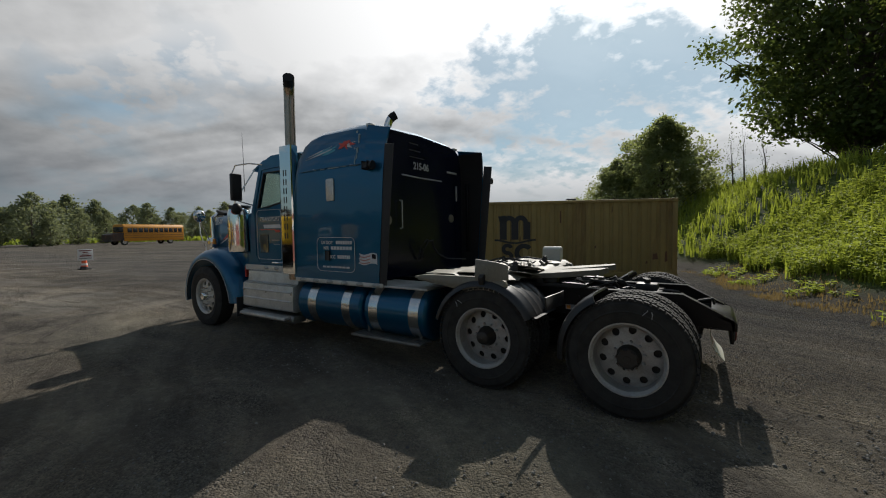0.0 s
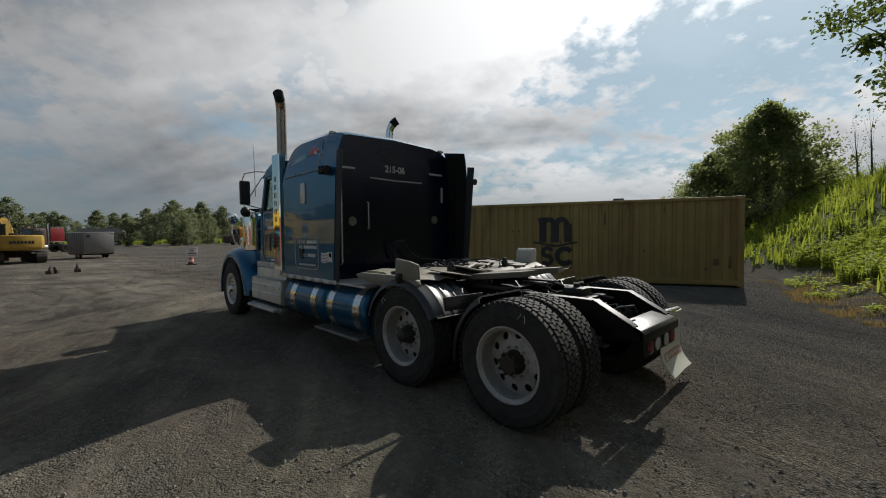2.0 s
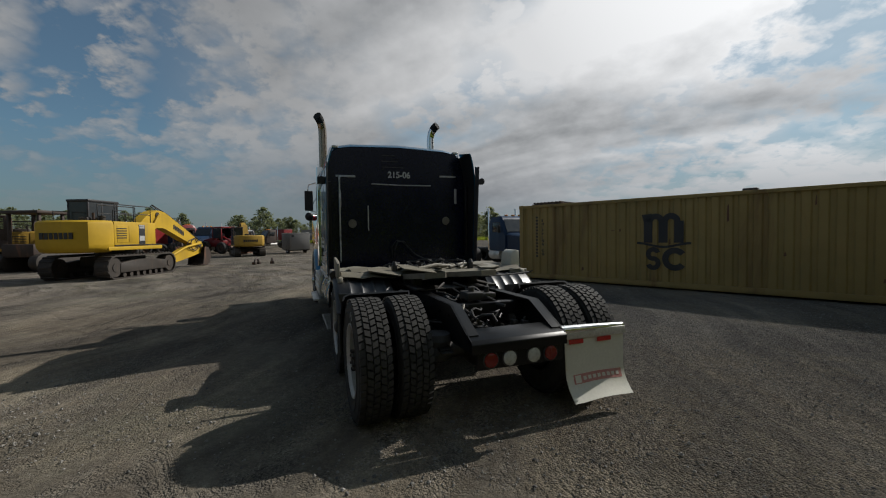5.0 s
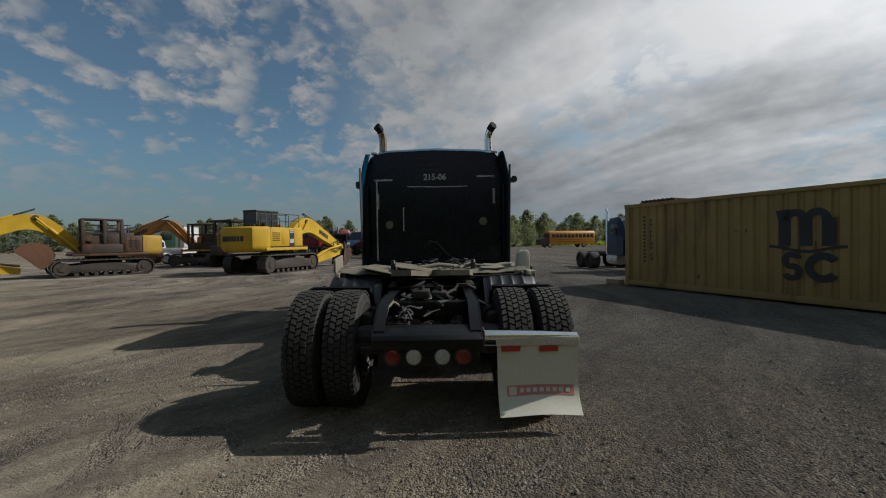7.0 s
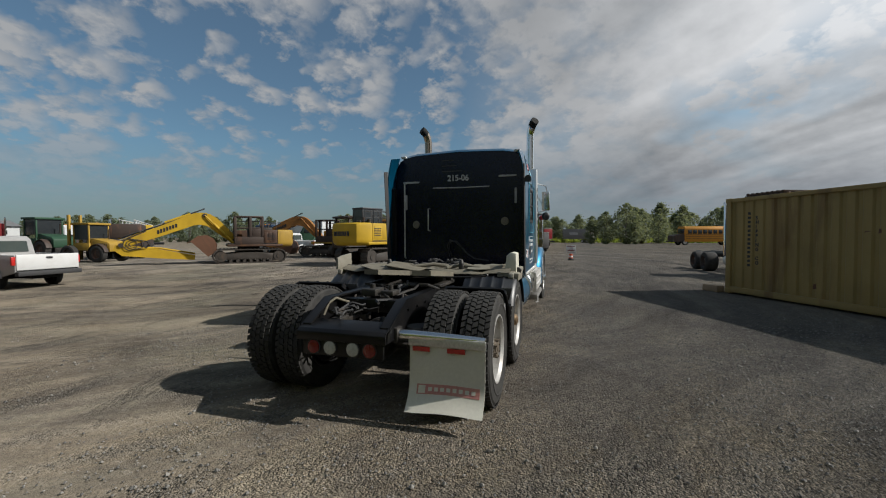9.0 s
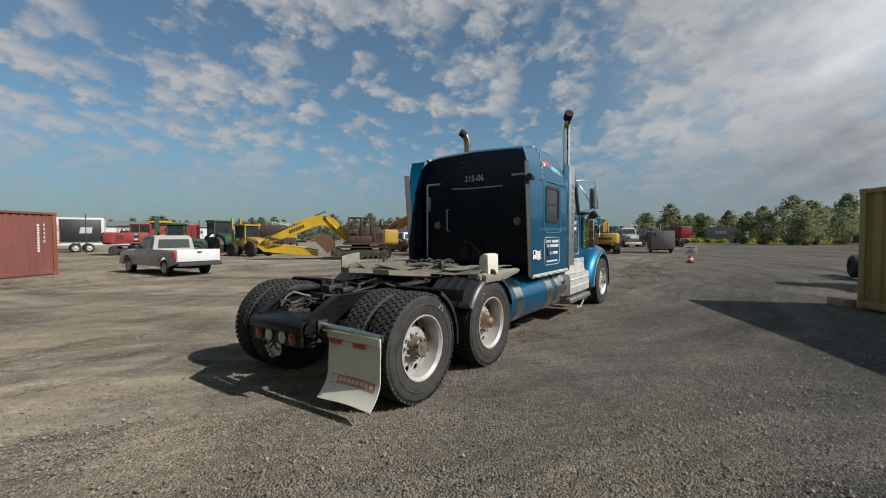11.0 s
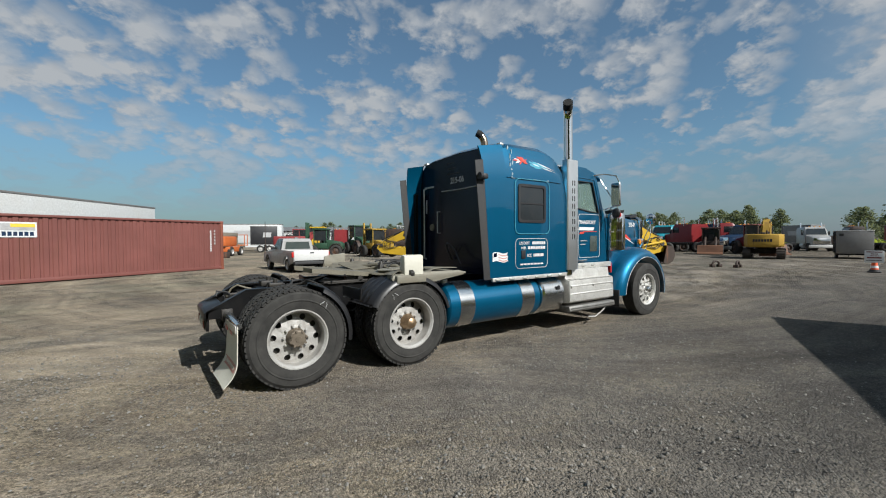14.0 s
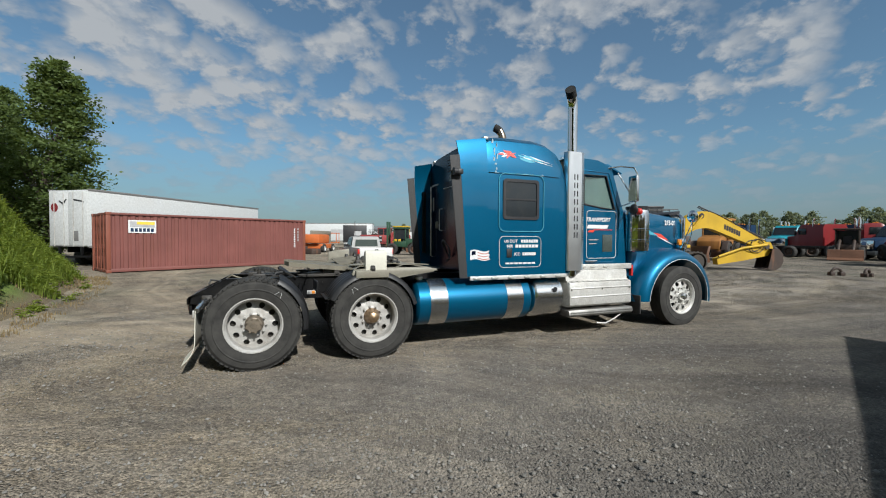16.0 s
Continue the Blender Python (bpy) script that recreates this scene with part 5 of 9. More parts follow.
    for s in (-1, 1):
        # lettered plate, kept as plain bars
        bm = bmesh.new()
        loop = [Vector((s * 1.178, y, z)) for y, z in rounded(3.06, 3.74, 1.06, 1.49, 0.07)]
        tube(bm, loop + loop[:1], 0.0035, 6)
        d = part("lettered_plate", bm, M["letter"], sleeper, "thin white outline round rows of white print")
        rot = Matrix(((0, 0, s, 0), (s, 0, 0, 0), (0, 1, 0, 0), (0, 0, 0, 1)))
        for z, y0, y1, h, word, wide in ((1.405, 3.14, 3.70, 0.042, "US DOT", 0.25), (1.335, 3.18, 3.70, 0.042, "NIR", 0.12), (1.225, 3.30, 3.66, 0.042, "ICC", 0.115), (1.105, 3.14, 3.66, 0.022, "", 0.0)):
            if word:
                yw = y0 if s > 0 else 6.8 - y0
                part("plate_lettering", lettering(word, h, M["letter"], Matrix.Translation((s * 1.174, yw, z)) @ rot, 0.001), None, d)
            n = 7
            step = (y1 - y0 - wide - 0.02) / n
            for k in range(n):
                bm = bmesh.new()
                ya = y0 + wide + 0.02 + step * k
                ya = ya if s > 0 else 6.8 - ya - step * 0.78
                box(bm, s * 1.172, s * 1.176, ya, ya + step * 0.78, z, z + h)
                part("printed_bar", bm, M["letter"], d)
        bm = bmesh.new()
        box(bm, s * 1.168, s * 1.185, 3.18 if s > 0 else 3.50, 3.26 if s > 0 else 3.58, 1.20, 1.32, 0.006)
        part("door_latch", bm, M["ink"], d)
        # small waving flag sticker with a ragged fly end
        y0 = 2.62 if s > 0 else 2.70

        def flag(nm, u0, u1, v0, v1, mat, lift, parent, label="", ragged=0.0):
            b = bmesh.new()
            us, ends = [u0 + (u1 - u0) * k / 10 for k in range(11)], (0.0, 0.7, 0.2, 1.0, 0.4)
            vs = [v0 + (v1 - v0) * k / 4 for k in range(5)]

            def at(u, v):
                w = u - ragged * ends[min(4, int(round((v - v0) / (v1 - v0) * 4)))] * max(0.0, (u - u0) / (u1 - u0) - 0.7) / 0.3
                return Vector((s * 1.1755, y0 + 0.30 * w, 1.165 + 0.125 * v + 0.016 * math.sin(6.0 * w + 0.4) + 0.012 * w))
            quad_grid(b, us, vs, at)
            g = bmesh.ops.extrude_face_region(b, geom=b.faces[:])
            bmesh.ops.translate(b, vec=(s * lift, 0, 0), verts=[e for e in g["geom"] if isinstance(e, bmesh.types.BMVert)])
            return part(nm, b, M[mat], parent, label)
        st = flag("flag_sticker", 0.0, 1.0, 0.0, 1.0, "letter", 0.002, sleeper, "waving white, red and blue flag sticker", 0.12)
        for k in range(3):
            flag("sticker_stripe", 0.36, 0.95, 0.10 + 0.30 * k, 0.20 + 0.30 * k, "faded", 0.004, st, "", 0.1)
        flag("sticker_canton", 0.06, 0.26, 0.46, 0.88, "navy", 0.004, st)
        # painted swoosh high on the side
        def skin(z):
            k = max(0.0, (z - 2.27) / 0.61)
            return 1.17 - 0.05 * min(k, 0.3) - 0.11 * min(0.32, max(0.0, k - 0.3)) - 0.25 * max(0.0, k - 0.62) + 0.004

        def streak(nm, mat, pts, lift):
            b = bmesh.new()
            b.faces.new([b.verts.new((s * skin(z), y, z)) for y, z in pts])
            g = bmesh.ops.extrude_face_region(b, geom=b.faces[:])
            bmesh.ops.translate(b, vec=(s * (0.003 + lift), 0, 0), verts=[e for e in g["geom"] if isinstance(e, bmesh.types.BMVert)])
            part(nm, b, M[mat], sleeper)
        for mat, y0, z0, y1, z1, w0 in (("teal", 3.38, 2.63, 3.80, 2.545, 0.03), ("letter", 3.42, 2.655, 3.96, 2.53, 0.008), ("letter", 3.46, 2.60, 3.96, 2.505, 0.008), ("teal", 3.40, 2.58, 3.66, 2.535, 0.02)):
            ym, zm = (y0 + y1) / 2, (z0 + z1) / 2
            streak("painted_streak", mat, [(y0, z0 - w0 * 0.3), (ym, zm - w0), (y1, z1), (ym, zm + w0), (y0, z0 + w0)], 0.0)
        for k, (ang, L, w0, mat) in enumerate(((175, 0.26, 0.022, "letter"), (188, 0.20, 0.024, "decal_red"), (205, 0.16, 0.02, "letter"), (235, 0.10, 0.022, "decal_red"), (20, 0.16, 0.03, "decal_red"), (70, 0.07, 0.024, "letter_grey"), (330, 0.12, 0.028, "decal_red"), (100, 0.06, 0.03, "decal_red"), (160, 0.12, 0.03, "decal_red"))):
            c, s1, cy, cz = math.cos(radians(ang)), math.sin(radians(ang)), 3.24, 2.645
            streak("painted_petal", mat, [(cy - w0 * s1, cz + w0 * c), (cy + L * 0.55 * c - w0 * 0.8 * s1, cz + L * 0.55 * s1 + w0 * 0.8 * c), (cy + L * c, cz + L * s1), (cy + L * 0.5 * c + w0 * s1, cz + L * 0.5 * s1 - w0 * c), (cy + w0 * s1, cz - w0 * c)], 0.0008 * k)
        # air fairing carries the side on past the back wall, with a rubber strip behind
        late = 0.0 if s > 0 else 0.10
        rows = []
        for z in (0.95, 1.4, 1.9, 2.27, 2.44, 2.58, 2.70, 2.76):
            rear = 2.58 - 0.13 * (z - 0.95) / 1.8 + late
            rows.append((z, rear, skin(z)))
        bm = bmesh.new()
        quad_grid(bm, list(range(len(rows))), [0.0, 0.5, 1.0], lambda i, f: Vector((s * rows[i][2], rows[i][1] + (2.885 - rows[i][1]) * f, rows[i][0] + (0.07 * f if rows[i][0] > 2.65 else 0))))
        geo = bmesh.ops.extrude_face_region(bm, geom=bm.faces[:])
        bmesh.ops.translate(bm, vec=(-s * 0.018, 0, 0), verts=[e for e in geo["geom"] if isinstance(e, bmesh.types.BMVert)])
        fx = part("side_fairing", bm, M["blue"], sleeper, "blue side fairing", 30)
        bm = bmesh.new()
        if s > 0:
            prism(bm, [(2.60, 0.93), (2.47, 0.93), (2.32, 2.54), (2.46, 2.56)], "x", 1.160, 1.172, 0.004)
            part("rubber_strip", bm, M["rubber"], fx, "grey-black rubber trailing strip")
        else:
            prism(bm, [(2.70, 0.93), (2.575, 0.93), (2.435, 2.54), (2.56, 2.56)], "x", -1.166, -1.154, 0.004)
            part("rubber_strip", bm, M["rubber"], fx, "grey-black rubber trailing strip")
        # added black sheet stands for the shade inside the blue +x fairing
        if s > 0:
            bm = bmesh.new()
            quad_grid(bm, list(range(len(rows))), [0.0, 0.5, 1.0], lambda i, f: Vector((s * (rows[i][2] - 0.024), rows[i][1] + 0.004 + (2.88 - rows[i][1]) * f, rows[i][0])))
            geo = bmesh.ops.extrude_face_region(bm, geom=bm.faces[:])
            bmesh.ops.translate(bm, vec=(-0.004, 0, 0), verts=[e for e in geo["geom"] if isinstance(e, bmesh.types.BMVert)])
            part("fairing_shade_sheet", bm, M["plastic"], fx, "black sheet for the shade inside the fairing", 30)
        bm = bmesh.new()
        box(bm, s * 1.10, s * 1.148, 2.72, 2.77, 1.2, 2.3, 0.01)
        part("fairing_brace", bm, M["black"], fx)
        bm = bmesh.new()
        yl = 2.40 if s > 0 else 2.74
        box(bm, s * 1.165, s * 1.265, yl, yl + 0.08, 2.29, 2.36, 0.015)
        cyl(bm, (s * 1.225, yl, 2.325), (s * 1.225, yl - 0.05, 2.325), 0.045, 0.05, seg=16)
        part("work_lamp", bm, M["ink"], fx, "small black work lamp")
    for s in (-1, 1):
        bm = bmesh.new()
        box(bm, s * 1.00 - 0.05, s * 1.00 + 0.05, 2.88, 2.95, 2.825, 2.865, 0.012)
        part("roof_cap", bm, M["alu"], sleeper, "scuffed corner cap")
    rng = random.Random(17)
    for s in (-1, 1):
        for k in range(9):
            z, y, h = 2.36 + 0.05 * k + rng.uniform(-0.02, 0.02), 3.02 + rng.uniform(-0.035, 0.035), rng.uniform(0.02, 0.07)
            w = rng.uniform(0.006, 0.018)
            kk = max(0.0, (z - 2.27) / 0.66)
            x = 1.17 - 0.05 * min(kk, 0.3) - 0.11 * min(0.32, max(0.0, kk - 0.3)) - 0.25 * max(0.0, kk - 0.62)
            bm = bmesh.new()
            prism(bm, [(y - w, z), (y + w * 0.5, z - h * 0.2), (y + w, z + h * 0.6), (y - w * 0.3, z + h)], "x", s * (x - 0.01), s * (x + 0.003))
            part("paint_scuff", bm, M["scuff"], sleeper)
        for k in range(7):
            y, w = 3.0 + 0.12 * k + rng.uniform(-0.05, 0.05), rng.uniform(0.02, 0.06)
            bm = bmesh.new()
            prism(bm, [(y - w, 2.352), (y + w, 2.350 + rng.uniform(0.0, 0.01)), (y + w * 0.7, 2.362 + rng.uniform(0.0, 0.014)), (y - w * 0.8, 2.366)], "x", s * 1.165, s * 1.1765)
            part("paint_scuff", bm, M["scuff"], sleeper)
    for s in (-1, 1):
        bm = bmesh.new()
        tube(bm, [(s * 1.174, 2.9, 2.36), (s * 1.174, 3.5, 2.37), (s * 1.173, 4.05, 2.35)], 0.006, 6)
        part("roof_seam", bm, M["blue"], sleeper)


def build_stacks(truck):
    for s in (-1, 1):
        bm = bmesh.new()
        x, y, r = s * 1.07, 4.36, 0.075
        pts = [(x, y, 0.9), (x, y, 2.0), (x, y, 3.38), (x + s * 0.003, y - 0.004, 3.44), (x + s * 0.014, y - 0.018, 3.51), (x + s * 0.036, y - 0.046, 3.575), (x + s * 0.066, y - 0.084, 3.62), (x + s * 0.10, y - 0.126, 3.65)]
        tube(bm, pts[:7], r, 24, cap=False)
        pipe = part("exhaust_pipe", bm, M["chrome"] if s > 0 else M["stack_dark"], truck, "tall chrome exhaust pipe with a sooty curved tip" if s > 0 else "tall sooty exhaust pipe with a curved tip", 50)
        bm = bmesh.new()
        tube(bm, pts[5:], r + 0.002, 24, cap=False)
        tube(bm, [Vector(pts[-3]), pts[-2], pts[-1]], r - 0.004, 24)
        part("pipe_mouth", bm, M["soot"], pipe)
        bm = bmesh.new()  # flat polished shield with folded edges
        prof = [(1.10, 4.185), (1.195, 4.185), (1.21, 4.20), (1.21, 4.43), (1.20, 4.45), (1.14, 4.53), (1.135, 4.525), (1.195, 4.445), (1.203, 4.43), (1.203, 4.203), (1.192, 4.192), (1.10, 4.192)]
        loft(bm, [[Vector((s * px, py, z)) for px, py in prof] for z in (0.99, 1.0, 2.73, 2.74)])
        sh = part("heat_shield", bm, M["shield" if s > 0 else "mirror"], pipe, "mirror-polished exhaust shield with cut-out marks", 12)
        for k in range(8):
            z, yc = 2.33 - 0.122 * k, 4.33
            for ya, yb in ((-0.036, -0.018), (0.016, 0.034)):
                bm = bmesh.new()
                prism(bm, [(yc + ya, z), (yc + yb, z), (yc + yb, z + 0.08), (yc + ya, z + 0.08)], "x", s * 1.205, s * 1.2125)
                part("cutout_mark", bm, M["ink"], sh)
        for k in range(26):
            for q in range(2):
                bm = bmesh.new()
                yy, xx = 4.475 + 0.025 * q, 1.178 - 0.0195 * q
                cyl(bm, (s * (xx - 0.006), yy, 1.45 + 0.035 * k), (s * (xx + 0.004), yy + 0.003, 1.45 + 0.035 * k), 0.008, seg=6)
                part("vent_hole", bm, M["ink"], sh)
        bm = bmesh.new()
        for z in (1.1, 2.5):
            box(bm, s * 0.98 - 0.04, s * 0.98 + 0.04, y - 0.05, y + 0.05, z, z + 0.05, 0.006)
        part("stack_bracket", bm, M["steel"], pipe)


def build_cab(truck):
    hw = 1.03
    bm = bmesh.new()
    for s in (-1, 1):  # door side with the window opening
        outer = [(4.24, 0.98), (5.50, 0.98), (5.42, 1.88), (5.18, 2.56), (4.24, 2.66)]
        inner = [(4.62, 2.0), (5.0, 1.945), (5.24, 1.93), (5.06, 2.45), (4.62, 2.45)]
        o = [bm.verts.new((s * hw, y, z)) for y, z in outer]
        i = [bm.verts.new((s * hw, y, z)) for y, z in inner]
        ib = [bm.verts.new((s * (hw - 0.05), y, z)) for y, z in inner]
        for k in range(5):
            bm.faces.new((o[k], o[(k + 1) % 5], i[(k + 1) % 5], i[k]))
            bm.faces.new((i[k], i[(k + 1) % 5], ib[(k + 1) % 5], ib[k]))
    # roof, cowl and floor
    roof = [(4.24, 2.66), (4.5, 2.70), (4.88, 2.69), (5.10, 2.62), (5.18, 2.56)]
    for (ya, za), (yb, zb) in zip(roof, roof[1:]):
        bm.faces.new([bm.verts.new(p) for p in ((-hw, ya, za), (hw, ya, za), (hw, yb, zb), (-hw, yb, zb))])
    for (ya, za), (yb, zb) in (((5.50, 0.98), (5.42, 1.88)), ((4.24, 0.98), (5.50, 0.98))):
        bm.faces.new([bm.verts.new(p) for p in ((-hw, ya, za), (hw, ya, za), (hw, yb, zb), (-hw, yb, zb))])
    for s in (-1, 1):
        bm.faces.new([bm.verts.new((s * hw, y, z)) for y, z in roof])
    bmesh.ops.remove_doubles(bm, verts=bm.verts, dist=0.002)
    cab = part("cab", bm, M["blue"], truck, "blue metallic conventional cab", 30)
    bm = bmesh.new()
    bm.faces.new([bm.verts.new(p) for p in ((-0.97, 5.42, 1.90), (0.97, 5.42, 1.90), (0.95, 5.19, 2.54), (-0.95, 5.19, 2.54))])
    g = bmesh.ops.extrude_face_region(bm, geom=bm.faces[:])
    bmesh.ops.translate(bm, vec=(0, 0.006, 0.004), verts=[e for e in g["geom"] if isinstance(e, bmesh.types.BMVert)])
    part("windscreen", bm, M["glass"], cab, "tinted windscreen").visible_shadow = False
    bm = bmesh.new()
    for s in (-1, 0, 1):
        tube(bm, [(s * 0.99, 5.43, 1.88), (s * 0.97, 5.19, 2.55)], 0.03 if s else 0.015, 8)
    part("windscreen_post", bm, M["blue"], cab)
    bm = bmesh.new()
    prism(bm, [(5.08, 2.64), (5.14, 2.66), (5.44, 2.53), (5.42, 2.51)], "x", -0.98, 0.98, 0.006)
    part("sun_visor", bm, M["blue"], cab, "blue drop visor")
    bm = bmesh.new()
    box(bm, -0.85, 0.85, 4.4, 4.42, 1.0, 2.0)
    box(bm, -0.75, -0.25, 4.55, 5.0, 1.1, 1.45, 0.05)
    box(bm, -0.75, -0.25, 4.45, 4.6, 1.4, 2.15, 0.05)
    box(bm, 0.25, 0.75, 4.55, 5.0, 1.1, 1.45, 0.05)
    box(bm, 0.25, 0.75, 4.45, 4.6, 1.4, 2.15, 0.05)
    box(bm, -0.95, 0.95, 5.1, 5.38, 1.1, 1.84, 0.04)
    part("cab_interior", bm, M["inner"], cab, "dark seats and dashboard")
    bm = bmesh.new()
    tube(bm, [(-0.5 + 0.22 * math.cos(a), 5.0 + 0.08 * math.sin(a), 1.85 + 0.2 * math.sin(a)) for a in [2 * math.pi * k / 20 for k in range(21)]], 0.014, 6)
    part("steering_wheel", bm, M["inner"], cab)
    for k in range(5):
        bm = bmesh.new()
        bmesh.ops.create_uvsphere(bm, u_segments=10, v_segments=8, radius=0.05, matrix=Matrix.Translation((-0.7 + 0.35 * k, 5.02, 2.69)) @ Matrix.Diagonal((0.9, 1.5, 0.8, 1)))
        part("roof_lamp", bm, M["amber"], cab)
    bm = bmesh.new()
    for s in (-1, 1):
        tube(bm, [(s * 0.62, 4.5, 2.76), (s * 0.62, 5.0, 2.75)], [0.025, 0.04], 12)
        cyl(bm, (s * 0.62, 4.75, 2.69), (s * 0.62, 4.75, 2.75), 0.012, seg=8)
    part("air_horn", bm, M["chrome"], cab, "chrome roof horn")
    for s in (-1, 1):
        bm = bmesh.new()
        bm.faces.new([bm.verts.new((s * (hw - 0.025), y, z)) for y, z in [(4.61, 1.99), (5.0, 1.935), (5.25, 1.92), (5.065, 2.46), (4.61, 2.46)]])
        g = bmesh.ops.extrude_face_region(bm, geom=bm.faces[:])
        bmesh.ops.translate(bm, vec=(s * 0.005, 0, 0), verts=[e for e in g["geom"] if isinstance(e, bmesh.types.BMVert)])
        bmd = bmesh.new()
        loop = [Vector((s * (hw + 0.002), y, z)) for y, z in [(4.56, 1.10), (5.22, 1.10), (5.32, 1.2), (5.33, 1.90), (5.11, 2.50), (4.60, 2.52), (4.56, 2.48)]]
        tube(bmd, loop + loop[:1], 0.009, 6)
        door = part("door", bmd, M["blue"], cab, "blue cab door seam with white lettering")
        part("door_glass", bm, M["glass"], door, "greenish side glass").visible_shadow = False
        bm = bmesh.new()
        loop = [Vector((s * (hw + 0.004), y, z)) for y, z in [(4.62, 2.0), (5.0, 1.945), (5.24, 1.93), (5.06, 2.45), (4.62, 2.45)]]
        tube(bm, loop + loop[:1], 0.014, 6)
        part("window_seal", bm, M["ink"], door)
        bm = bmesh.new()
        box(bm, s * hw, s * (hw + 0.006), 5.00, 5.20, 1.26, 1.53, 0.002)
        part("lower_window", bm, M["clear_window"], door, "small greenish lower window")
        bm = bmesh.new()
        loop = [Vector((s * (hw + 0.006), y, z)) for y, z in rounded(4.68, 5.27, 1.16, 1.9, 0.05)]
        tube(bm, loop + loop[:1], 0.004, 6)
        part("pinstripe", bm, M["letter"], door)
        rot = Matrix(((0, 0, s, 0), (s, 0, 0, 0), (0, 1, 0, 0), (0, 0, 0, 1)))
        place = Matrix.Translation((s * (hw + 0.004), 4.66 if s > 0 else 5.20, 1.735)) @ rot
        part("door_lettering", lettering("TRANSPORT", 0.062, M["letter"], place, 0.002, 0.2), None, door)
        for k, (y0, y1, z, h, mt) in enumerate(((4.68, 5.12, 1.625, 0.055, "letter"), (4.80, 5.2, 1.60, 0.010, "decal_red"), (4.70, 4.84, 1.565, 0.035, "decal_red"), (4.72, 4.92, 1.44, 0.014, "letter_grey"), (4.72, 4.88, 1.38, 0.014, "letter_grey"))):
            bm = bmesh.new()
            prism(bm, [(y0, z), (y1 - 0.03, z), (y1, z + h), (y0 + 0.03, z + h)], "x", s * (hw + 0.003), s * (hw + 0.006 + 0.001 * k))
            part("painted_mark", bm, M[mt], door)
        bm = bmesh.new()
        tube(bm, [(s * (hw + 0.01), 4.66, 1.12), (s * (hw + 0.05), 4.70, 1.12), (s * (hw + 0.05), 4.85, 1.12), (s * (hw + 0.01), 4.88, 1.12)], 0.012, 8)
        part("door_handle", bm, M["chrome"], door)
        # kick strip under the door
        bm = bmesh.new()
        box(bm, s * hw - 0.02, s * hw + 0.02, 4.50, 5.60, 0.985, 1.07, 0.006)
        kick = part("kick_strip", bm, M["alu"], cab)
        for y in (4.60, 4.80, 5.05):
            bm = bmesh.new()
            bmesh.ops.create_uvsphere(bm, u_segments=12, v_segments=8, radius=0.055, matrix=Matrix.Translation((s * (hw + 0.02), y, 1.03)) @ Matrix.Diagonal((0.4, 1, 0.45, 1)))
            part("marker_lamp", bm, M["lens"], kick)
        # mirror on its bars
        bm = bmesh.new()
        mx, my = s * 1.31, 5.36
        tube(bm, [(s * 1.02, 5.1, 2.58), (s * 1.15, 5.25, 2.60), (mx, my, 2.56), (mx + s * 0.02, my + 0.06, 2.45), (mx, my + 0.03, 1.96), (s * 1.12, 5.5, 1.93), (s * 1.0, 5.62, 1.92)], 0.011, 8)
        tube(bm, [(s * 1.03, 5.3, 2.52), (mx, my + 0.03, 2.04)], 0.010, 8)
        tube(bm, [(s * 1.03, 5.35, 1.98), (mx, my + 0.02, 2.05)], 0.010, 8)
        mir = part("mirror", bm, M["steel"], cab, "mirror on tubular steel arms")
        bm = bmesh.new()
        box(bm, mx - 0.085, mx + 0.085, my - 0.03, my + 0.03, 2.04, 2.44, 0.018, 3)
        part("mirror_head", bm, M["steel" if s > 0 else "ink"], mir, "tall rectangular mirror head")
        bm = bmesh.new()
        box(bm, mx - 0.075, mx + 0.075, my - 0.034, my - 0.028, 2.05, 2.43)
        part("mirror_glass", bm, M["ink" if s < 0 else "chrome"], mir)
        bm = bmesh.new()
        bmesh.ops.create_uvsphere(bm, u_segments=16, v_segments=10, radius=0.085, matrix=Matrix.Translation((mx, my, 1.92)) @ Matrix.Diagonal((1, 0.45, 1, 1)))
        part("convex_mirror", bm, M["ink"], mir)
        # round air cleaner
        bm = bmesh.new()
        cx, cy, r = s * 1.05, 5.70, 0.19
        n = 32
        rings = []
        for z, k in ((1.25, 0.82), (1.27, 0.98), (1.30, 1.0), (1.42, 1.0), (1.425, 1.03), (1.45, 1.03), (1.455, 1.0), (1.60, 1.0), (1.605, 1.03), (1.63, 1.03), (1.635, 1.0), (1.84, 1.0), (1.88, 0.98), (1.93, 0.9), (1.95, 0.7)):
            rings.append([Vector((cx + r * k * math.cos(2 * math.pi * q / n), cy + r * k * math.sin(2 * math.pi * q / n), z)) for q in range(n)])
        loft(bm, rings)
        ac = part("air_cleaner", bm, M["chrome"], cab, "round polished air cleaner canister", 40)
        bm = bmesh.new()
        cyl(bm, (cx, cy, 1.9), (cx, cy, 1.99), 0.15, 0.17, seg=28)
        part("intake_cap", bm, M["ink"], ac)
        bm = bmesh.new()
        bmesh.ops.create_uvsphere(bm, u_segments=14, v_segments=10, radius=0.055, matrix=Matrix.Translation((cx + s * 0.16, cy - 0.12, 1.90)))
        part("side_lamp", bm, M["red"], ac)
        # side panel below the windscreen
        bm = bmesh.new()
        box(bm, s * 0.86 - 0.08, s * 0.86 + 0.10, 5.60, 5.72, 0.9, 1.9, 0.02)
        part("cowl", bm, M["blue"], cab)
    bm = bmesh.new()
    tube(bm, [(-1.08, 5.50, 2.2), (-1.085, 5.50, 2.7), (-1.10, 5.49, 3.1)], [0.006, 0.004, 0.002], 6)
    part("antenna", bm, M["ink"], cab, "thin whip antenna")


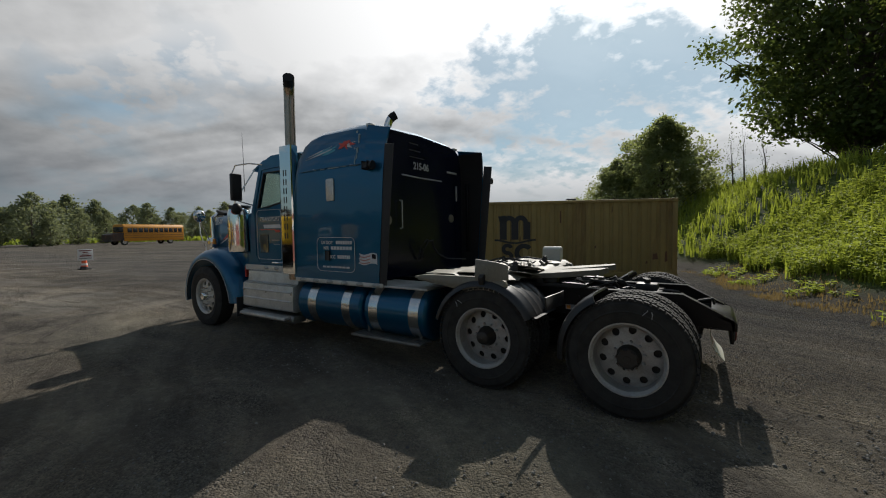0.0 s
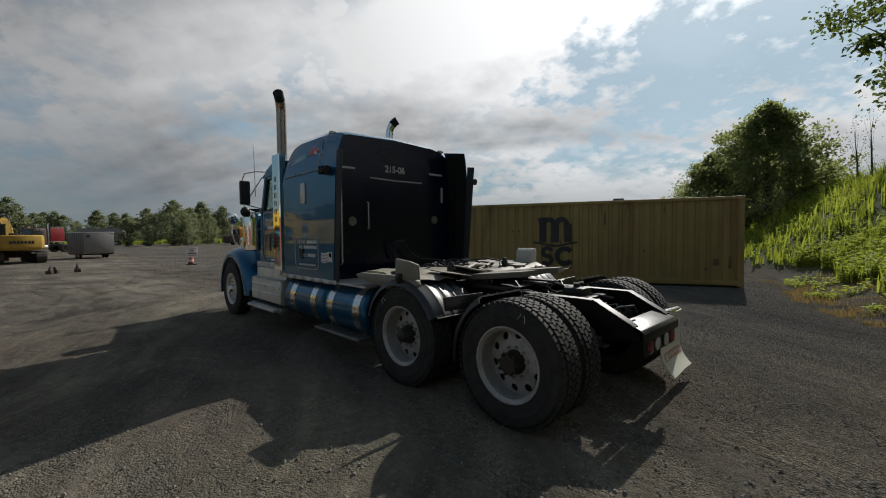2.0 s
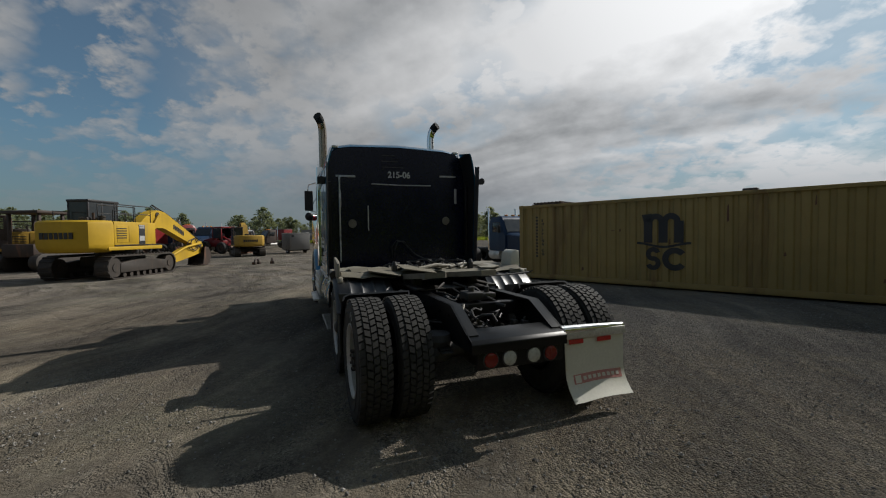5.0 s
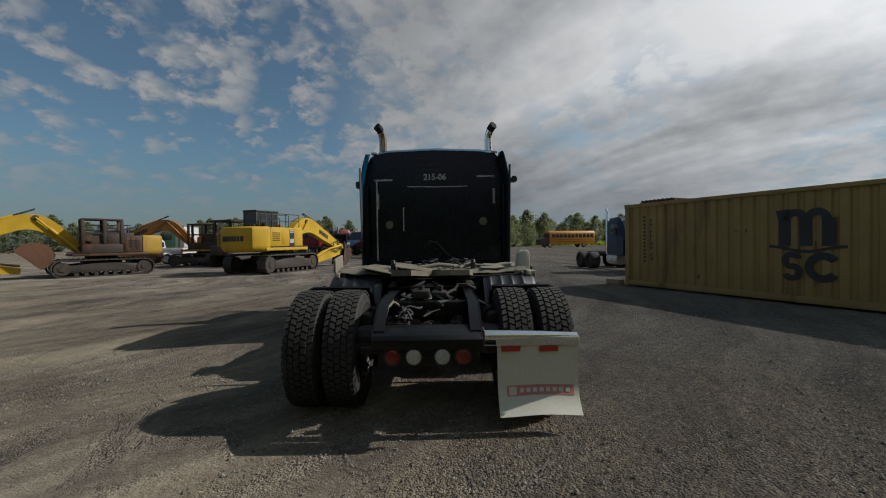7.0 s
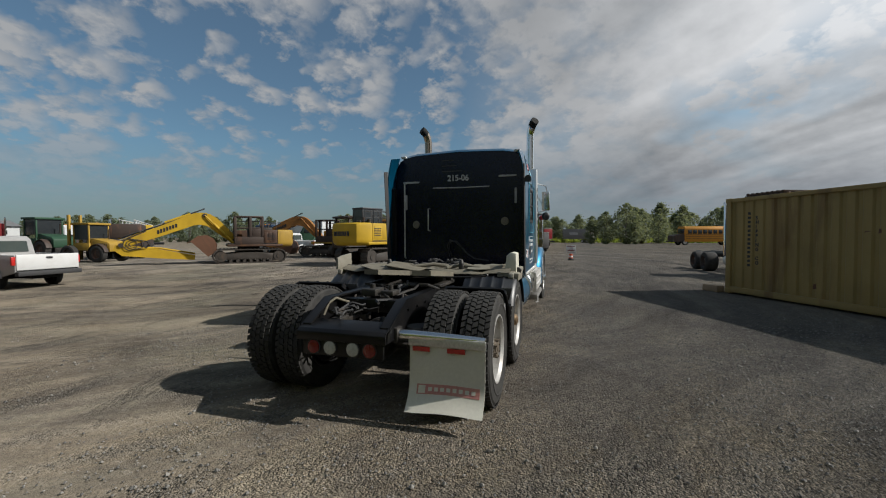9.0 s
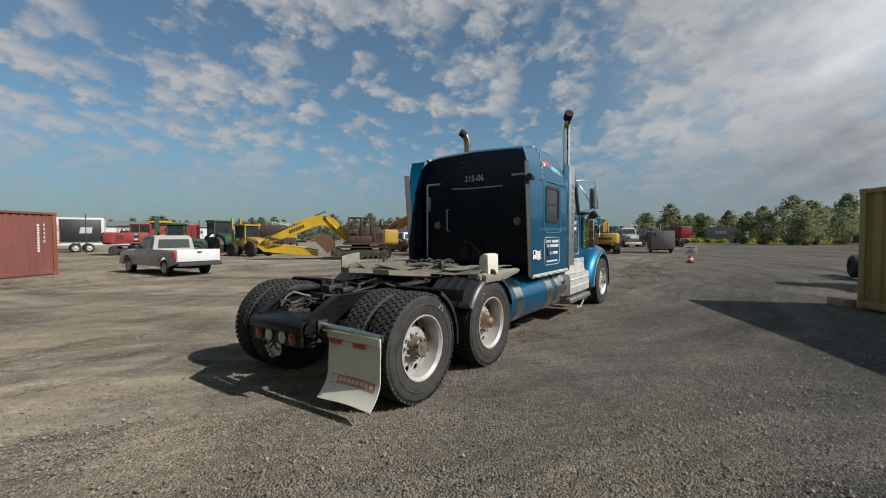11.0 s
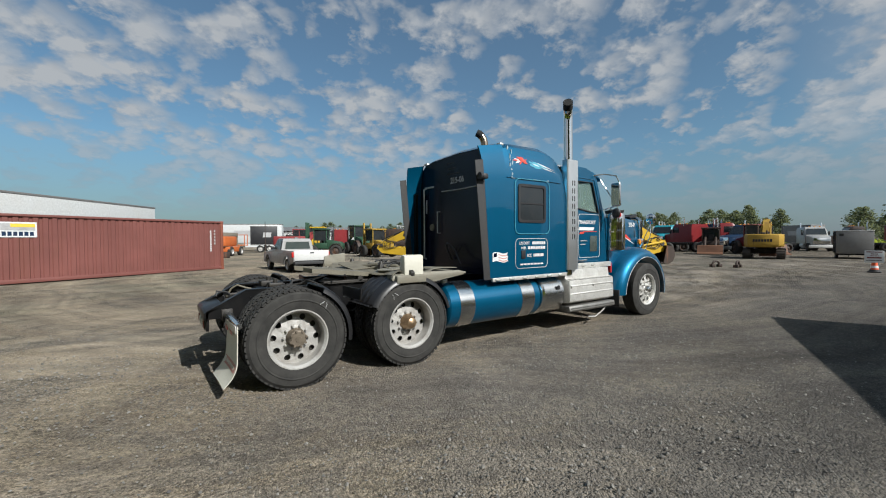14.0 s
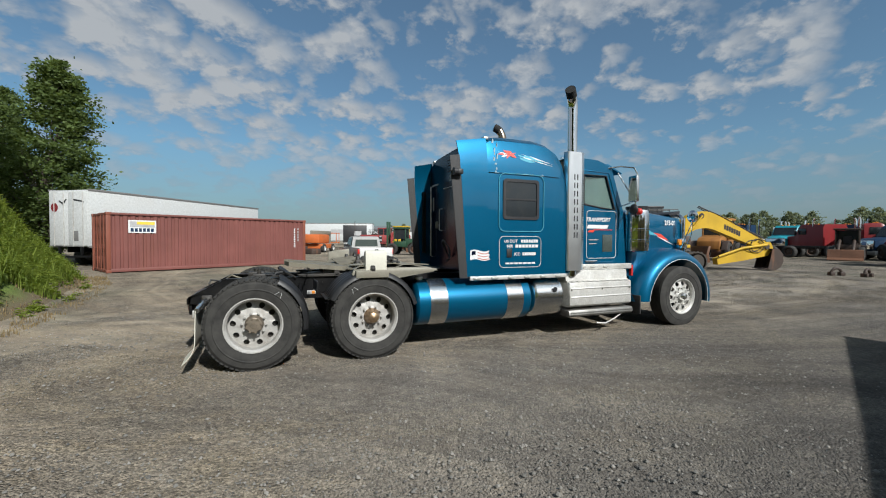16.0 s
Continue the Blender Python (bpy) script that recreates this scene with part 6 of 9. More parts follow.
def build_hood(truck):
    def section(y, hw, top, bot):
        return [Vector(p) for p in ((hw, y, bot), (hw, y, bot + (top - bot) * 0.6), (hw * 0.985, y, top - 0.10), (hw * 0.93, y, top - 0.03), (hw * 0.8, y, top), (0, y, top + 0.025),
                                    (-hw * 0.8, y, top), (-hw * 0.93, y, top - 0.03), (-hw * 0.985, y, top - 0.10), (-hw, y, bot + (top - bot) * 0.6), (-hw, y, bot))]
    bm = bmesh.new()
    loft(bm, [section(5.43, 0.95, 1.90, 0.85), section(5.71, 0.90, 1.955, 0.85), section(5.9, 0.84, 1.955, 0.85), section(6.3, 0.76, 1.94, 0.85), (section(6.9, 0.68, 1.90, 0.85)), section(7.22, 0.64, 1.875, 0.85), section(7.26, 0.62, 1.85, 0.85)])
    hood = part("hood", bm, M["blue"], truck, "long blue metallic hood with painted streaks", 32)
    bm = bmesh.new()
    tube(bm, [(0.66, 7.24, 0.9), (0.66, 7.26, 1.85), (0.55, 7.27, 1.92), (-0.55, 7.27, 1.92), (-0.66, 7.26, 1.85), (-0.66, 7.24, 0.9)], 0.04, 10)
    for k in range(16):
        box(bm, -0.57 + 0.073 * k, -0.55 + 0.073 * k, 7.255, 7.285, 0.9, 1.86, 0.004)
    part("grille", bm, M["chrome"], hood, "chrome radiator grille surround")
    bm = bmesh.new()  # bug deflector along the hood's front edge
    prism(bm, [(7.05, 1.90), (7.28, 1.92), (7.30, 1.99), (7.27, 1.995), (7.0, 1.93)], "x", -0.56, 0.56, 0.004)
    part("bug_deflector", bm, M["ink"], hood, "dark hood deflector")
    for s in (-1, 1):
        bm = bmesh.new()
        cy, cz = 6.60, 0.47
        rings = []
        n = 26
        for k in range(n + 1):
            a = -8 + 190 * k / n
            if a < 40:
                r = 0.80
            elif a < 120:
                r = 0.80 + 0.03 * (a - 40) / 80
            else:
                r = 0.83 + 0.16 * ((a - 120) / 78) ** 1.2
            ca, sa = math.cos(radians(a)), math.sin(radians(a))
            ring = []
            for x, dr in ((0.60, -0.02), (0.62, 0.02), (0.78, 0.03), (0.95, 0.022), (1.08, -0.01), (1.165, -0.06), (1.195, -0.12), (1.195, -0.165), (1.185, -0.165), (1.17, -0.13), (1.06, -0.05), (0.62, -0.06)):
                rr = r + dr
                if x > 1.1 and a > 120:
                    rr = min(rr, r + dr - 0.06 * (a - 120) / 78)
                ring.append(Vector((s * x, cy + rr * ca, cz + rr * sa)))
            rings.append(ring)
        loft(bm, rings)
        fen = part("front_fender", bm, M["blue"], hood, "flared blue front fender", 40)
        bm = bmesh.new()
        tube(bm, [Vector((s * 1.197, q[7].y, q[7].z)) for q in rings], 0.004, 6)
        part("pinstripe", bm, M["letter"], fen, "thin white edge line")
        bm = bmesh.new()
        box(bm, s * 0.98 - 0.2, s * 0.98 + 0.2, 5.66, 5.68, 0.25, 0.55, 0.006)
        part("splash_guard", bm, M["rubber"], fen)
        bm = bmesh.new()
        prism(bm, [(5.70, 0.70), (5.70, 1.36), (6.0, 1.36), (6.15, 1.1), (5.75, 0.7)], "x", s * 0.72, s * 0.90, 0.01)
        part("fender_skirt", bm, M["blue"], fen)
        bm = bmesh.new()
        box(bm, s * 1.0 - 0.03, s * 1.0 + 0.03, 5.62, 5.66, 0.86, 1.04, 0.01)
        part("side_marker", bm, M["red"], fen)
        # lettering and streaks on the hood's side
        rot = Matrix(((0, 0, s, 0), (s, 0, 0, 0), (0, 1, 0, 0), (0, 0, 0, 1)))
        tilt = Matrix.Rotation(radians(8.5) * s, 4, "Z")
        part("fleet_number", lettering("215-06", 0.085, M["letter"], Matrix.Translation((s * 0.716, 6.72 if s > 0 else 7.05, 1.72)) @ tilt @ rot, 0.004), None, hood)
        for y0, z0, y1, z1, w0, mt in ((5.95, 1.66, 6.55, 1.52, 0.04, "teal"), (6.40, 1.58, 6.85, 1.44, 0.045, "decal_red"), (6.5, 1.52, 7.0, 1.36, 0.012, "letter")):
            bm = bmesh.new()
            pts = [(y0, z0), ((y0 + y1) / 2, (z0 + z1) / 2 - w0), (y1, z1), ((y0 + y1) / 2, (z0 + z1) / 2 + w0)]
            bm.faces.new([bm.verts.new((s * (np.interp(y, [5.9, 6.3, 6.9, 7.22], [0.84, 0.76, 0.68, 0.64]) + 0.003), y, z)) for y, z in pts])
            g = bmesh.ops.extrude_face_region(bm, geom=bm.faces[:])
            bmesh.ops.translate(bm, vec=(s * 0.006, 0, 0), verts=[e for e in g["geom"] if isinstance(e, bmesh.types.BMVert)])
            part("painted_streak", bm, M[mt], hood)
        bm = bmesh.new()  # hood mirror on stalks
        tube(bm, [(s * 0.95, 6.95, 1.25), (s * 1.0, 7.05, 1.55), (s * 0.98, 7.1, 1.78)], 0.008, 6)
        tube(bm, [(s * 0.75, 7.1, 1.3), (s * 0.98, 7.1, 1.78)], 0.008, 6)
        hm = part("hood_mirror", bm, M["chrome"], hood, "round chrome mirror on a stalk")
        bm = bmesh.new()
        bmesh.ops.create_uvsphere(bm, u_segments=18, v_segments=12, radius=0.11, matrix=Matrix.Translation((s * 0.98, 7.1, 1.87)) @ Matrix.Diagonal((1, 0.35, 1, 1)))
        part("mirror_bowl", bm, M["chrome"], hm)
        bm = bmesh.new()
        box(bm, s * 0.70 - 0.1, s * 0.70 + 0.06, 7.05, 7.25, 1.30, 1.48, 0.04, 3)
        part("headlamp", bm, M["chrome"], hood)
        bm = bmesh.new()
        box(bm, s * 0.76 - 0.02, s * 0.76 + 0.02, 7.0, 7.1, 1.36, 1.46, 0.01)
        part("turn_signal", bm, M["amber"], hood)
    # torn strip hanging under the step
    bm = bmesh.new()
    tube(bm, [(1.15, 5.35, 0.32), (1.16, 5.15, 0.22), (1.18, 4.95, 0.16), (1.15, 4.8, 0.17)], 0.012, 6)
    part("loose_strap", bm, M["alu"], truck, "loose metal strip hanging below the step")


def build_truck():
    truck = thing("semi_truck", "blue metallic sleeper tractor unit parked on gravel without a trailer", "truck")
    build_wheels(truck)
    build_chassis(truck)
    build_fifth_wheel(truck)
    build_deck(truck)
    build_fenders(truck)
    build_tanks(truck)
    build_steps(truck)
    build_sleeper(truck)
    build_stacks(truck)
    build_cab(truck)
    build_hood(truck)
    truck.matrix_world = Matrix.Diagonal((0.96, 1.0, 1.0, 1.0))
    return truck


build_truck()

# ---- containers and trailers beside the truck ----


def shipping_container(name, label, length, height, paint, door_paint):
    """Long side along +x at y = 0 facing -y; the body lies towards +y."""
    t = thing(name, label, "container", "shipping containers")
    W = 2.44

    def corrugated(n, x0, x1):
        pts, pitch = [], (x1 - x0) / n
        for k in range(n):
            a = x0 + pitch * k
            pts += [(a, 0.0), (a + pitch * 0.26, 0.0), (a + pitch * 0.38, 0.036), (a + pitch * 0.64, 0.036), (a + pitch * 0.76, 0.0)]
        pts.append((x1, 0.0))
        return pts
    n = round(length / 0.278)
    front = corrugated(n, 0.12, length - 0.12)
    for nm, base, sg in (("side_wall", 0.05, 1), ("side_wall", W - 0.05, -1)):
        bm = bmesh.new()
        quad_grid(bm, list(range(len(front))), [0.16, height * 0.5, height - 0.10], lambda i, z: Vector((front[i][0], base + sg * front[i][1], z)))
        part(nm, bm, paint, t, "corrugated steel wall", 20)
    bm = bmesh.new()
    quad_grid(bm, [0.1, length - 0.1], [0.08, W - 0.08], lambda x, y: Vector((x, y, height - 0.05)))
    part("roof", bm, paint, t)
    bm = bmesh.new()
    box(bm, 0.05, length - 0.05, 0.06, W - 0.06, 0.10, 0.16)
    part("floor", bm, M["wood"], t)
    for y in (0.05, W - 0.05):
        for z0, z1, nm in ((0.03, 0.17, "bottom_rail"), (height - 0.10, height - 0.01, "top_rail")):
            bm = bmesh.new()
            box(bm, 0.1, length - 0.1, y - 0.045, y + 0.045, z0, z1, 0.008)
            part(nm, bm, paint, t)
    for x in (0.08, length - 0.08):
        for y in (0.08, W - 0.08):
            bm = bmesh.new()
            box(bm, x - 0.075, x + 0.075, y - 0.075, y + 0.075, 0.0, height, 0.012)
            post = part("corner_post", bm, door_paint, t)
            for z in (0.0, height - 0.118):
                bm = bmesh.new()
                box(bm, x - 0.085, x + 0.085, y - 0.085, y + 0.085, z, z + 0.118, 0.01)
                part("corner_casting", bm, door_paint, post)
        for z0, z1 in ((0.02, 0.16), (height - 0.12, height - 0.01)):
            bm = bmesh.new()
            box(bm, x - 0.05, x + 0.05, 0.1, W - 0.1, z0, z1, 0.008)
            part("end_beam", bm, door_paint, t)
    for x, sx in ((0.06, 1), (length - 0.06, -1)):
        for k in range(2):
            bm = bmesh.new()
            y0 = 0.14 + k * (W / 2 - 0.13)
            box(bm, x - 0.02, x + 0.02, y0, y0 + W / 2 - 0.15, 0.17, height - 0.13, 0.006)
            for q in range(4):
                zc = 0.35 + q * (height - 0.7) / 3.4
                box(bm, x - 0.032 * sx, x, y0 + 0.06, y0 + W / 2 - 0.21, zc, zc + 0.30, 0.012)
            d = part("door", bm, door_paint, t)
            for q in range(2):
                bm = bmesh.new()
                yb = y0 + 0.28 + 0.46 * q
                cyl(bm, (x - 0.05 * sx, yb, 0.12), (x - 0.05 * sx, yb, height - 0.10), 0.017, seg=10)
                box(bm, x - 0.07 * sx if sx > 0 else x, x if sx > 0 else x + 0.07, yb - 0.02, yb + 0.18, 1.0, 1.03, 0.004)
                part("locking_bar", bm, door_paint, d)
    return t


# yellow container: side towards the truck, ends at A and B
def build_yellow_container():
    L, H = 9.3, 2.42
    t = shipping_container("shipping_container", "mustard yellow corrugated shipping container with a dark logo, standing on timber", L, H, M["mustard"], M["mustard"])
    y = 0.046

    def shape(nm, pts, mat="ink"):
        bm = bmesh.new()
        prism(bm, pts, "y", y - 0.004, y + 0.002)
        part(nm, bm, M[mat], t)
    # emblem: three uprights joined by arches, a wave and two open rings
    ox, oz = 3.98, 1.20
    for k in range(3):
        x = ox + k * 0.37
        shape("emblem_upright", [(x, oz), (x + 0.22, oz), (x + 0.22, oz + 0.56), (x, oz + 0.56)])
    for k in range(2):
        c = ox + 0.295 + k * 0.37
        shape("emblem_arch", arc((c, oz + 0.545), 0.225, 0, 180, 12) + arc((c, oz + 0.545), 0.075, 180, 0, 6))
    shape("emblem_foot", [(ox - 0.05, oz + 0.75), (ox + 0.20, oz + 0.77), (ox + 0.20, oz + 0.55), (ox, oz + 0.55)])
    wave = [(ox - 0.17 + 1.30 * k / 18, oz - 0.03 + 0.05 * math.cos(math.pi * k / 18 * 2)) for k in range(19)]
    shape("emblem_wave", wave + [(x, z - 0.06) for x, z in wave[::-1]])
    cx, cz = ox + 0.24, oz - 0.42
    shape("emblem_ring", arc((cx, cz + 0.115), 0.185, 20, 270, 14) + arc((cx, cz + 0.115), 0.065, 270, 20, 10))
    shape("emblem_ring", arc((cx, cz - 0.125), 0.185, 90, -160, 14) + arc((cx, cz - 0.125), 0.065, -160, 90, 10))
    cx = ox + 0.76
    shape("emblem_ring", arc((cx, cz - 0.005), 0.30, 38, 322, 22) + arc((cx, cz - 0.005), 0.15, 322, 38, 16))
    for k, ch in enumerate("SHIPPING CO"):
        if ch != " ":
            part("printed_letter", lettering(ch, 0.08, M["ink"], Matrix.Translation((0.84, y - 0.006, 1.86 - 0.108 * k)) @ Matrix.Rotation(radians(90), 4, "X"), 0.006), None, t)
    for col, n, z0 in ((0.62, 13, 1.98),):
        for k in range(n):
            z = z0 - 0.105 * k
            shape("printed_bar", [(col, z), (col + 0.075, z), (col + 0.075, z + 0.06), (col, z + 0.06)])
    for x0, z0, w, h in ((3.1, 1.52, 0.10, 0.03), (3.32, 1.50, 0.05, 0.09), (5.85, 1.7, 0.05, 0.42), (8.6, 0.55, 0.16, 0.2), (8.95, 0.48, 0.08, 0.34), (8.4, 0.42, 0.06, 0.09), (4.6, 1.15, 0.04, 0.16), (6.9, 0.9, 0.05, 0.10), (7.4, 2.0, 0.03, 0.22), (2.2, 0.35, 0.07, 0.12)):
        bm = bmesh.new()
        prism(bm, [(x0, z0), (x0 + w, z0 + 0.02), (x0 + w * 0.8, z0 + h), (x0 + 0.01, z0 + h * 0.9)], "y", y - 0.003, y + 0.002)
        part("rust_scab", bm, M["bucket"], t)
    B, A = Vector((5.61, 8.72)), Vector((9.5, 0.28))
    d = A - B
    t.matrix_world = Matrix.Translation((B.x, B.y, 0.02)) @ Matrix.Rotation(math.atan2(d.y, d.x), 4, "Z")
    # rack and lump on the roof, timber under the corner
    m = t.matrix_world
    pallet = thing("pallet", "dark weathered pallet lying on the container roof", "pallet")
    for k in range(8):
        bm = bmesh.new()
        box(bm, 0.5 + 0.13 * k, 0.56 + 0.13 * k, 0.1, 1.5, H + 0.03, H + 0.08, 0.006)
        part("slat", bm, M["burnt"], pallet)
    for yy in (0.14, 0.8, 1.42):
        bm = bmesh.new()
        box(bm, 0.42, 1.55, yy, yy + 0.06, H - 0.03, H + 0.03, 0.006)
        part("bearer", bm, M["burnt"], pallet)
    pallet.matrix_world = m
    bm = bmesh.new()
    box(bm, 6.1, 6.4, 0.3, 0.6, H - 0.05, H + 0.07, 0.03)
    solid("rolled_tarp", bm, M["rubber"], "small dark bundle on the container roof", "bundle").matrix_world = m
    bm = bmesh.new()
    box(bm, -0.62, -0.12, -0.12, 0.10, 0.0, 0.17, 0.012)
    solid("timber_block", bm, M["wood"], "short weathered timber lying by the yellow container", "timber").matrix_world = m @ Matrix.Translation((0, 0, -0.02))


build_yellow_container()


def build_red_container():
    L, H = 9.1, 2.5
    t = shipping_container("shipping_container", "rusty red-brown corrugated shipping container beside a white trailer", L, H, M["oxide"], M["oxide_dark"])
    y = 0.044

    def shape(nm, x0, x1, z0, z1, mat, lift=0.0):
        bm = bmesh.new()
        box(bm, x0, x1, y - 0.006 - lift, y + 0.002 - lift, z0, z1)
        return part(nm, bm, M[mat], t)
    # run of the wall: x = 0 at the end towards the bank
    shape("sticker", 0.75, 1.75, 1.66, 2.20, "letter", 0.002)
    shape("sticker_panel", 0.80, 1.70, 1.90, 2.15, "letter_grey", 0.006)
    shape("sticker_beam", 1.05, 1.70, 2.02, 2.14, "sticker_yellow", 0.010)
    for k in range(6):
        shape("printed_bar", 0.83 + 0.145 * k, 0.935 + 0.145 * k, 1.71, 1.86, "navyblue", 0.006)
    for k in range(11):
        shape("printed_bar", L - 0.72, L - 0.64, 0.95 + 0.10 * k, 1.01 + 0.10 * k, "letter")
    for k in range(5):
        shape("printed_bar", L - 0.50, L - 0.43, 1.3 + 0.16 * k, 1.4 + 0.16 * k, "letter_grey")
    A, B = Vector((-18.87, 1.74)), Vector((-14.48, -6.19))
    d = A - B
    t.matrix_world = Matrix.Translation((B.x, B.y, 0.0)) @ Matrix.Rotation(math.atan2(d.y, d.x), 4, "Z")


build_red_container()


def build_white_trailer():
    t = thing("semi_trailer", "long white box trailer with rear doors behind the red container", "trailer")
    L, W, H, F = 12.8, 2.5, 3.8, 1.0
    bm = bmesh.new()
    box(bm, 0, L, 0, W, F, H, 0.02)
    part("box_body", bm, M["trailer_white"], t, "white ribbed box body")
    bm = bmesh.new()
    for z in (F - 0.06, H - 0.06):
        box(bm, -0.02, L + 0.02, -0.02, 0.03, z, z + 0.11, 0.01)
        box(bm, -0.02, L + 0.02, W - 0.03, W + 0.02, z, z + 0.11, 0.01)
    part("rail", bm, M["greybox"], t, "grey edge rail")
    for k in range(2):
        bm = bmesh.new()
        box(bm, -0.035, -0.002, 0.06 + k * 1.2, 1.22 + k * 1.2, F + 0.05, H - 0.1, 0.008)
        d = part("rear_door", bm, M["trailer_white"], t)
        for q in range(2):
            bm = bmesh.new()
            yy = 0.3 + k * 1.2 + q * 0.6
            cyl(bm, (-0.06, yy, F), (-0.06, yy, H - 0.1), 0.02, seg=8)
            part("locking_bar", bm, M["alu"], d)
        bm = bmesh.new()
        if k == 0:
            box(bm, -0.045, -0.03, 0.62, 0.95, F + 0.28, F + 0.78, 0.004)
            part("vent_panel", bm, M["greybox"], d)
            bm = bmesh.new()
            prism(bm, [(0.25, H - 0.62), (0.95, H - 0.50), (0.98, H - 0.42), (0.3, H - 0.54)], "x", -0.046, -0.036)
            part("printed_mark", bm, M["ink"], d)
        else:
            cyl(bm, (-0.036, 2.1, H - 0.85), (-0.046, 2.1, H - 0.85), 0.22, seg=20)
            part("round_sign", bm, M["scarlet"], d)
            bm = bmesh.new()
            prism(bm, [(1.55, H - 0.72), (1.30, H - 0.46), (1.36, H - 0.44), (1.58, H - 0.60), (1.78, H - 0.5), (1.80, H - 0.56)], "x", -0.046, -0.036)
            part("printed_mark", bm, M["ink"], d)
    bm = bmesh.new()
    box(bm, 0.0, 0.15, 0.1, W - 0.1, 0.45, 0.55, 0.01)
    for yy in (0.5, W - 0.6):
        box(bm, 0.02, 0.12, yy, yy + 0.1, 0.5, F, 0.01)
    part("underride_bar", bm, M["black"], t)
    bm = bmesh.new()
    for yy in (0.7, 1.7):
        box(bm, 0.3, L - 1, yy, yy + 0.1, F - 0.3, F, 0.01)
    part("chassis", bm, M["black"], t)
    for x in (1.6, 2.9):
        for yy in (0.2, W - 0.2):
            bm = bmesh.new()
            cyl(bm, (x, yy - 0.2, 0.5), (x, yy + 0.2, 0.5), 0.5, seg=28)
            w = part("wheel", bm, M["tyre"], t)
            bm = bmesh.new()
            cyl(bm, (x, yy - 0.21, 0.5), (x, yy + 0.21, 0.5), 0.27, seg=20)
            part("rim", bm, M["alloy"], w)
    for x in (L - 3, L - 2.9):
        bm = bmesh.new()
        box(bm, x, x + 0.1, 0.7 if x < L - 2.95 else 1.7, 0.8 if x < L - 2.95 else 1.8, 0.0, F, 0.01)
        part("landing_leg", bm, M["black"], t)
    N, F2 = Vector((-19.1, -8.3)), Vector((-29.7, -1.15))
    d = F2 - N
    t.matrix_world = Matrix.Translation((N.x, N.y, 0)) @ Matrix.Rotation(math.atan2(d.y, d.x), 4, "Z")


build_white_trailer()

# ---- pickup ----


def road_wheel(parent, x, y, r, w, mat="alloy"):
    bm = bmesh.new()
    lathe(bm, [(-w / 2, r * 0.62), (-w / 2 - 0.005, r * 0.8), (-w * 0.42, r * 0.96), (-w * 0.3, r), (w * 0.3, r), (w * 0.42, r * 0.96), (w / 2 + 0.005, r * 0.8), (w / 2, r * 0.62)], 32, (x, y, r))
    t = part("wheel", bm, M["tyre"], parent)
    bm = bmesh.new()
    s = 1 if x > 0 else -1
    lathe(bm, [(s * w * 0.5, r * 0.62), (s * w * 0.40, r * 0.56), (s * w * 0.25, r * 0.5), (s * w * 0.35, r * 0.2), (s * w * 0.42, 0.001)], 24, (x, y, r))
    part("rim", bm, M[mat], t)
    return t


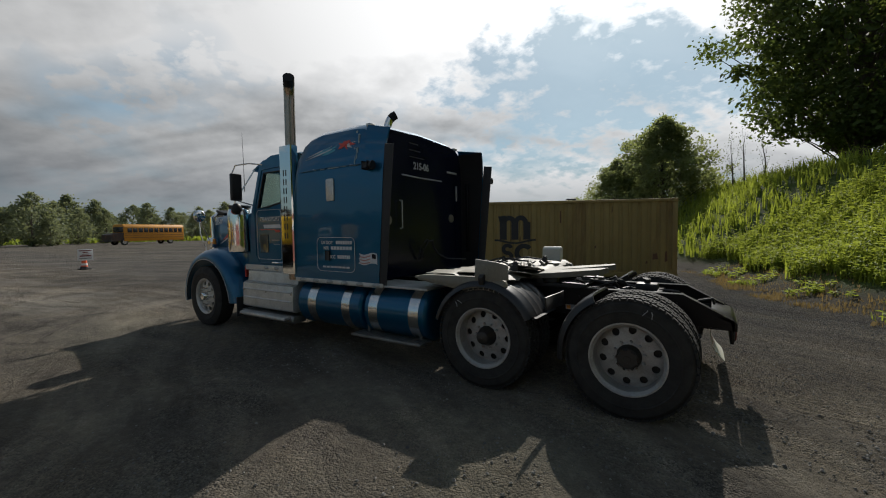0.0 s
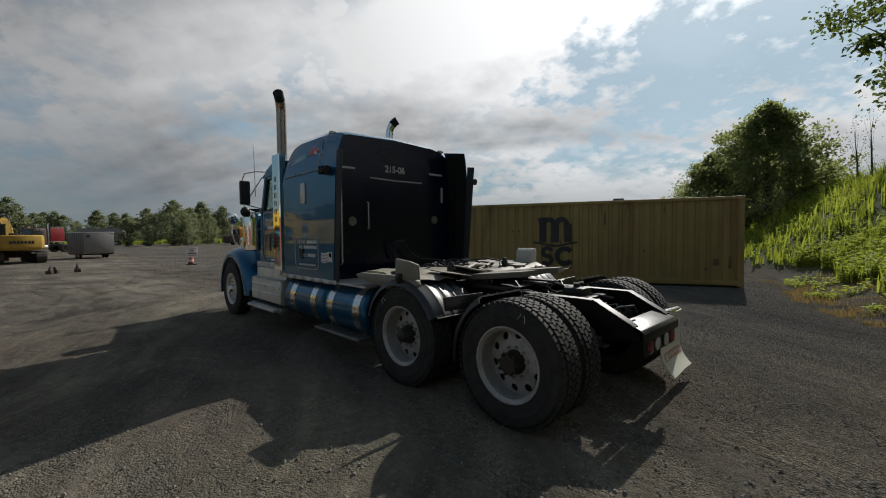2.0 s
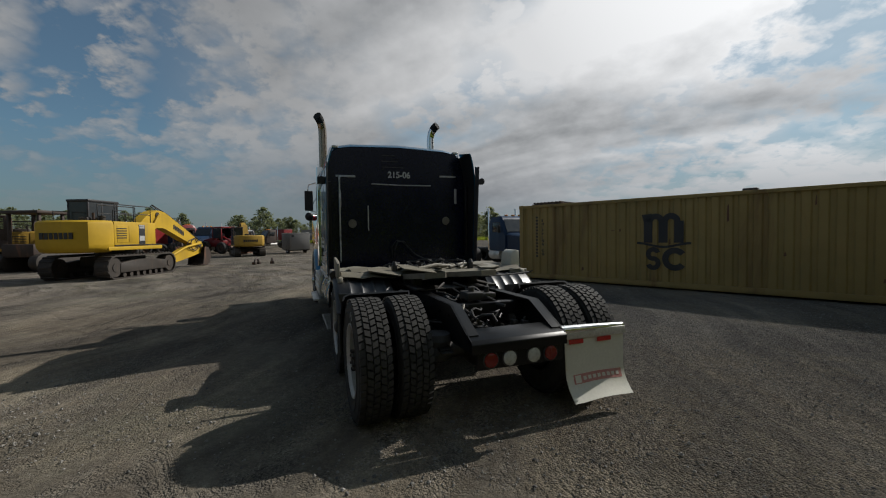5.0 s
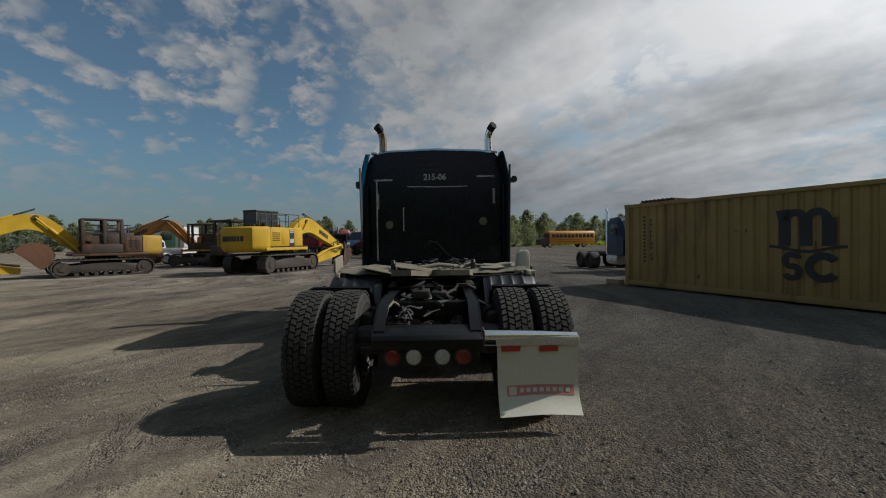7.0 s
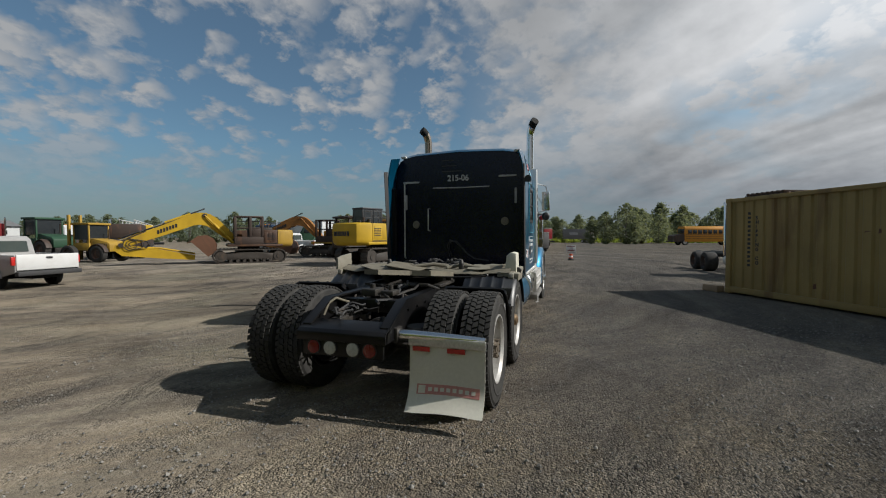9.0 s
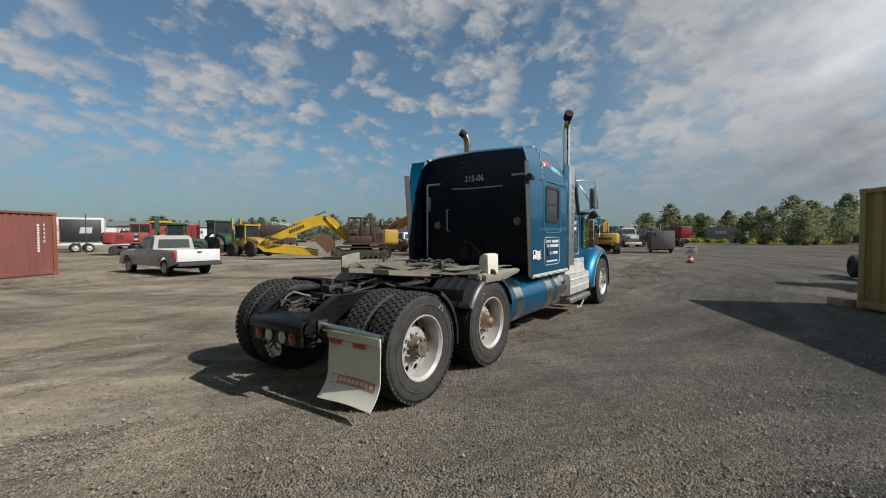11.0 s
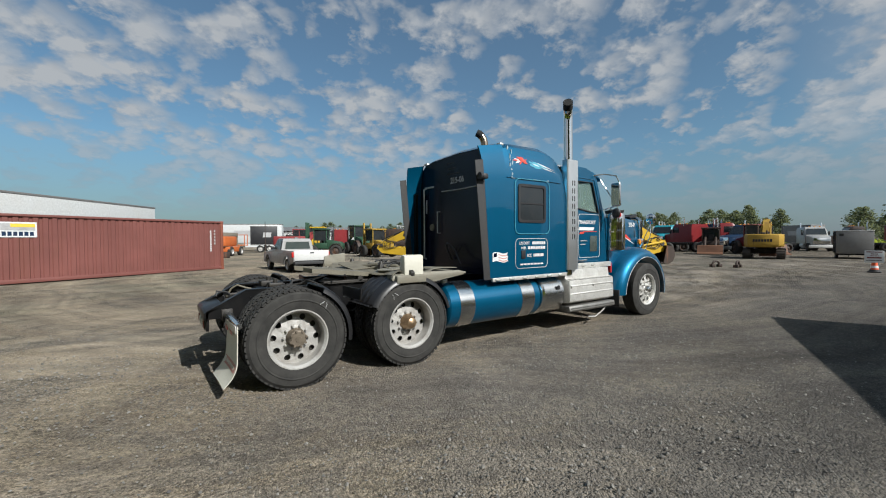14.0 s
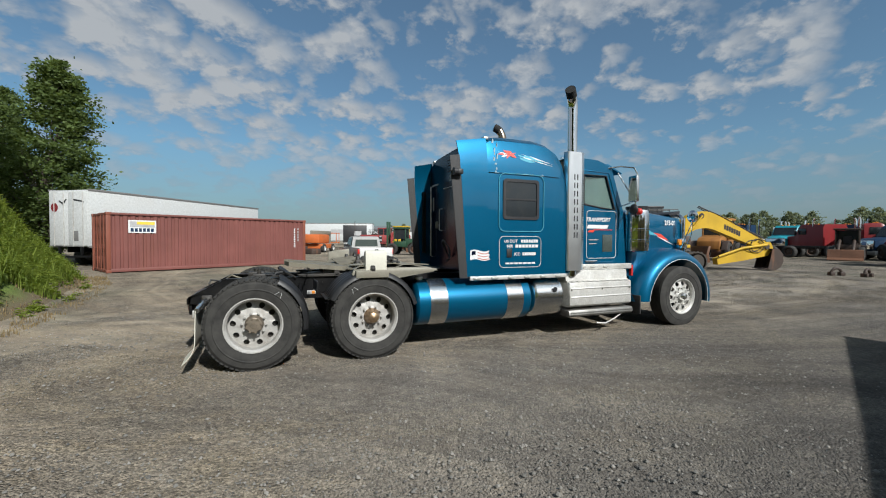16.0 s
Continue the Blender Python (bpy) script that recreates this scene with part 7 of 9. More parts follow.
def build_pickup(label, paint, place):
    t = thing("pickup_truck", label, "pickup")
    hw = 0.98
    # lower body with wheel openings; front towards +y, rear axle at y = 0
    side = [(-1.15, 0.60), (-1.15, 1.20), (1.05, 1.22), (1.08, 1.20), (2.45, 1.20), (2.55, 1.18), (4.3, 1.08), (4.55, 0.95), (4.6, 0.55), (4.35, 0.45)]
    side += [(3.62 + 0.46 * math.cos(radians(a)), 0.45 + 0.46 * math.sin(radians(a))) for a in range(0, 181, 20)]
    side += [(0.46 * math.cos(radians(a)), 0.45 + 0.46 * math.sin(radians(a))) for a in range(0, 181, 20)]
    for s in (-1, 1):
        bm = bmesh.new()
        prism(bm, side, "x", s * (hw - 0.06), s * hw, 0.012)
        part("body_side", bm, paint, t, "silver body side with flared arches")
        for y in (0, 3.62):
            bm = bmesh.new()
            tube(bm, [(s * (hw + 0.01), y + 0.48 * math.cos(radians(a)), 0.45 + 0.48 * math.sin(radians(a))) for a in range(-5, 186, 10)], 0.035, 6)
            part("wheel_arch", bm, paint, t)
        bm = bmesh.new()
        box(bm, s * hw - 0.005, s * hw + 0.008, 1.3, 2.35, 1.12, 1.15, 0.003)
        part("trim_line", bm, paint, t)
    bm = bmesh.new()
    box(bm, -hw + 0.05, hw - 0.05, -1.1, 1.05, 0.62, 0.72, 0.01)
    box(bm, -hw + 0.05, hw - 0.05, 1.02, 1.08, 0.7, 1.2, 0.01)
    part("load_bed", bm, paint, t)
    bm = bmesh.new()
    box(bm, -hw + 0.03, hw - 0.03, -1.19, -1.12, 0.68, 1.22, 0.02)
    tail = part("tailgate", bm, M["white"], t, "white tailgate")
    bm = bmesh.new()
    box(bm, -0.1, 0.1, -1.2, -1.185, 1.06, 1.13, 0.02)
    part("tailgate_latch", bm, M["ink"], tail)
    bm = bmesh.new()
    box(bm, -hw, hw, -1.32, -1.12, 0.48, 0.64, 0.03)
    part("rear_bumper", bm, M["rubber"], t, "dark step bumper")
    for s in (-1, 1):
        bm = bmesh.new()
        box(bm, s * hw - 0.10, s * hw + 0.012, -1.185, -1.10, 0.86, 1.15, 0.015)
        part("tail_lamp", bm, M["red"], t)
    # hood, cab
    bm = bmesh.new()
    loft(bm, [[Vector((x, y, z)) for x, z in ((-w, zb), (-w, zt - 0.06), (-w + 0.1, zt), (w - 0.1, zt), (w, zt - 0.06), (w, zb))] for y, w, zb, zt in ((2.4, hw - 0.03, 0.6, 1.24), (3.4, hw - 0.05, 0.6, 1.20), (4.4, hw - 0.10, 0.55, 1.10), (4.58, hw - 0.16, 0.55, 0.98))])
    part("hood", bm, paint, t)
    bm = bmesh.new()
    rings = []
    for y, w, z in ((1.08, 0.93, 1.20), (1.12, 0.83, 1.72), (1.25, 0.78, 1.86), (2.0, 0.78, 1.88), (2.2, 0.80, 1.82), (2.62, 0.92, 1.22)):
        rings.append([Vector((-w, y, z)), Vector((w, y, z))])
    rows = [[bm.verts.new(p) for p in r] for r in rings]
    for a, b in zip(rows, rows[1:]):
        bm.faces.new((a[0], a[1], b[1], b[0]))
    for s in (0, 1):
        bm.faces.new([r[s] for r in rows])
    cab = part("cab", bm, paint, t, "cab roof and posts")
    bm = bmesh.new()
    prism(bm, [(-0.72, 1.27), (0.72, 1.27), (0.66, 1.68), (-0.66, 1.68)], "y", 1.062, 1.092)
    bm2 = bmesh.new()
    bm2.faces.new([bm2.verts.new(p) for p in ((-0.84, 2.60, 1.28), (0.84, 2.60, 1.28), (0.74, 2.26, 1.80), (-0.74, 2.26, 1.80))])
    part("rear_window", bm, M["clear_window"], cab)
    part("windscreen", bm2, M["clear_window"], cab)
    for s in (-1, 1):
        bm = bmesh.new()
        bm.faces.new([bm.verts.new(p) for p in ((s * 0.940, 1.25, 1.27), (s * 0.955, 2.5, 1.27), (s * 0.830, 2.18, 1.77), (s * 0.842, 1.28, 1.77))])
        part("door_window", bm, M["clear_window"], cab)
        bm = bmesh.new()
        box(bm, s * 1.02 - 0.1, s * 1.02 + 0.08, 2.42, 2.50, 1.22, 1.42, 0.02)
        part("side_mirror", bm, M["ink"], t)
        bm = bmesh.new()
        box(bm, s * hw - 0.01, s * hw + 0.02, 1.35, 1.5, 1.02, 1.06, 0.008)
        part("door_handle", bm, M["ink"], t)
        for y in (0.0, 3.62):
            road_wheel(t, s * 0.84, y, 0.39, 0.25)
    bm = bmesh.new()
    box(bm, -0.4, 0.4, -1.0, 4.2, 0.35, 0.55, 0.02)
    cyl(bm, (-0.8, 0, 0.39), (0.8, 0, 0.39), 0.06, seg=10)
    part("chassis", bm, M["black"], t)
    bm = bmesh.new()
    box(bm, -hw, hw, 4.5, 4.68, 0.45, 0.65, 0.03)
    part("front_bumper", bm, M["alu"], t)
    t.matrix_world = place


build_pickup("silver two-tone regular-cab pickup with a white tailgate", M["silver"], pose(-14.3, 4.6, 0, 0, 0, 93) @ Matrix.Scale(0.84, 4))
build_pickup("white pickup parked behind the excavators", M["trailer_white"], pose(-20.5, 27.5, 0, 0, 0, 95))

# ---- diggers ----


def excavator(label, house_paint, arm_paint, cab_paint, boom, stick, bucket_at, burnt_cab=False, group="excavators", bucket_size=1.0, bucket_paint="bucket", tail_paint=None):
    """Tracked digger, boom towards +y. boom, stick: (y, z) of the joints; bucket_at: (y, z, tilt in degrees)."""
    t = thing("excavator", label, "excavator", group)
    for s in (-1, 1):
        bm = bmesh.new()
        x = s * 1.2
        loop = arc((1.75, 0.46), 0.46, -90, 90, 8) + arc((-1.75, 0.46), 0.46, 90, 270, 8)
        inner = arc((1.75, 0.46), 0.40, -90, 90, 8) + arc((-1.75, 0.46), 0.40, 90, 270, 8)
        ra = [[bm.verts.new((xx, y, z)) for y, z in pts] for xx, pts in ((x - 0.3, loop), (x + 0.3, loop), (x + 0.3, inner), (x - 0.3, inner), (x - 0.3, loop))]
        for a, b in zip(ra, ra[1:]):
            for i in range(len(a)):
                bm.faces.new((a[i], a[(i + 1) % len(a)], b[(i + 1) % len(a)], b[i]))
        tr = part("track", bm, M["track"], t, "dirty steel crawler track")
        bm = bmesh.new()
        box(bm, x - 0.03, x + 0.03, -0.04, 0.04, 0, 0.03)
        for v in bm.verts:
            v.co.x = x + (v.co.x - x) * 9.6
        shoe = mesh_of("track_shoe", bm, M["track"])
        total = 2 * 3.5 + 2 * math.pi * 0.46
        for k in range(46):
            d = total * k / 46
            if d < 3.5:
                m = pose(0, -1.75 + d, 0.92, 0, 0, 0)
            elif d < 3.5 + math.pi * 0.46:
                a = (d - 3.5) / 0.46
                m = pose(0, 1.75 + 0.46 * math.sin(a), 0.46 + 0.46 * math.cos(a), -math.degrees(a), 0, 0)
            elif d < 7 + math.pi * 0.46:
                m = pose(0, 1.75 - (d - 3.5 - math.pi * 0.46), 0.0, 180, 0, 0)
            else:
                a = (d - 7 - math.pi * 0.46) / 0.46
                m = pose(0, -1.75 - 0.46 * math.sin(a), 0.46 - 0.46 * math.cos(a), 180 - math.degrees(a), 0, 0)
            o = part("track_shoe", shoe, None, tr)
            o.matrix_local = m @ Matrix.Translation((0, 0, 0.0))
        for y, r in ((-1.75, 0.36), (1.75, 0.34)):
            bm = bmesh.new()
            cyl(bm, (x - 0.24, y, 0.46), (x + 0.24, y, 0.46), r, seg=20)
            cyl(bm, (x - 0.27, y, 0.46), (x + 0.27, y, 0.46), r * 0.45, seg=14)
            part("sprocket", bm, M["track"], tr)
        for k in range(7):
            bm = bmesh.new()
            cyl(bm, (x - 0.22, -1.2 + 0.4 * k, 0.15), (x + 0.22, -1.2 + 0.4 * k, 0.15), 0.1, seg=12)
            part("roller", bm, M["track"], tr)
        bm = bmesh.new()
        prism(bm, [(-1.5, 0.25), (1.5, 0.25), (1.45, 0.62), (0.4, 0.72), (-0.4, 0.72), (-1.45, 0.62)], "x", x - 0.2, x + 0.27 * s if s > 0 else x + 0.2, 0.02)
        part("track_frame", bm, M["track"], tr)
    bm = bmesh.new()
    box(bm, -0.95, 0.95, -0.8, 0.8, 0.45, 0.85, 0.05)
    cyl(bm, (0, 0, 0.8), (0, 0, 1.1), 0.7, seg=28)
    part("undercarriage", bm, M["track"], t)
    bm = bmesh.new()
    box(bm, -1.4, 1.4, -2.0, 1.35, 1.1, 1.25, 0.03)
    part("deck_plate", bm, house_paint, t)
    bm = bmesh.new()
    pts = [(-1.4, -2.1), (-1.1, -2.65), (-0.5, -2.85), (0.5, -2.85), (1.1, -2.65), (1.4, -2.1), (1.4, -1.7), (-1.4, -1.7)]
    loft(bm, [[Vector((x * k, -1.7 + (y + 1.7) * k, z)) for x, y in pts] for z, k in ((1.05, 0.84), (1.10, 0.92), (1.24, 0.985), (1.36, 1.0), (2.06, 1.0), (2.16, 0.98), (2.22, 0.92))])
    part("counterweight", bm, tail_paint or house_paint, t)
    for s, y0, y1, z1 in ((1, -1.68, 0.9, 2.2), (-1, -1.68, -0.82, 2.2)):
        bm = bmesh.new()
        box(bm, s * 0.45 if s > 0 else -1.4, 1.4 if s > 0 else -0.45, y0, y1, 1.26, z1, 0.05)
        for q in range(3):
            box(bm, s * 1.4 - 0.012, s * 1.4 + 0.012, y0 + 0.15 + q * 0.8 * (y1 - y0) / 3, y0 + 0.1 + (q + 0.9) * 0.85 * (y1 - y0) / 3, 1.4, z1 - 0.15, 0.01)
        part("engine_cover", bm, house_paint, t)
    bm = bmesh.new()
    box(bm, -0.45, 0.45, -1.68, -0.4, 1.26, 2.05, 0.05)
    cyl(bm, (0.2, -1.3, 2.0), (0.2, -1.3, 2.55), 0.06, seg=12)
    part("engine_hood", bm, M["burnt"], t)
    # printed mark on the counterweight and the side, plain bars
    for k in range(7):
        bm = bmesh.new()
        box(bm, -0.72 + 0.2 * k, -0.57 + 0.2 * k, -2.868, -2.852 if 1 < k < 5 else -2.80, 1.55, 1.78)
        part("printed_bar", bm, M["ink"], t)
    for s in (-1, 1):
        for k in range(5):
            bm = bmesh.new()
            box(bm, s * 1.412 - 0.006, s * 1.412 + 0.006, -1.55, -1.0, 1.55 + 0.09 * k, 1.59 + 0.09 * k)
            part("louvre", bm, M["ink"], t)
        bm = bmesh.new()
        box(bm, s * 1.405 - 0.006, s * 1.405 + 0.006, -1.66, 1.32, 1.27, 1.31)
        part("panel_gap", bm, M["ink"], t)
    bm = bmesh.new()
    for x in (0.55, 1.30):
        tube(bm, [(x, -1.5, 2.2), (x, -1.5, 2.85), (x, 0.7, 2.85), (x, 0.7, 2.2)], 0.022, 6)
        tube(bm, [(x, -0.4, 2.2), (x, -0.4, 2.85)], 0.02, 6)
        tube(bm, [(x, -1.5, 2.52), (x, 0.7, 2.52)], 0.016, 6)
    part("roof_rail", bm, M["ink"], t, "black tubular roof rail")
    bm = bmesh.new()
    box(bm, -0.30, 0.10, -1.5, -0.6, 2.05, 2.38, 0.04)
    cyl(bm, (0.25, -0.9, 2.0), (0.25, -0.9, 2.45), 0.13, seg=14)
    part("engine_block", bm, M["track"], t)
    bm = bmesh.new()
    box(bm, 1.402, 1.414, -0.25, 0.15, 1.32, 2.1)
    lab = part("model_label", bm, M["ink"], t)
    for z in (1.45, 1.95, 2.03):
        bm = bmesh.new()
        box(bm, 1.414, 1.418, -0.21, 0.11, z, z + 0.06 if z > 1.9 else z + 0.2)
        part("printed_bar", bm, M["letter_grey"], lab)
    # cab
    bm = bmesh.new()
    box(bm, -1.42, -0.46, -0.79, 0.95, 1.25, 1.75, 0.02)
    cab = part("cab", bm, cab_paint, t, "digger cab")
    bm = bmesh.new()
    box(bm, -1.45, -0.43, -0.81, 0.97, 3.02, 3.12, 0.03)
    part("cab_roof", bm, cab_paint, cab)
    for x, y in ((-1.38, -0.75), (-0.5, -0.75), (-1.38, 0.9), (-0.5, 0.9), (-1.38, 0.0), (-0.5, 0.0)):
        bm = bmesh.new()
        w = 0.075 if burnt_cab else 0.04
        box(bm, x - w, x + w, y - w, y + w, 1.75, 3.03, 0.012)
        part("cab_post", bm, cab_paint, cab)
    if burnt_cab:
        for x in (-1.38, -0.5):
            bm = bmesh.new()
            box(bm, x - 0.03, x + 0.03, -0.75, 0.9, 2.28, 2.36, 0.01)
            box(bm, x - 0.03, x + 0.03, -0.70, -0.1, 1.75, 2.28, 0.01)
            part("cab_door_frame", bm, cab_paint, cab)
        bm = bmesh.new()
        box(bm, -1.36, -0.52, -0.78, -0.72, 1.75, 2.5, 0.01)
        part("cab_back_panel", bm, cab_paint, cab)
    if not burnt_cab:
        for x in (-1.40, -0.48):
            bm = bmesh.new()
            box(bm, x - 0.005, x + 0.005, -0.73, 0.88, 1.75, 3.02)
            part("cab_window", bm, M["window"], cab)
        for y in (-0.77, 0.92):
            bm = bmesh.new()
            box(bm, -1.36, -0.52, y - 0.005, y + 0.005, 1.75, 3.02)
            part("cab_window", bm, M["window"], cab)
    bm = bmesh.new()
    box(bm, -1.2, -0.7, -0.35, 0.15, 1.6, 2.3, 0.05)
    part("operator_seat", bm, M["inner"], cab)
    # boom: a bent box girder
    (y0, z0), (y1, z1), (y2, z2) = boom

    def girder(path, widths, hw, mat, nm, parent):
        b = bmesh.new()
        rings = []
        for i, (y, z) in enumerate(path):
            ya, za = path[max(i - 1, 0)]
            yb, zb = path[min(i + 1, len(path) - 1)]
            d = Vector((yb - ya, zb - za)).normalized()
            n = Vector((-d.y, d.x)) * widths[i] / 2
            rings.append([Vector((-hw, y + n.x, z + n.y)), Vector((hw, y + n.x, z + n.y)), Vector((hw, y - n.x, z - n.y)), Vector((-hw, y - n.x, z - n.y))])
        loft(b, rings)
        return part(nm, b, mat, parent)
    legs = [math.hypot(y1 - y0, z1 - z0), math.hypot(y2 - y1, z2 - z1)]
    round_ = 0.85
    pa = (y1 + (y0 - y1) * round_ / legs[0], z1 + (z0 - z1) * round_ / legs[0])
    pb = (y1 + (y2 - y1) * round_ / legs[1], z1 + (z2 - z1) * round_ / legs[1])
    bend = []
    for k in range(7):  # rounded knee of the boom
        f = k / 6
        bend.append(tuple((1 - f) ** 2 * pa[q] + 2 * f * (1 - f) * (y1, z1)[q] + f * f * pb[q] for q in (0, 1)))
    path = [(y0, z0), ((y0 + pa[0]) / 2, (z0 + pa[1]) / 2)] + bend + [((pb[0] + y2) / 2, (pb[1] + z2) / 2), (y2, z2)]
    bo = girder(path, [0.45, 0.62, 0.72, 0.77, 0.80, 0.82, 0.80, 0.77, 0.72, 0.58, 0.35], 0.24, arm_paint, "boom", t)
    for yy, zz in ((y0, z0), (y1, z1), (y2, z2)):
        bm = bmesh.new()
        cyl(bm, (-0.29, yy, zz), (0.29, yy, zz), 0.13, seg=16)
        part("boom_pin", bm, M["track"], bo)
    for k in range(7):  # plain bars for the printed name
        f = 0.36 + 0.036 * k
        yy, zz = y1 + (y2 - y1) * f, z1 + (z2 - z1) * f
        for s in (-1, 1):
            bm = bmesh.new()
            box(bm, s * 0.242, s * 0.247, yy - 0.058, yy + 0.058, zz - 0.12, zz + 0.12)
            part("printed_bar", bm, M["ink"], bo)
    for s in (-1, 1):
        bm = bmesh.new()
        tube(bm, [(s * 0.34, 0.9, 1.25), (s * 0.34, y1 - 0.5, z1 - 0.55)], 0.085, 10)
        tube(bm, [(s * 0.34, y1 - 0.5, z1 - 0.55), (s * 0.34, y1, z1)], 0.045, 8)
        part("boom_cylinder", bm, arm_paint, bo)
    bm = bmesh.new()
    tube(bm, [(0, pb[0], pb[1] + 0.42), (0, (y1 + y2) / 2, (z1 + z2) / 2 + 0.46)], 0.08, 10)
    part("stick_cylinder", bm, arm_paint, bo)
    bm = bmesh.new()
    tube(bm, [(0, (y1 + y2) / 2, (z1 + z2) / 2 + 0.46), (0, y2 + 0.1, z2 + 0.3)], 0.035, 8)
    part("piston_rod", bm, M["steel"], bo)
    bm = bmesh.new()
    for q in range(4):
        tube(bm, [(0.1 - 0.07 * q, y1 + (y2 - y1) * f, z1 + (z2 - z1) * f + 0.42 + 0.06 * math.sin(5 * f + q)) for f in (0.0, 0.25, 0.5, 0.8, 1.0)], 0.022, 6)
    part("hydraulic_hose", bm, M["rubber"], bo)
    bm = bmesh.new()
    for q in range(5):  # slack loops at the end of the boom
        sx = 0.28 if q % 2 else -0.28
        yc, zc = y2 - 0.35 - 0.12 * q, z2 + 0.05
        tube(bm, [(sx, yc + (0.34 + 0.05 * q) * math.cos(a) - 0.1, max(0.1, zc + (0.36 - 0.03 * q) * math.sin(a))) for a in [6.0 * k / 12 + 0.4 * q for k in range(13)]], 0.022, 5)
    part("slack_hose", bm, M["rubber"], bo)
    for s in (-1, 1):
        bm = bmesh.new()
        tube(bm, [(s * 1.3, -1.6, 2.2), (s * 1.3, -1.6, 2.62), (s * 1.3, -0.9, 2.62), (s * 1.3, -0.9, 2.2)], 0.02, 6)
        part("handrail", bm, M["ink"], t)
    (a0, c0), (a1, c1) = stick
    st = girder([(a0 + (a0 - a1) * 0.12, c0 + (c0 - c1) * 0.12 + 0.1), (a0, c0), ((a0 + a1) / 2, (c0 + c1) / 2), (a1, c1)], [0.3, 0.7, 0.55, 0.3], 0.2, arm_paint, "stick", t)
    bm = bmesh.new()
    tube(bm, [(0.28, a0, c0 + 0.2), (0.3, (a0 + a1) / 2, (c0 + c1) / 2 + 0.35), (0.28, a1, c1 + 0.25)], 0.06, 8)
    part("bucket_cylinder", bm, arm_paint, st)
    by, bz, tilt = bucket_at
    bm = bmesh.new()
    prof = [(-0.1, 0.75), (0.45, 0.7), (0.75, 0.35), (0.78, -0.1), (0.55, -0.5), (0.1, -0.7), (-0.45, -0.62), (-0.4, -0.55), (0.08, -0.62), (0.48, -0.44), (0.70, -0.08), (0.67, 0.3), (0.4, 0.62), (-0.1, 0.66)]
    loft(bm, [[Vector((x, y, z)) for y, z in prof] for x in (-0.65, 0.65)], cap=True)
    for s in (-1, 1):
        prism(bm, prof[:7] + [(-0.25, 0.1)], "x", s * 0.65, s * 0.69)
    for k in range(5):
        box(bm, -0.6 + 0.28 * k, -0.48 + 0.28 * k, -0.68, -0.42, -0.63, -0.57, 0.01)
    bk = part("bucket", bm, M[bucket_paint], t, "worn digging bucket")
    bk.matrix_local = pose(0, by, bz, tilt, 0, 0) @ Matrix.Scale(bucket_size, 4)
    return t


def build_diggers():
    fold = dict(boom=((0.9, 1.5), (2.7, 2.62), (6.5, 1.15)), stick=((6.5, 1.05), (3.7, 0.42)), bucket_at=(6.7, 0.52, 0), bucket_size=0.72, bucket_paint="burnt")
    e = excavator("yellow tracked excavator with black cab and lowered boom", M["digger"], M["digger"], M["ink"], **fold)
    e.matrix_world = pose(-8.5, 17.0, 0, 0, 0, -20) @ Matrix.Diagonal((0.86, 0.86, 1.0, 1))
    e = excavator("yellow and rusty excavator with its boom folded to the ground", M["rust_house"], M["digger"], M["burnt"],
                  boom=((0.9, 1.5), (2.6, 3.15), (7.0, 1.25)), stick=((6.9, 0.95), (3.2, 0.40)), bucket_at=(2.75, 1.15, 150), burnt_cab=True, tail_paint=M["dull_yellow"])
    e.matrix_world = pose(-17.0, 16.7, 0, 0, 0, 138) @ Matrix.Scale(0.88, 4)
    e = excavator("weathered yellow excavator at the edge of the yard", M["dull_yellow"], M["dull_yellow"], M["burnt"],
                  boom=((0.9, 1.5), (2.2, 3.4), (4.2, 3.2)), stick=((4.2, 3.2), (4.8, 0.9)), bucket_at=(4.6, 0.72, 30))
    e.matrix_world = pose(-5.2, 34.0, 0, 0, 0, 14) @ Matrix.Scale(0.76, 4)
    e = excavator("yellow and brown excavator standing behind another", M["dull_yellow"], M["digger_old"], M["burnt"],
                  boom=((0.9, 1.5), (2.6, 3.3), (6.4, 1.6)), stick=((6.4, 1.5), (4.2, 0.5)), bucket_at=(4.0, 0.72, 120), burnt_cab=True)
    e.matrix_world = pose(-16.0, 24.3, 0, 0, 0, 105) @ Matrix.Scale(0.9, 4)
    e = excavator("faded red excavator among parked machines", M["pink"], M["pink"], M["pink"],
                  boom=((0.9, 1.4), (1.7, 2.7), (3.2, 2.2)), stick=((3.2, 2.1), (3.4, 0.8)), bucket_at=(3.3, 0.72, 20))
    e.matrix_world = pose(-38.0, 11.0, 0, 0, 0, -25) @ Matrix.Scale(0.85, 4)


build_diggers()


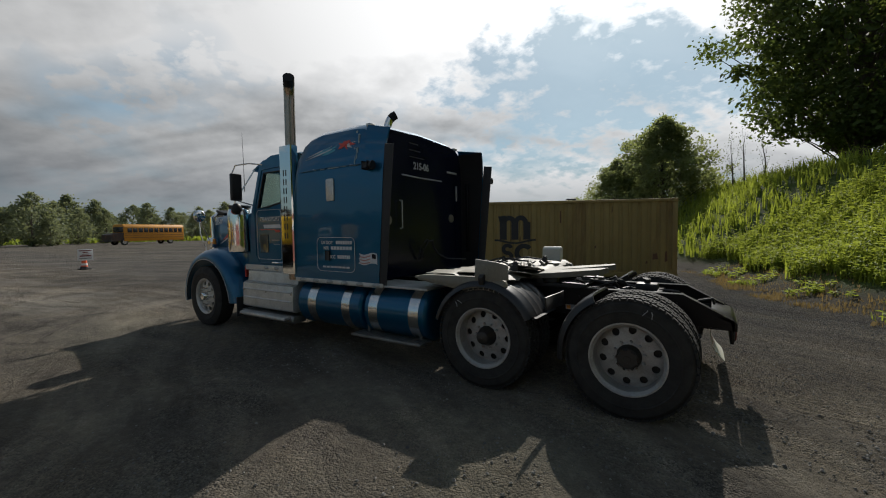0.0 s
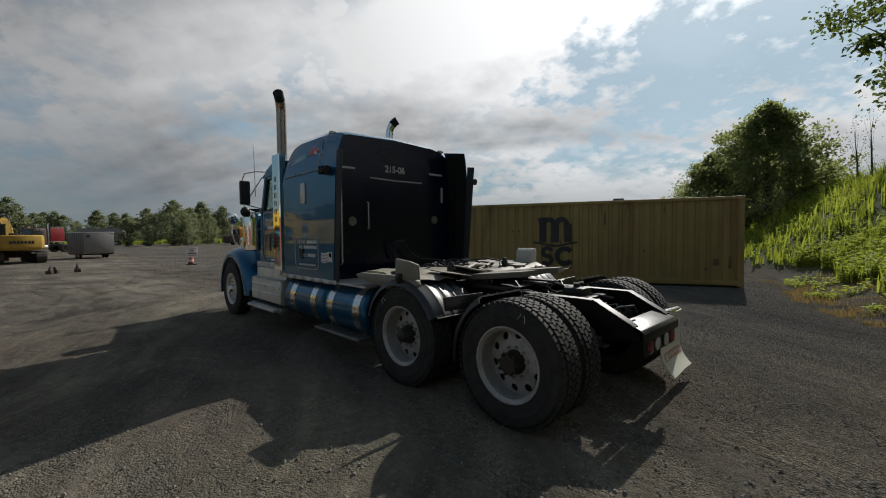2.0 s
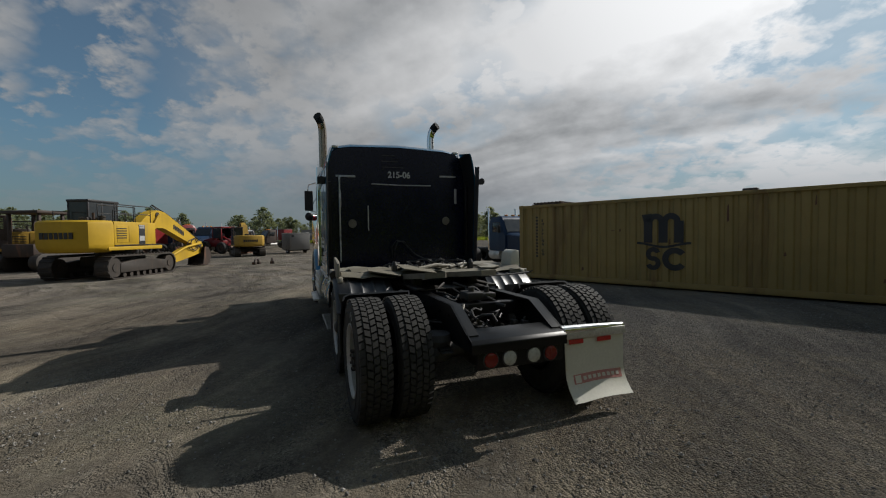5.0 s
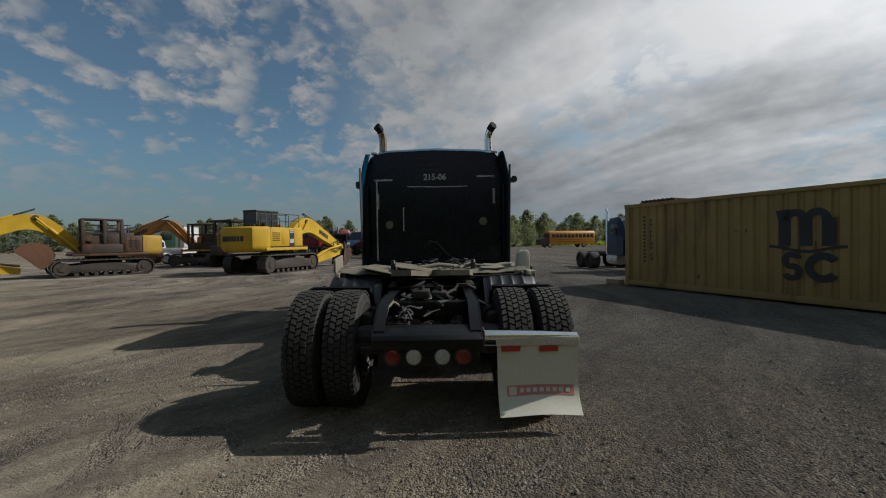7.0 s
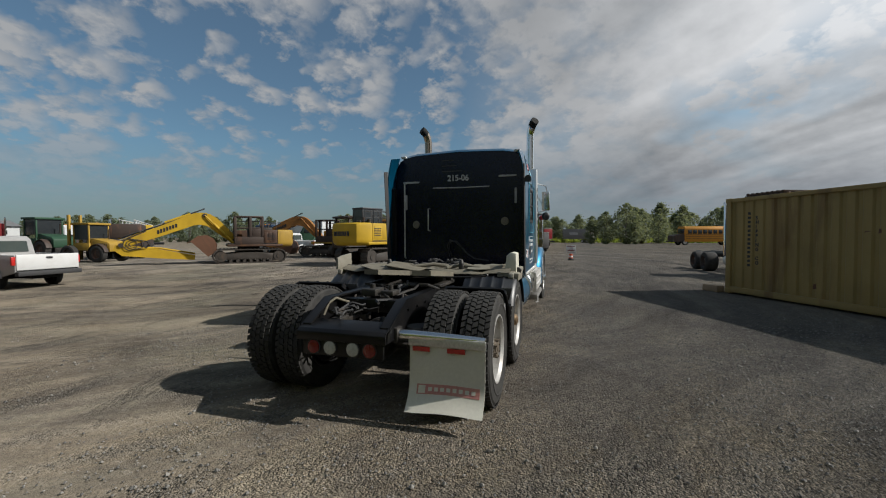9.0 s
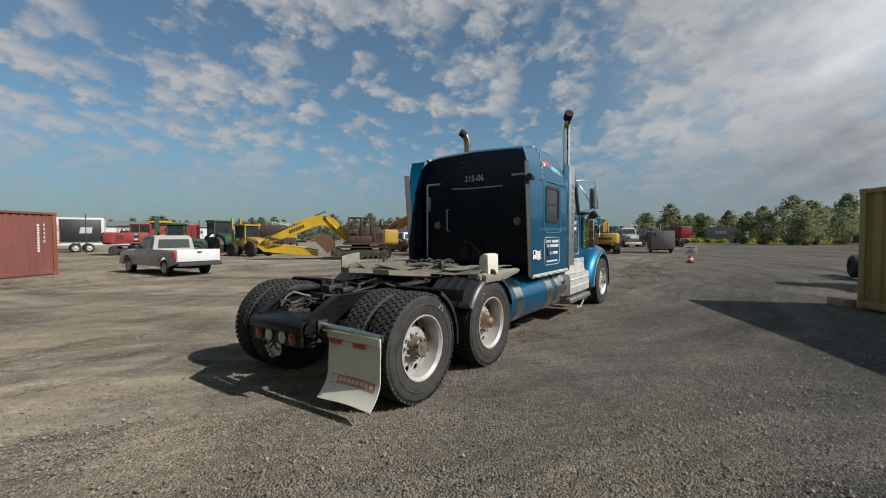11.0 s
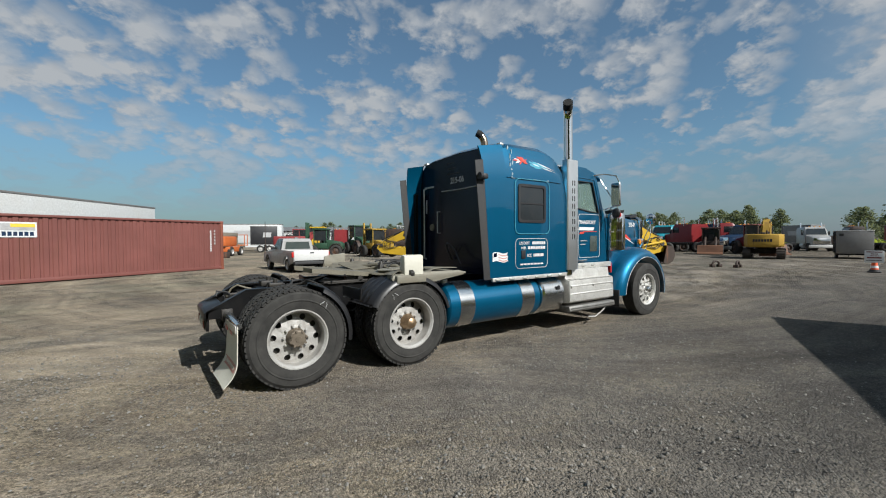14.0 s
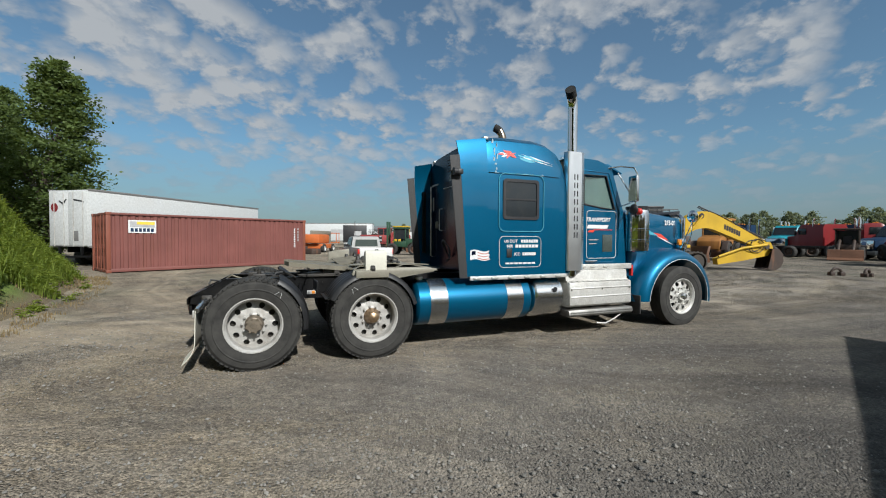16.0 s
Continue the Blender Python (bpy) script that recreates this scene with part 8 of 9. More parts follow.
def build_dozer():
    t = thing("bulldozer", "burnt rusty bulldozer with an open roof frame", "bulldozer")
    for s in (-1, 1):
        bm = bmesh.new()
        prism(bm, arc((1.3, 0.5), 0.5, -90, 90, 8) + arc((-1.3, 0.5), 0.5, 90, 270, 8), "x", s * 0.8, s * 1.3, 0.03)
        part("track", bm, M["track"], t)
    bm = bmesh.new()
    box(bm, -0.75, 0.75, 0.0, 1.9, 0.7, 1.9, 0.06)
    part("engine_hood", bm, M["burnt"], t)
    bm = bmesh.new()
    box(bm, -0.95, 0.95, -1.6, 0.0, 0.8, 1.5, 0.05)
    part("rear_body", bm, M["burnt"], t)
    bm = bmesh.new()
    for x in (-0.9, 0.9):
        for y in (-1.2, 0.05):
            box(bm, x - 0.07, x + 0.07, y - 0.07, y + 0.07, 1.4, 3.2, 0.02)
    box(bm, -1.1, 1.1, -1.45, 0.35, 3.15, 3.32, 0.04)
    part("roof_frame", bm, M["burnt"], t)
    bm = bmesh.new()
    prism(bm, [(2.5, 0.05), (2.75, 0.1), (2.62, 0.6), (2.75, 1.2), (2.6, 1.2), (2.45, 0.6)], "x", -1.6, 1.6, 0.01)
    part("blade", bm, M["bucket"], t)
    bm = bmesh.new()
    for s in (-1, 1):
        tube(bm, [(s * 1.4, 0.2, 0.4), (s * 1.4, 2.5, 0.35)], 0.09, 8)
    part("push_arm", bm, M["digger_old"], t)
    t.matrix_world = pose(-13.4, 23.3, 0, 0, 0, -25) @ Matrix.Scale(0.9, 4)


build_dozer()

# ---- yard clutter further off ----


def build_cone_sign():
    t = thing("traffic_cone_sign", "white notice board fixed to an orange traffic cone", "sign")
    bm = bmesh.new()
    box(bm, -0.26, 0.26, -0.26, 0.26, 0.0, 0.06, 0.015)
    cyl(bm, (0, 0, 0.06), (0, 0, 0.16), 0.22, 0.19, seg=20)
    part("cone_base", bm, M["rubber"], t)
    bm = bmesh.new()
    cyl(bm, (0, 0, 0.16), (0, 0, 0.98), 0.16, 0.05, seg=20)
    part("cone", bm, M["cone"], t, "orange plastic cone")
    bm = bmesh.new()
    cyl(bm, (0, 0, 0.24), (0, 0, 0.36), 0.153, 0.137, seg=20)
    part("reflective_band", bm, M["letter"], t)
    bm = bmesh.new()
    box(bm, -0.36, 0.36, -0.20, -0.185, 0.52, 1.16, 0.004)
    b = part("board", bm, M["letter"], t, "white notice board")
    for z, x0, x1, h in ((1.06, -0.29, 0.29, 0.05), (0.96, -0.13, 0.13, 0.045), (0.87, -0.16, 0.16, 0.03), (0.75, -0.26, 0.26, 0.07), (0.63, -0.29, 0.29, 0.03)):
        bm = bmesh.new()
        box(bm, x0, x1, -0.204, -0.199, z, z + h)
        part("printed_bar", bm, M["ink" if z < 0.7 else "scarlet"], b)
    t.matrix_world = pose(1.8, 23.0, 0, 0, 0, 4) @ Matrix.Scale(0.78, 4)


build_cone_sign()


def build_grey_trailer():
    t = thing("enclosed_trailer", "grey enclosed cargo trailer parked on the yard", "trailer")
    bm = bmesh.new()
    box(bm, -1.25, 1.25, 0, 4.6, 0.5, 2.65, 0.06)
    part("body", bm, M["greybox"], t)
    for x in (-1.26, 1.26):
        for k in range(9):
            bm = bmesh.new()
            box(bm, x - 0.01, x + 0.01, 0.3 + 0.5 * k, 0.33 + 0.5 * k, 0.55, 2.6)
            part("panel_seam", bm, M["rubber"], t)
    bm = bmesh.new()
    box(bm, -1.1, 1.1, -0.02, 0.02, 0.6, 2.5, 0.01)
    part("ramp_door", bm, M["greybox"], t)
    bm = bmesh.new()
    box(bm, -1.05, -0.75, -0.035, -0.02, 2.15, 2.4)
    part("vent", bm, M["ink"], t)
    bm = bmesh.new()
    box(bm, -1.27, 1.27, -0.04, 4.62, 2.62, 2.69, 0.02)
    part("roof_edge", bm, M["alu"], t)
    for s in (-1, 1):
        for y in (1.6, 2.4):
            road_wheel(t, s * 1.12, y, 0.34, 0.2)
    bm = bmesh.new()
    box(bm, -1.2, 1.2, 0.1, 4.5, 0.38, 0.5, 0.02)
    tube(bm, [(-0.9, 4.6, 0.45), (0, 5.8, 0.45), (0.9, 4.6, 0.45)], 0.05, 8)
    cyl(bm, (0, 5.6, 0), (0, 5.6, 0.5), 0.04, seg=8)
    part("drawbar", bm, M["black"], t)
    t.matrix_world = pose(-1.0, 36.0, 0, 0, 0, 14) @ Matrix.Scale(0.70, 4)


build_grey_trailer()


def build_bus():
    t = thing("school_bus", "yellow school bus parked before the trees", "bus")
    hw = 1.2
    bm = bmesh.new()
    prof = [(-hw, 0.55), (hw, 0.55), (hw, 2.5), (hw - 0.12, 2.78), (hw - 0.4, 2.92), (-hw + 0.4, 2.92), (-hw + 0.12, 2.78), (-hw, 2.5)]
    prism(bm, prof, "y", 0, 9.0, 0.03)
    part("body", bm, M["bus"], t)
    bm = bmesh.new()
    loft(bm, [[Vector((x, y, z)) for x, z in ((-w, 0.55), (w, 0.55), (w, zt - 0.12), (w - 0.12, zt), (-w + 0.12, zt), (-w, zt - 0.12))] for y, w, zt in ((9.0, 1.1, 1.75), (10.2, 1.02, 1.62), (10.6, 0.95, 1.45))])
    part("hood", bm, M["burnt"], t, "dark bus hood")
    for s in (-1, 1):
        for k in range(11):
            bm = bmesh.new()
            box(bm, s * hw - 0.012, s * hw + 0.012, 0.35 + 0.76 * k, 0.95 + 0.76 * k, 1.78, 2.38, 0.03)
            part("window", bm, M["window"], t)
        for z in (1.0, 1.35, 1.65):
            bm = bmesh.new()
            box(bm, s * hw - 0.015, s * hw + 0.015, 0.1, 8.9, z, z + 0.05)
            part("rub_rail", bm, M["ink"], t)
        for y in (2.2, 8.9):
            road_wheel(t, s * 1.02, y, 0.48, 0.28)
    bm = bmesh.new()
    box(bm, -1.0, 1.0, 8.99, 9.03, 1.8, 2.55, 0.03)
    part("windscreen", bm, M["window"], t)
    bm = bmesh.new()
    box(bm, -0.35, 0.35, -0.03, 0.02, 1.7, 2.4, 0.03)
    part("rear_window", bm, M["window"], t)
    for y0, y1 in ((10.55, 10.75), (-0.15, 0.02)):
        bm = bmesh.new()
        box(bm, -1.15, 1.15, y0, y1, 0.5, 0.75, 0.03)
        part("bumper", bm, M["ink"], t)
    t.matrix_world = pose(27.2, 71.5, 0, 0, 0, 104)


build_bus()


def far_truck(label, paint, sleeper=False, chassis=3.2, rims="burnt"):
    """Plain conventional lorry, front towards +y, rear axle at y = 0."""
    t = thing("lorry", label, "lorry", "parked lorries")
    bm = bmesh.new()
    for s in (-1, 1):
        box(bm, s * 0.4 - 0.05, s * 0.4 + 0.05, -1.6, chassis + 2.6, 0.75, 1.0, 0.01)
    part("chassis", bm, M["black"], t)
    bm = bmesh.new()
    y0 = chassis
    loft(bm, [[Vector((x, y, z)) for x, z in ((-1.1, 0.9), (1.1, 0.9), (1.1, zt - 0.25), (0.95, zt), (-0.95, zt), (-1.1, zt - 0.25))] for y, zt in ((y0 - (1.3 if sleeper else 0), 2.9), (y0 + 0.9, 2.95), (y0 + 1.15, 2.8), (y0 + 1.6, 1.95))])
    cab = part("cab", bm, paint, t)
    bm = bmesh.new()
    bm.faces.new([bm.verts.new(p) for p in ((-0.95, y0 + 1.60, 2.02), (0.95, y0 + 1.60, 2.02), (0.9, y0 + 1.20, 2.74), (-0.9, y0 + 1.20, 2.74))])
    part("windscreen", bm, M["window"], cab)
    for s in (-1, 1):
        bm = bmesh.new()
        box(bm, s * 1.1 - 0.012, s * 1.1 + 0.012, y0 + 0.3, y0 + 1.1, 2.0, 2.58, 0.03)
        part("door_window", bm, M["window"], cab)
        bm = bmesh.new()
        tube(bm, [(s * 1.0, y0 - 0.25, 0.9), (s * 1.0, y0 - 0.25, 3.3), (s * 1.0, y0 - 0.32, 3.45)], 0.07, 12)
        part("exhaust_pipe", bm, M["chrome"], t)
        bm = bmesh.new()
        box(bm, s * 1.28 - 0.09, s * 1.28 + 0.09, y0 + 1.2, y0 + 1.28, 1.95, 2.4, 0.02)
        tube(bm, [(s * 1.08, y0 + 1.2, 2.3), (s * 1.28, y0 + 1.24, 2.3)], 0.015, 6)
        part("mirror", bm, M["ink"], cab)
        bm = bmesh.new()
        cyl(bm, (s * 0.85, y0 - 0.1, 0.68), (s * 0.85, y0 + 1.0, 0.68), 0.3, seg=20)
        part("fuel_tank", bm, M["alu"], t)
        for y, w in ((0, 0.6), (1.3, 0.6), (y0 + 2.3, 0.28)):
            road_wheel(t, s * (0.9 if w > 0.5 else 1.0), y, 0.5, w, mat=rims)
    bm = bmesh.new()
    loft(bm, [[Vector((x, y, z)) for x, z in ((-w, 0.8), (w, 0.8), (w, zt - 0.1), (w - 0.15, zt), (-w + 0.15, zt), (-w, zt - 0.1))] for y, w, zt in ((y0 + 1.6, 1.0, 1.95), (y0 + 2.8, 0.9, 1.82), (y0 + 3.1, 0.85, 1.7))])
    part("hood", bm, paint, t)
    bm = bmesh.new()
    box(bm, -0.8, 0.8, y0 + 3.08, y0 + 3.16, 0.9, 1.65, 0.03)
    part("grille", bm, M["chrome"], t)
    bm = bmesh.new()
    box(bm, -1.2, 1.2, y0 + 3.1, y0 + 3.3, 0.4, 0.75, 0.04)
    part("bumper", bm, M["alu"], t)
    for k in range(3):
        bm = bmesh.new()
        box(bm, -0.6 + 0.5 * k, -0.45 + 0.5 * k, y0 + 0.7, y0 + 0.9, 2.93, 3.03, 0.03)
        part("roof_lamp", bm, M["amber"], cab)
    return t


def build_lorries():
    far_truck("dark blue day-cab lorry parked behind the yellow container", M["navyblue"], chassis=3.5).matrix_world = pose(8.0, 17.4, 0, 0, 0, 186) @ Matrix.Scale(0.80, 4)
    far_truck("red lorry cab in the row of machines", M["scarlet"], True).matrix_world = pose(-12.5, 45.0, 0, 0, 0, 70)
    far_truck("dark blue lorry cab in the row of machines", M["navyblue"], True).matrix_world = pose(-11.0, 49.5, 0, 0, 0, 95)
    far_truck("white lorry cab at the back of the yard", M["trailer_white"], True).matrix_world = pose(-23.8, 50.5, 0, 0, 0, -70)
    far_truck("teal lorry cab at the back of the yard", M["teal_cab"], True).matrix_world = pose(-19.5, 52.0, 0, 0, 0, 185)
    far_truck("red lorry cab with a flat bed at the back", M["scarlet"]).matrix_world = pose(-15.5, 44.5, 0, 0, 0, -60)
    far_truck("white lorry parked far off", M["trailer_white"], True).matrix_world = pose(-58.0, 22.0, 0, 0, 0, 40)


build_lorries()


def build_back_row():
    """More parked machines closing the row behind the pickup and the excavators."""
    far_truck("white lorry cab in the back row", M["trailer_white"], True).matrix_world = pose(-50.0, 24.0, 0, 0, 0, 30)
    far_truck("dark lorry cab in the back row", M["ink"], True).matrix_world = pose(-42.0, 29.0, 0, 0, 0, 150)
    far_truck("red lorry cab in the back row", M["scarlet"]).matrix_world = pose(-46.5, 19.5, 0, 0, 0, 80)
    far_truck("blue lorry cab far behind the excavators", M["navyblue"], True).matrix_world = pose(-34.0, 40.0, 0, 0, 0, 200)
    far_truck("green lorry cab far behind the excavators", M["green"]).matrix_world = pose(-26.0, 42.0, 0, 0, 0, 120)
    far_truck("dark blue lorry by the weathered yellow excavator", M["navyblue"]).matrix_world = pose(-15.5, 42.0, 0, 0, 0, 100)
    far_truck("faded blue lorry cab behind the grey trailer", M["navyblue"]).matrix_world = pose(-8.0, 47.0, 0, 0, 0, 150) @ Matrix.Scale(0.9, 4)
    far_truck("dull silver lorry cab behind the weathered yellow excavator", M["silver"], True).matrix_world = pose(-9.0, 58.0, 0, 0, 0, 210) @ Matrix.Scale(0.85, 4)
    far_truck("dark lorry cab near the verge", M["burnt"]).matrix_world = pose(-1.8, 58.0, 0, 0, 0, 120) @ Matrix.Scale(0.85, 4)


build_back_row()


def box_trailer(label, paint, L, m):
    t = thing("box_trailer", label, "trailer", "far trailers")
    bm = bmesh.new()
    box(bm, -1.25, 1.25, 0, L, 1.1, 3.8, 0.03)
    part("body", bm, paint, t)
    bm = bmesh.new()
    box(bm, -1.27, 1.27, -0.03, L + 0.03, 3.74, 3.84, 0.02)
    box(bm, -1.27, 1.27, -0.03, L + 0.03, 1.05, 1.18, 0.02)
    part("rail", bm, M["greybox"], t)
    bm = bmesh.new()
    for s in (-1, 1):
        bm = bmesh.new()
        prism(bm, [(L * 0.45, 2.2), (L * 0.75, 2.2), (L * 0.78, 2.9), (L * 0.48, 2.9)], "x", s * 1.252, s * 1.258)
        part("printed_mark", bm, M["letter_grey"], t)
    for s in (-1, 1):
        for y in (1.3, 2.5):
            road_wheel(t, s * 1.0, y, 0.5, 0.5)
    bm = bmesh.new()
    for s in (-1, 1):
        box(bm, s * 0.8 - 0.06, s * 0.8 + 0.06, L - 2.5, L - 2.35, 0, 1.1, 0.01)
    part("landing_leg", bm, M["black"], t)
    t.matrix_world = m


box_trailer("red box trailer at the far edge of the yard", M["scarlet"], 6.0, pose(-2.5, 82.0, 0, 0, 0, 40) @ Matrix.Scale(0.8, 4))
box_trailer("pale grey box trailer at the far edge of the yard", M["greybox"], 8.0, pose(6.5, 92.0, 0, 0, 0, 70) @ Matrix.Scale(0.8, 4))
box_trailer("dull grey box trailer in the row of machines", M["greybox"], 5.0, pose(-8.5, 62.0, 0, 0, 0, 60) @ Matrix.Scale(0.75, 4))
box_trailer("white box trailer at the back of the yard", M["trailer_white"], 12.0, pose(-33.0, 50.0, 0, 0, 0, 80))
box_trailer("white box trailer far beyond the pickup", M["trailer_white"], 12.0, pose(-62.0, 3.0, 0, 0, 0, -20))
box_trailer("black box trailer behind the pickup", M["ink"], 3.6, pose(-50.0, 8.5, 0, 0, 0, -10) @ Matrix.Scale(0.85, 4))


def build_lift(label, paint, m):
    t = thing("boom_lift", label, "lift", "boom lifts")
    bm = bmesh.new()
    box(bm, -1.1, 1.1, -1.5, 1.5, 0.4, 0.9, 0.06)
    part("base", bm, paint, t)
    bm = bmesh.new()
    box(bm, -0.9, 0.9, -1.9, 0.8, 0.95, 1.9, 0.15)
    part("turret", bm, paint, t)
    bm = bmesh.new()
    box(bm, -0.2, 0.2, -1.6, 2.8, 1.9, 2.3, 0.03)
    part("boom", bm, M["cream"], t)
    bm = bmesh.new()
    for x in (-0.8, 0.8):
        for y in (2.9, 3.7):
            box(bm, x - 0.03, x + 0.03, y - 0.03, y + 0.03, 1.0, 2.1)
    box(bm, -0.85, 0.85, 2.85, 3.75, 0.95, 1.05)
    box(bm, -0.85, 0.85, 2.85, 2.9, 2.05, 2.12)
    box(bm, -0.85, 0.85, 3.7, 3.75, 2.05, 2.12)
    part("basket", bm, paint, t)
    bm = bmesh.new()
    box(bm, -0.1, 0.1, 2.6, 3.0, 0.95, 2.2, 0.02)
    part("basket_arm", bm, M["cream"], t)
    for s in (-1, 1):
        for y in (-1.1, 1.1):
            road_wheel(t, s * 1.05, y, 0.45, 0.35)
    t.matrix_world = m


build_lift("orange boom lift parked behind the pickup", M["lift"], pose(-40.0, 4.4, 0, 0, 0, 60))
build_lift("orange boom lift with cream boom", M["lift"], pose(-47.0, 1.5, 0, 0, 0, 100))
build_lift("red boom lift beyond the red container", M["scarlet"], pose(-54.0, -2.5, 0, 0, 0, 120))


def build_loader(label, paint, m, mast=False):
    """Wheeled yard machine with an open cab, front towards +y."""
    t = thing("wheel_loader", label, "loader", "wheel loaders")
    bm = bmesh.new()
    prism(bm, [(-2.0, 0.8), (0.0, 0.8), (0.0, 1.85), (-0.5, 1.82), (-1.75, 1.6), (-2.0, 1.4)], "x", -0.72, 0.72, 0.06)
    hood = part("engine_hood", bm, paint, t)
    for k in range(5):
        bm = bmesh.new()
        box(bm, -0.738, 0.738, -1.75 + 0.16 * k, -1.66 + 0.16 * k, 1.0, 1.45, 0.01)
        part("grille_slot", bm, M["ink"], hood)
    bm = bmesh.new()
    tube(bm, [(0.4, -0.8, 1.7), (0.4, -0.8, 2.5), (0.4, -0.86, 2.6)], 0.05, 8)
    part("exhaust_pipe", bm, M["burnt"], hood)
    for s in (-1, 1):
        bm = bmesh.new()
        tube(bm, [(s * 1.0, -1.3 + 0.74 * math.cos(radians(a)), 0.65 + 0.74 * math.sin(radians(a))) for a in range(10, 171, 20)], 0.05, 6)
        for v in bm.verts:
            v.co.x = s * 1.0 + (v.co.x - s * 1.0) * 4.0
        part("mudguard", bm, M["burnt"], t)
    bm = bmesh.new()
    box(bm, -0.85, 0.85, -0.35, 1.05, 0.9, 1.5, 0.03)
    cab = part("cab", bm, paint, t)
    bm = bmesh.new()
    box(bm, -0.95, 0.95, -0.45, 1.15, 2.9, 3.05, 0.03)
    part("cab_roof", bm, paint, cab)
    for x in (-0.8, 0.8):
        for y in (-0.3, 1.0):
            bm = bmesh.new()
            box(bm, x - 0.05, x + 0.05, y - 0.05, y + 0.05, 1.5, 2.9, 0.01)
            part("cab_post", bm, paint, cab)
    for x in (-0.8, 0.8):
        bm = bmesh.new()
        box(bm, x - 0.008, x + 0.008, -0.25, 0.95, 1.75, 2.88)
        part("cab_window", bm, M["window"], cab)
    bm = bmesh.new()
    box(bm, -0.75, 0.75, -0.31, -0.29, 1.6, 2.88)
    part("cab_window", bm, M["window"], cab)
    bm = bmesh.new()
    box(bm, -0.3, 0.3, -0.1, 0.35, 1.5, 2.3, 0.06)
    part("operator_seat", bm, M["inner"], cab)
    bm = bmesh.new()
    for s in (-1, 1):
        if mast:
            box(bm, s * 0.45 - 0.08, s * 0.45 + 0.08, 1.75, 1.95, 0.1, 3.7, 0.02)
        else:
            tube(bm, [(s * 0.5, 0.9, 1.9), (s * 0.5, 2.0, 1.4), (s * 0.5, 2.6, 0.5)], 0.12, 8)
    part("mast" if mast else "lift_arm", bm, paint, t)
    bm = bmesh.new()
    if mast:
        for s in (-1, 1):
            box(bm, s * 0.4 - 0.07, s * 0.4 + 0.07, 1.95, 3.2, 0.05, 0.13, 0.01)
        box(bm, -0.7, 0.7, 1.93, 2.0, 0.1, 1.3, 0.02)
    else:
        prism(bm, [(2.5, 0.1), (3.4, 0.05), (3.4, 0.12), (2.9, 0.3), (2.75, 1.0), (2.6, 1.05), (2.4, 0.5)], "x", -1.2, 1.2, 0.01)
    part("fork_carriage" if mast else "bucket", bm, M["bucket"], t)
    for s in (-1, 1):
        for y in (-1.3, 1.2):
            road_wheel(t, s * 1.0, y, 0.65, 0.45, mat="burnt")
    t.matrix_world = m


build_loader("green forklift with a tall mast", M["green"], pose(-30.5, 11.2, 0, 0, 0, 150) @ Matrix.Scale(0.82, 4), True)
build_loader("weathered yellow forklift with a tall mast", M["dull_yellow"], pose(-27.0, 14.6, 0, 0, 0, 100) @ Matrix.Scale(0.80, 4), True)
build_loader("dark grey wheel loader with a wide bucket", M["burnt"], pose(-11.0, 40.0, 0, 0, 0, 200) @ Matrix.Scale(0.78, 4))
build_loader("red wheel loader in the row of machines", M["scarlet"], pose(-8.2, 41.5, 0, 0, 0, 230) @ Matrix.Scale(0.85, 4))
build_loader("yellow wheel loader beyond the pickup", M["digger"], pose(-43.0, 14.5, 0, 0, 0, 60))
build_loader("green wheel loader in the far row", M["green"], pose(-36.0, 17.0, 0, 0, 0, 90))
build_loader("brown wheel loader at the back", M["digger_old"], pose(-14.5, 30.5, 0, 0, 0, 20))


def build_crane():
    t = thing("crane_truck", "carrier crane with a pale lattice boom laid flat", "crane")
    bm = bmesh.new()
    box(bm, -1.2, 1.2, -4.0, 4.5, 0.9, 1.4, 0.05)
    part("carrier", bm, M["burnt"], t)
    bm = bmesh.new()
    box(bm, -1.2, 1.2, 3.4, 5.2, 1.2, 2.6, 0.1)
    part("driver_cab", bm, M["digger"], t)
    bm = bmesh.new()
    box(bm, -1.1, 1.1, -3.2, -0.2, 1.45, 2.5, 0.1)
    part("crane_house", bm, M["burnt"], t)
    bm = bmesh.new()
    for x in (-0.45, 0.45):
        for z in (2.2, 2.85):
            tube(bm, [(x, -1.0, z), (x * 0.6, 15.0, z)], 0.05, 6)
    part("boom_chord", bm, M["trailer_white"], t)
    bm = bmesh.new()
    for k in range(20):
        y0, y1 = -1.0 + 0.8 * k, -0.2 + 0.8 * k
        za, zb = (2.2, 2.85) if k % 2 else (2.85, 2.2)
        for s in (-1, 1):
            xa, xb = 0.45 - 0.18 * (y0 + 1) / 16, 0.45 - 0.18 * (y1 + 1) / 16
            tube(bm, [(s * xa, y0, za), (s * xb, y1, zb)], 0.025, 5)
    part("boom_lacing", bm, M["trailer_white"], t)
    for s in (-1, 1):
        for y in (-3, -1.6, 2.2, 3.6):
            road_wheel(t, s * 1.05, y, 0.52, 0.4)
    t.matrix_world = pose(-31.0, 19.5, 0, 0, 0, 48)


build_crane()


def build_shed():
    t = thing("shed", "low pale industrial shed beyond the yard", "shed")
    bm = bmesh.new()
    box(bm, -14, 14, -5, 5, 0, 3.6)
    part("wall", bm, M["trailer_white"], t)
    bm = bmesh.new()
    prism(bm, [(-5.4, 3.6), (5.4, 3.6), (0, 4.7)], "x", -14.3, 14.3, 0.02)
    part("roof", bm, M["greybox"], t)
    t.matrix_world = pose(-98, 30, 0, 0, 0, 80)


build_shed()


